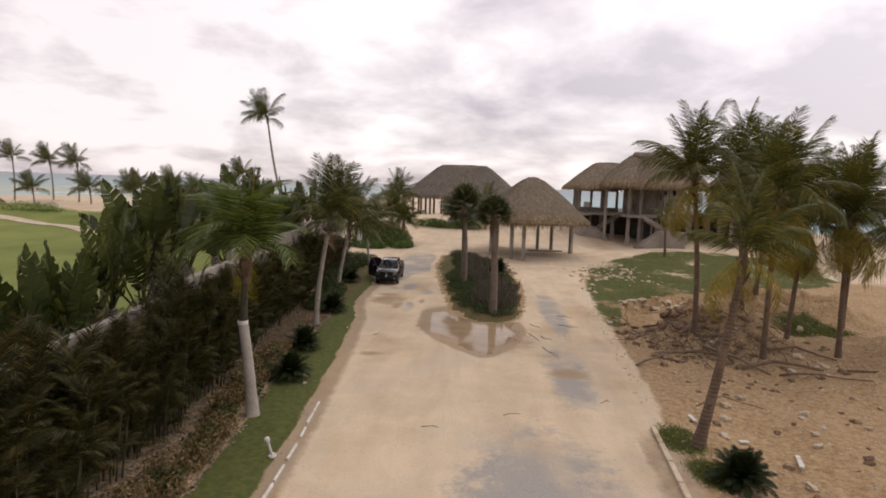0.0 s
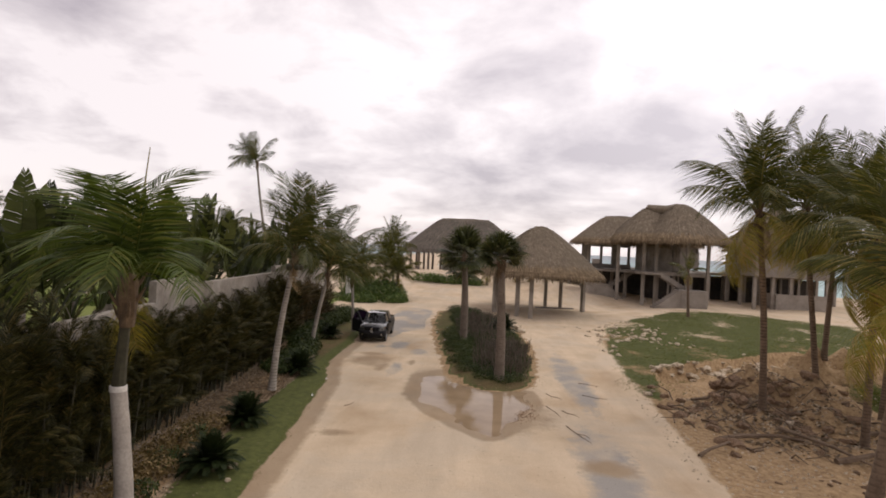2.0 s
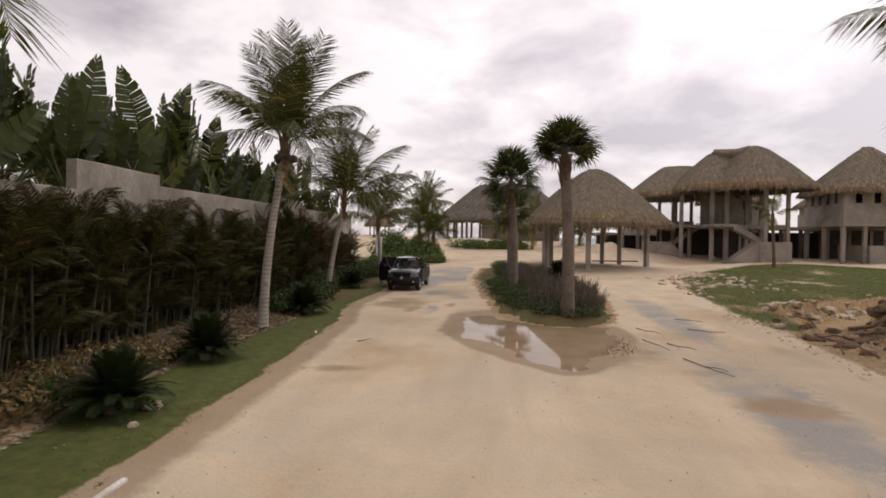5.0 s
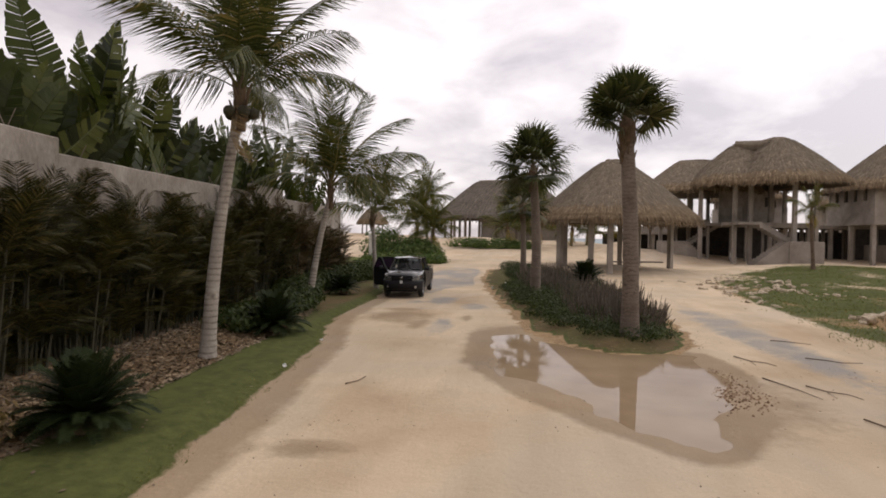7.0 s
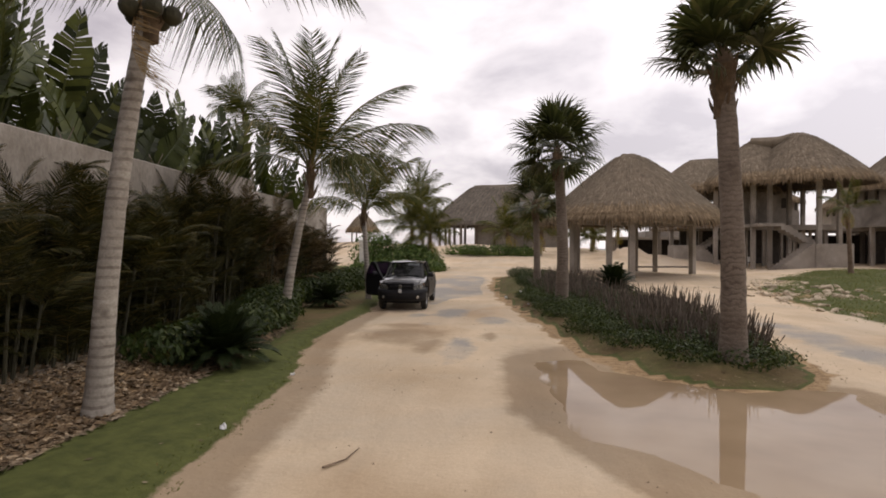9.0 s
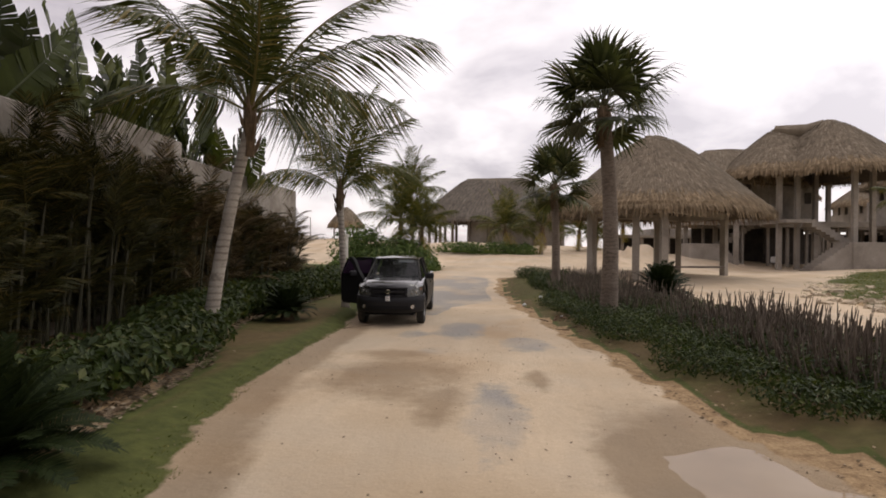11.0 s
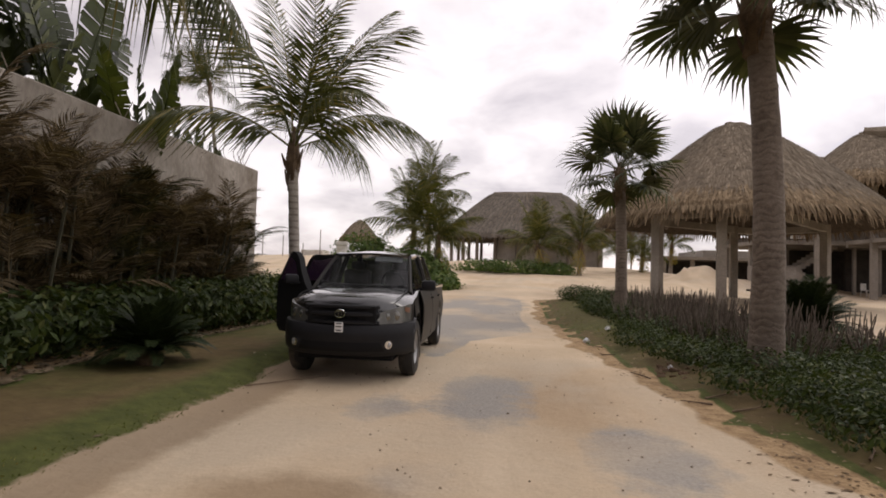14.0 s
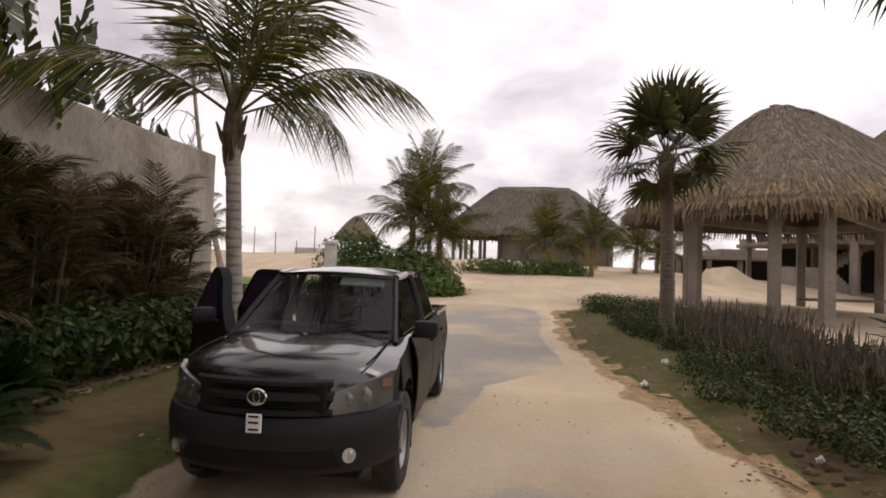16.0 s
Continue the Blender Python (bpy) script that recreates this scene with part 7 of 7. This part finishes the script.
# roots, logs and branches on the dug-up ground
rng_l = random.Random(17)
LOGS = [((8.4, 24.6), (9.2, 25.2), (10.0, 26.0), 0.06), ((9.6, 26.2), (11.0, 26.6), (12.2, 26.4), 0.09), ((11.9, 27.3), (12.6, 25.6), (13.4, 24.6), 0.07), ((12.3, 25.0), (13.8, 25.3), (15.4, 24.8), 0.10), ((13.6, 24.4), (14.6, 23.8), (16.2, 23.3), 0.05),
        ((10.2, 30.2), (11.4, 30.4), (12.6, 29.5), 0.06), ((14.4, 27.0), (15.8, 27.5), (17.0, 26.6), 0.07), ((11.4, 28.6), (12.2, 29.0), (13.6, 28.4), 0.05), ((16.5, 25.2), (18.0, 24.8), (19.2, 25.6), 0.05), ((9.2, 20.7), (10.2, 21.2), (11.4, 20.9), 0.03)]
for a, b, c, r in LOGS:
    stick("log", "dark dead branch lying on dug-up soil", [(a[0], a[1]), ((a[0] + b[0]) / 2, (a[1] + b[1]) / 2, 0.12), (b[0], b[1], 0.16), ((b[0] + c[0]) / 2, (b[1] + c[1]) / 2, 0.1), (c[0], c[1])], r, "dead branches", None, r * 0.6)
for i in range(90):
    x, y = rng_l.gauss(12.2, 2.1), rng_l.gauss(28.4, 1.9)
    if x < along(ROAD_RIGHT, y) + 0.7:
        continue
    a = rng_l.uniform(0, 6.28)
    l = rng_l.uniform(0.4, 1.3)
    stick("root", "tangled brown root sticking out of the earth heap", [(x, y), (x + 0.4 * l * math.cos(a), y + 0.4 * l * math.sin(a), 0.22 * rng_l.random()), (x + l * math.cos(a + 0.4), y + l * math.sin(a + 0.4), 0.35 * rng_l.random())], rng_l.uniform(0.015, 0.035), "roots in the earth heap")
for x, y, a, l in ((10.6, 17.5, 68, 0.9), (8.75, 19.8, 88, 0.6), (9.7, 18.6, 20, 0.3)):
    tagged(part("plank", box(-l / 2, -0.06, 0, l / 2, 0.06, 0.05, 0.008, pose(x, y, ground_z(x, y) + 0.02, 0, 6, a)), M_WHITE), "weathered white board lying on dirt", "plank", "boards on the dirt")
for i in range(80):
    x, y = rng_r.uniform(8.0, 20), rng_r.uniform(11, 32)
    if x < along(ROAD_RIGHT, y) + 0.8:
        continue
    rock(x, y, rng_r.uniform(0.06, 0.2) * (1 + 0.8 * (rng_r.random() > 0.9)), "rough limestone chunk on the dug-up ground", "rubble on the dirt")
for i in range(150):
    x, y = rng_r.gauss(12.2, 2.0), rng_r.gauss(29.6, 1.7)
    if x < along(ROAD_RIGHT, y) + 0.8:
        continue
    rock(x, y, rng_r.uniform(0.08, 0.3), "lump of brown earth in the dug-up heap", "earth lumps", CLODS, "earth_lump", 0.0)
for i in range(60):
    x, y = rng_r.uniform(8.2, 16), rng_r.uniform(11, 25)
    if x < along(ROAD_RIGHT, y) + 0.9:
        continue
    rock(x, y, rng_r.uniform(0.05, 0.15), "lump of brown earth on the bare dirt", "earth lumps", CLODS, "earth_lump", 0.0)
# low dry-stone footing beside the weeds
for i in range(60):
    f = i / 59
    x, y = 10.6 + 8.5 * f + rng_r.gauss(0, 0.18), 36.4 + 6.4 * f + rng_r.gauss(0, 0.18)
    rock(x, y, rng_r.choice((0.1, 0.14, 0.18, 0.24, 0.3)), "block of a low broken stone footing", "stone footing", ROCKS, "footing_stone", 0.1)
# pale rubble by the fork
for i in range(110):
    x, y = rng_r.gauss(12.4, 1.7), rng_r.gauss(48.2, 2.0)
    rock(x, y, rng_r.uniform(0.06, 0.2) * (1 + 0.7 * (rng_r.random() > 0.9)), "pale limestone rubble spilled beside the sandy track", "pale rubble", dz=0.0)
for i in range(14):
    rock(rng_r.uniform(9.2, 10.4), rng_r.uniform(40, 46), rng_r.uniform(0.08, 0.2), "pale limestone rubble spilled beside the sandy track", "pale rubble", dz=0.0)
for x, y, s in ((4.6, 47.0, 0.5), (4.9, 46.3, 0.32), (4.3, 46.2, 0.25)):
    rock(x, y, s, "pale craggy limestone boulder beside the planted island", "island rocks")

for i in range(16):
    rock(0.15 + rng_r.gauss(0, 0.13), 40.8 + rng_r.gauss(0, 0.2), rng_r.uniform(0.03, 0.08), "dark brown soil clod heaped at the island edge", "soil clods", CLODS, "soil_clod", 0.0)
for i, (x, y, a, l) in enumerate(((0.25, 39.5, 20, 0.4), (0.55, 39.3, 70, 0.35), (-0.35, 40.6, 115, 0.4), (-0.1, 39.2, 160, 0.3), (-0.45, 42.4, 30, 0.28), (0.3, 38.9, 10, 0.35), (-0.5, 43.4, 140, 0.25), (0.6, 37.6, 60, 0.3), (0.7, 36.4, 100, 0.35))):
    c, q = math.cos(math.radians(a)) * l, math.sin(math.radians(a)) * l
    stick("twig", "pale dry twig lying on brown soil at the island edge", [(x - c / 2, y - q / 2), (x + 0.03, y), (x + c / 2, y + q / 2)], 0.011, "twigs at the island edge")


def pebbles(name, label, where, count, size, mats, seed, box_):
    """Loose grit and chips, too many to count."""
    rng = random.Random(seed)
    verts, faces = [], []
    tries = 0
    n = 0
    while n < count and tries < count * 50:
        tries += 1
        x, y = rng.uniform(box_[0], box_[2]), rng.uniform(box_[1], box_[3])
        if where(x, y) < rng.random():
            continue
        n += 1
        s = size * rng.uniform(0.4, 1.7)
        z = ground_z(x, y)
        b = len(verts)
        a = rng.uniform(0, 6.28)
        for k in range(4):
            verts.append((x + s * math.cos(a + k * 1.57) * rng.uniform(0.7, 1.2), y + s * math.sin(a + k * 1.57) * rng.uniform(0.7, 1.2), z - 0.004))
        verts.append((x + rng.uniform(-0.3, 0.3) * s, y, z + s * rng.uniform(0.5, 0.9)))
        faces += [(b + k, b + (k + 1) % 4, b + 4) for k in range(4)]
    return tagged(new(name, mesh_from(name, verts, faces, mats)), label, "gravel", kind="stuff")


def on_track(x, y):
    if not along(GRASS_EDGE, y) < x < along(ROAD_RIGHT, y) or inside(ISLAND, x, y) > 0:
        return 0.0
    return 0.1 + 0.9 * smoothstep(0.05, 0.35, noise.noise((x * 0.7, y * 0.5, 9)))


pebbles("track_grit", "small chips and grit scattered on the sandy track", on_track, 1500, 0.011, M_LITTER, 71, (-6, 12, 9, 50))
pebbles("dirt_stones", "small pale stones scattered over brown dirt", lambda x, y: 1.0 if x > along(ROAD_RIGHT, y) + 0.2 and inside(GREEN, x, y) < 0 else 0.0, 9000, 0.034, M_STONE, 72, (6, 8, 26, 36))
M_GRIT = grainy("grey_grit", (0.15, 0.12, 0.09), (0.30, 0.25, 0.20), 3.0, 0.95)
GRAVEL = [(-4.6, 8), (-5.05, 15.3), (-5.5, 19.5), (-5.87, 24), (-6.5, 28.9), (-6.8, 34)]
pebbles("bed_gravel", "grey gravel strip between hedge and bed", lambda x, y: 1.0 if abs(x - along(GRAVEL, y)) < 0.42 else 0.0, 9000, 0.022, M_GRIT, 73, (-8, 8, -3, 34))


def island_rim(x, y):
    d = inside(ISLAND, x, y)
    return smoothstep(-0.7, 0.0, d) * (1 - smoothstep(0.5, 1.0, d)) * smoothstep(-0.25, 0.25, noise.noise((x * 1.4, y * 1.4, 6.0)) + 0.05)


pebbles("puddle_gravel", "gravel bar at the edge of the puddle", lambda x, y: max(0.0, 1 - ((x - 3.5) / 0.9) ** 2 - ((y - 28.0) / 1.6) ** 2), 900, 0.022, M_EARTH, 75, (2.2, 25.5, 5, 31))
scatter_leaves("island_litter", "dry leaves and soil crumbs round the planted island", "leaf litter", island_rim, 5200, 0.022, M_LEAVES, 33, 0.006, 0.85, (-2, 29, 6, 56))
scatter_leaves("track_debris", "dark leaf crumbs pressed into the sandy track", "leaf litter", lambda x, y: 0.9 * math.exp(-((x + 3.0) / 0.7) ** 2 - ((y - 34.4) / 1.0) ** 2) + 0.6 * math.exp(-((x + 1.4) / 0.5) ** 2 - ((y - 33.4) / 1.6) ** 2) + 0.25 * math.exp(-((x - 0.2) / 0.6) ** 2 - ((y - 35.5) / 3.0) ** 2), 120, 0.017, M_DRYWOOD, 37, 0.006, 0.85, (-4.2, 30, 1.5, 41))
scatter_leaves("lawn_litter", "dry straw and leaves lying on the lawn", "leaf litter", lambda x, y: lawn_zone(x, y), 120, 0.03, M_LITTER, 34, 0.014, 0.92, (-8, 12, -2, 47))
scatter_leaves("verge_litter", "dry brown palm debris over the dug-up ground", "leaf litter", lambda x, y: max(0.0, 1 - ((x - 12.5) / 3.5) ** 2 - ((y - 28.5) / 3.5) ** 2), 2600, 0.07, M_LITTER, 35, 0.03, 0.4, (8, 24, 17, 34))
for i, (x, y, s) in enumerate(((-0.6, 44.0, 0.09), (0.05, 43.2, 0.05), (0.12, 41.0, 0.05), (-3.7, 27.9, 0.05), (-3.9, 30.4, 0.04), (0.0, 45.3, 0.07))):
    bm = bmesh.new()
    bmesh.ops.create_grid(bm, x_segments=4, y_segments=4, size=s * 0.65)
    for v in bm.verts:
        v.co.z = 1.3 * s * noise.noise(v.co * (2.0 / s) + Vector((i, 0, 0))) + 0.3 * s
    for v in bm.verts:
        v.co = pose(x, y, ground_z(x, y) + 0.02, 0, 0, 40 * i) @ v.co
    bmesh.ops.solidify(bm, geom=bm.faces[:], thickness=0.004)
    tagged(part("paper_scrap", bm, M_PLATE), "crumpled white litter scrap on the ground", "litter", "litter scraps")

# red flowers in the hedge by the palm
fl = leaf_cloud("petals", [((0, 0, 0.42), (0.14, 0.14, 0.10)), ((0.12, -0.1, 0.30), (0.08, 0.08, 0.07))], 90, 0.03, plain("red_petal", (0.45, 0.03, 0.02), 0.5), 5)
ixora = thing("flowering_ixora", "small red flower heads in the leafy hedge", "flower", pose(-6.55, 35.55, ground_z(-6.55, 35.55)))
tagged(part("petals", fl, None, ixora), kind="stuff")
part("stalk", tube([(0.05, 0, -0.02), (0.02, 0, 0.25), (0, 0, 0.42)], [0.008, 0.007, 0.005], 5), M_DRYWOOD, ixora)

# beach end: gate post, small palapa, fence posts
gp = thing("gate_post", "whitewashed square gate post on the sand bank", "post", pose(-9.7, 57.4, ground_z(-9.7, 57.4)))
part("shaft", box(-0.2, -0.2, -0.2, 0.2, 0.2, 1.75, 0.02), M_WHITE, gp)
part("cap", box(-0.25, -0.25, 1.754, 0.25, 0.25, 1.9, 0.02), M_WHITE, gp)
palapa = thing("small_palapa", "small round palm-thatch sunshade on posts near the beach", "sunshade", pose(-16.8, 85, 0))
for dx, dy in ((-1.0, -1.0), (1.0, -1.0), (-1.0, 1.0), (1.0, 1.0)):
    part("post", tube([(dx, dy, 1.5), (dx, dy, 4.1)], [0.09, 0.08], 7), M_POST, palapa)
thatch_roof(palapa, pose(0, 0, 0), 1.9, 1.9, 3.95, 5.75, 0.1, 2.0, 12, 44, 0.35, 0.08, 0.9)
for i, (x, y, h) in enumerate(((-24, 84, 2.0), (-22, 84, 1.2), (-20.5, 84.5, 2.4), (-27, 86, 2.6))):
    tagged(part("fence_post", tube([(x, y, ground_z(x, y) - 0.2), (x, y, ground_z(x, y) + h)], [0.05, 0.04], 6), M_POST), "thin bare pole standing on the sand", "pole", "beach poles")
tagged(part("beach_cabin", box(-22.6, 85, 1.2, -20.4, 87, 2.9, 0.04), M_WHITE), "small white cabin far off on the beach", "cabin")
# pale garden path over the far lawn
pth = bmesh.new()
rows = []
for k in range(15):
    x = -30 - 3.2 * k
    y = 52 + 9 * math.sin(k * 0.18) + 0.9 * k
    rows.append([pth.verts.new((x, y - 0.9, ground_z(x, y - 0.9) + 0.05)), pth.verts.new((x, y + 0.9, ground_z(x, y + 0.9) + 0.05))])
for a, b in zip(rows, rows[1:]):
    pth.faces.new((a[0], b[0], b[1], a[1]))
tagged(part("garden_path", pth, M_STONE), "pale paved path across the green lawn", "path", kind="structure")
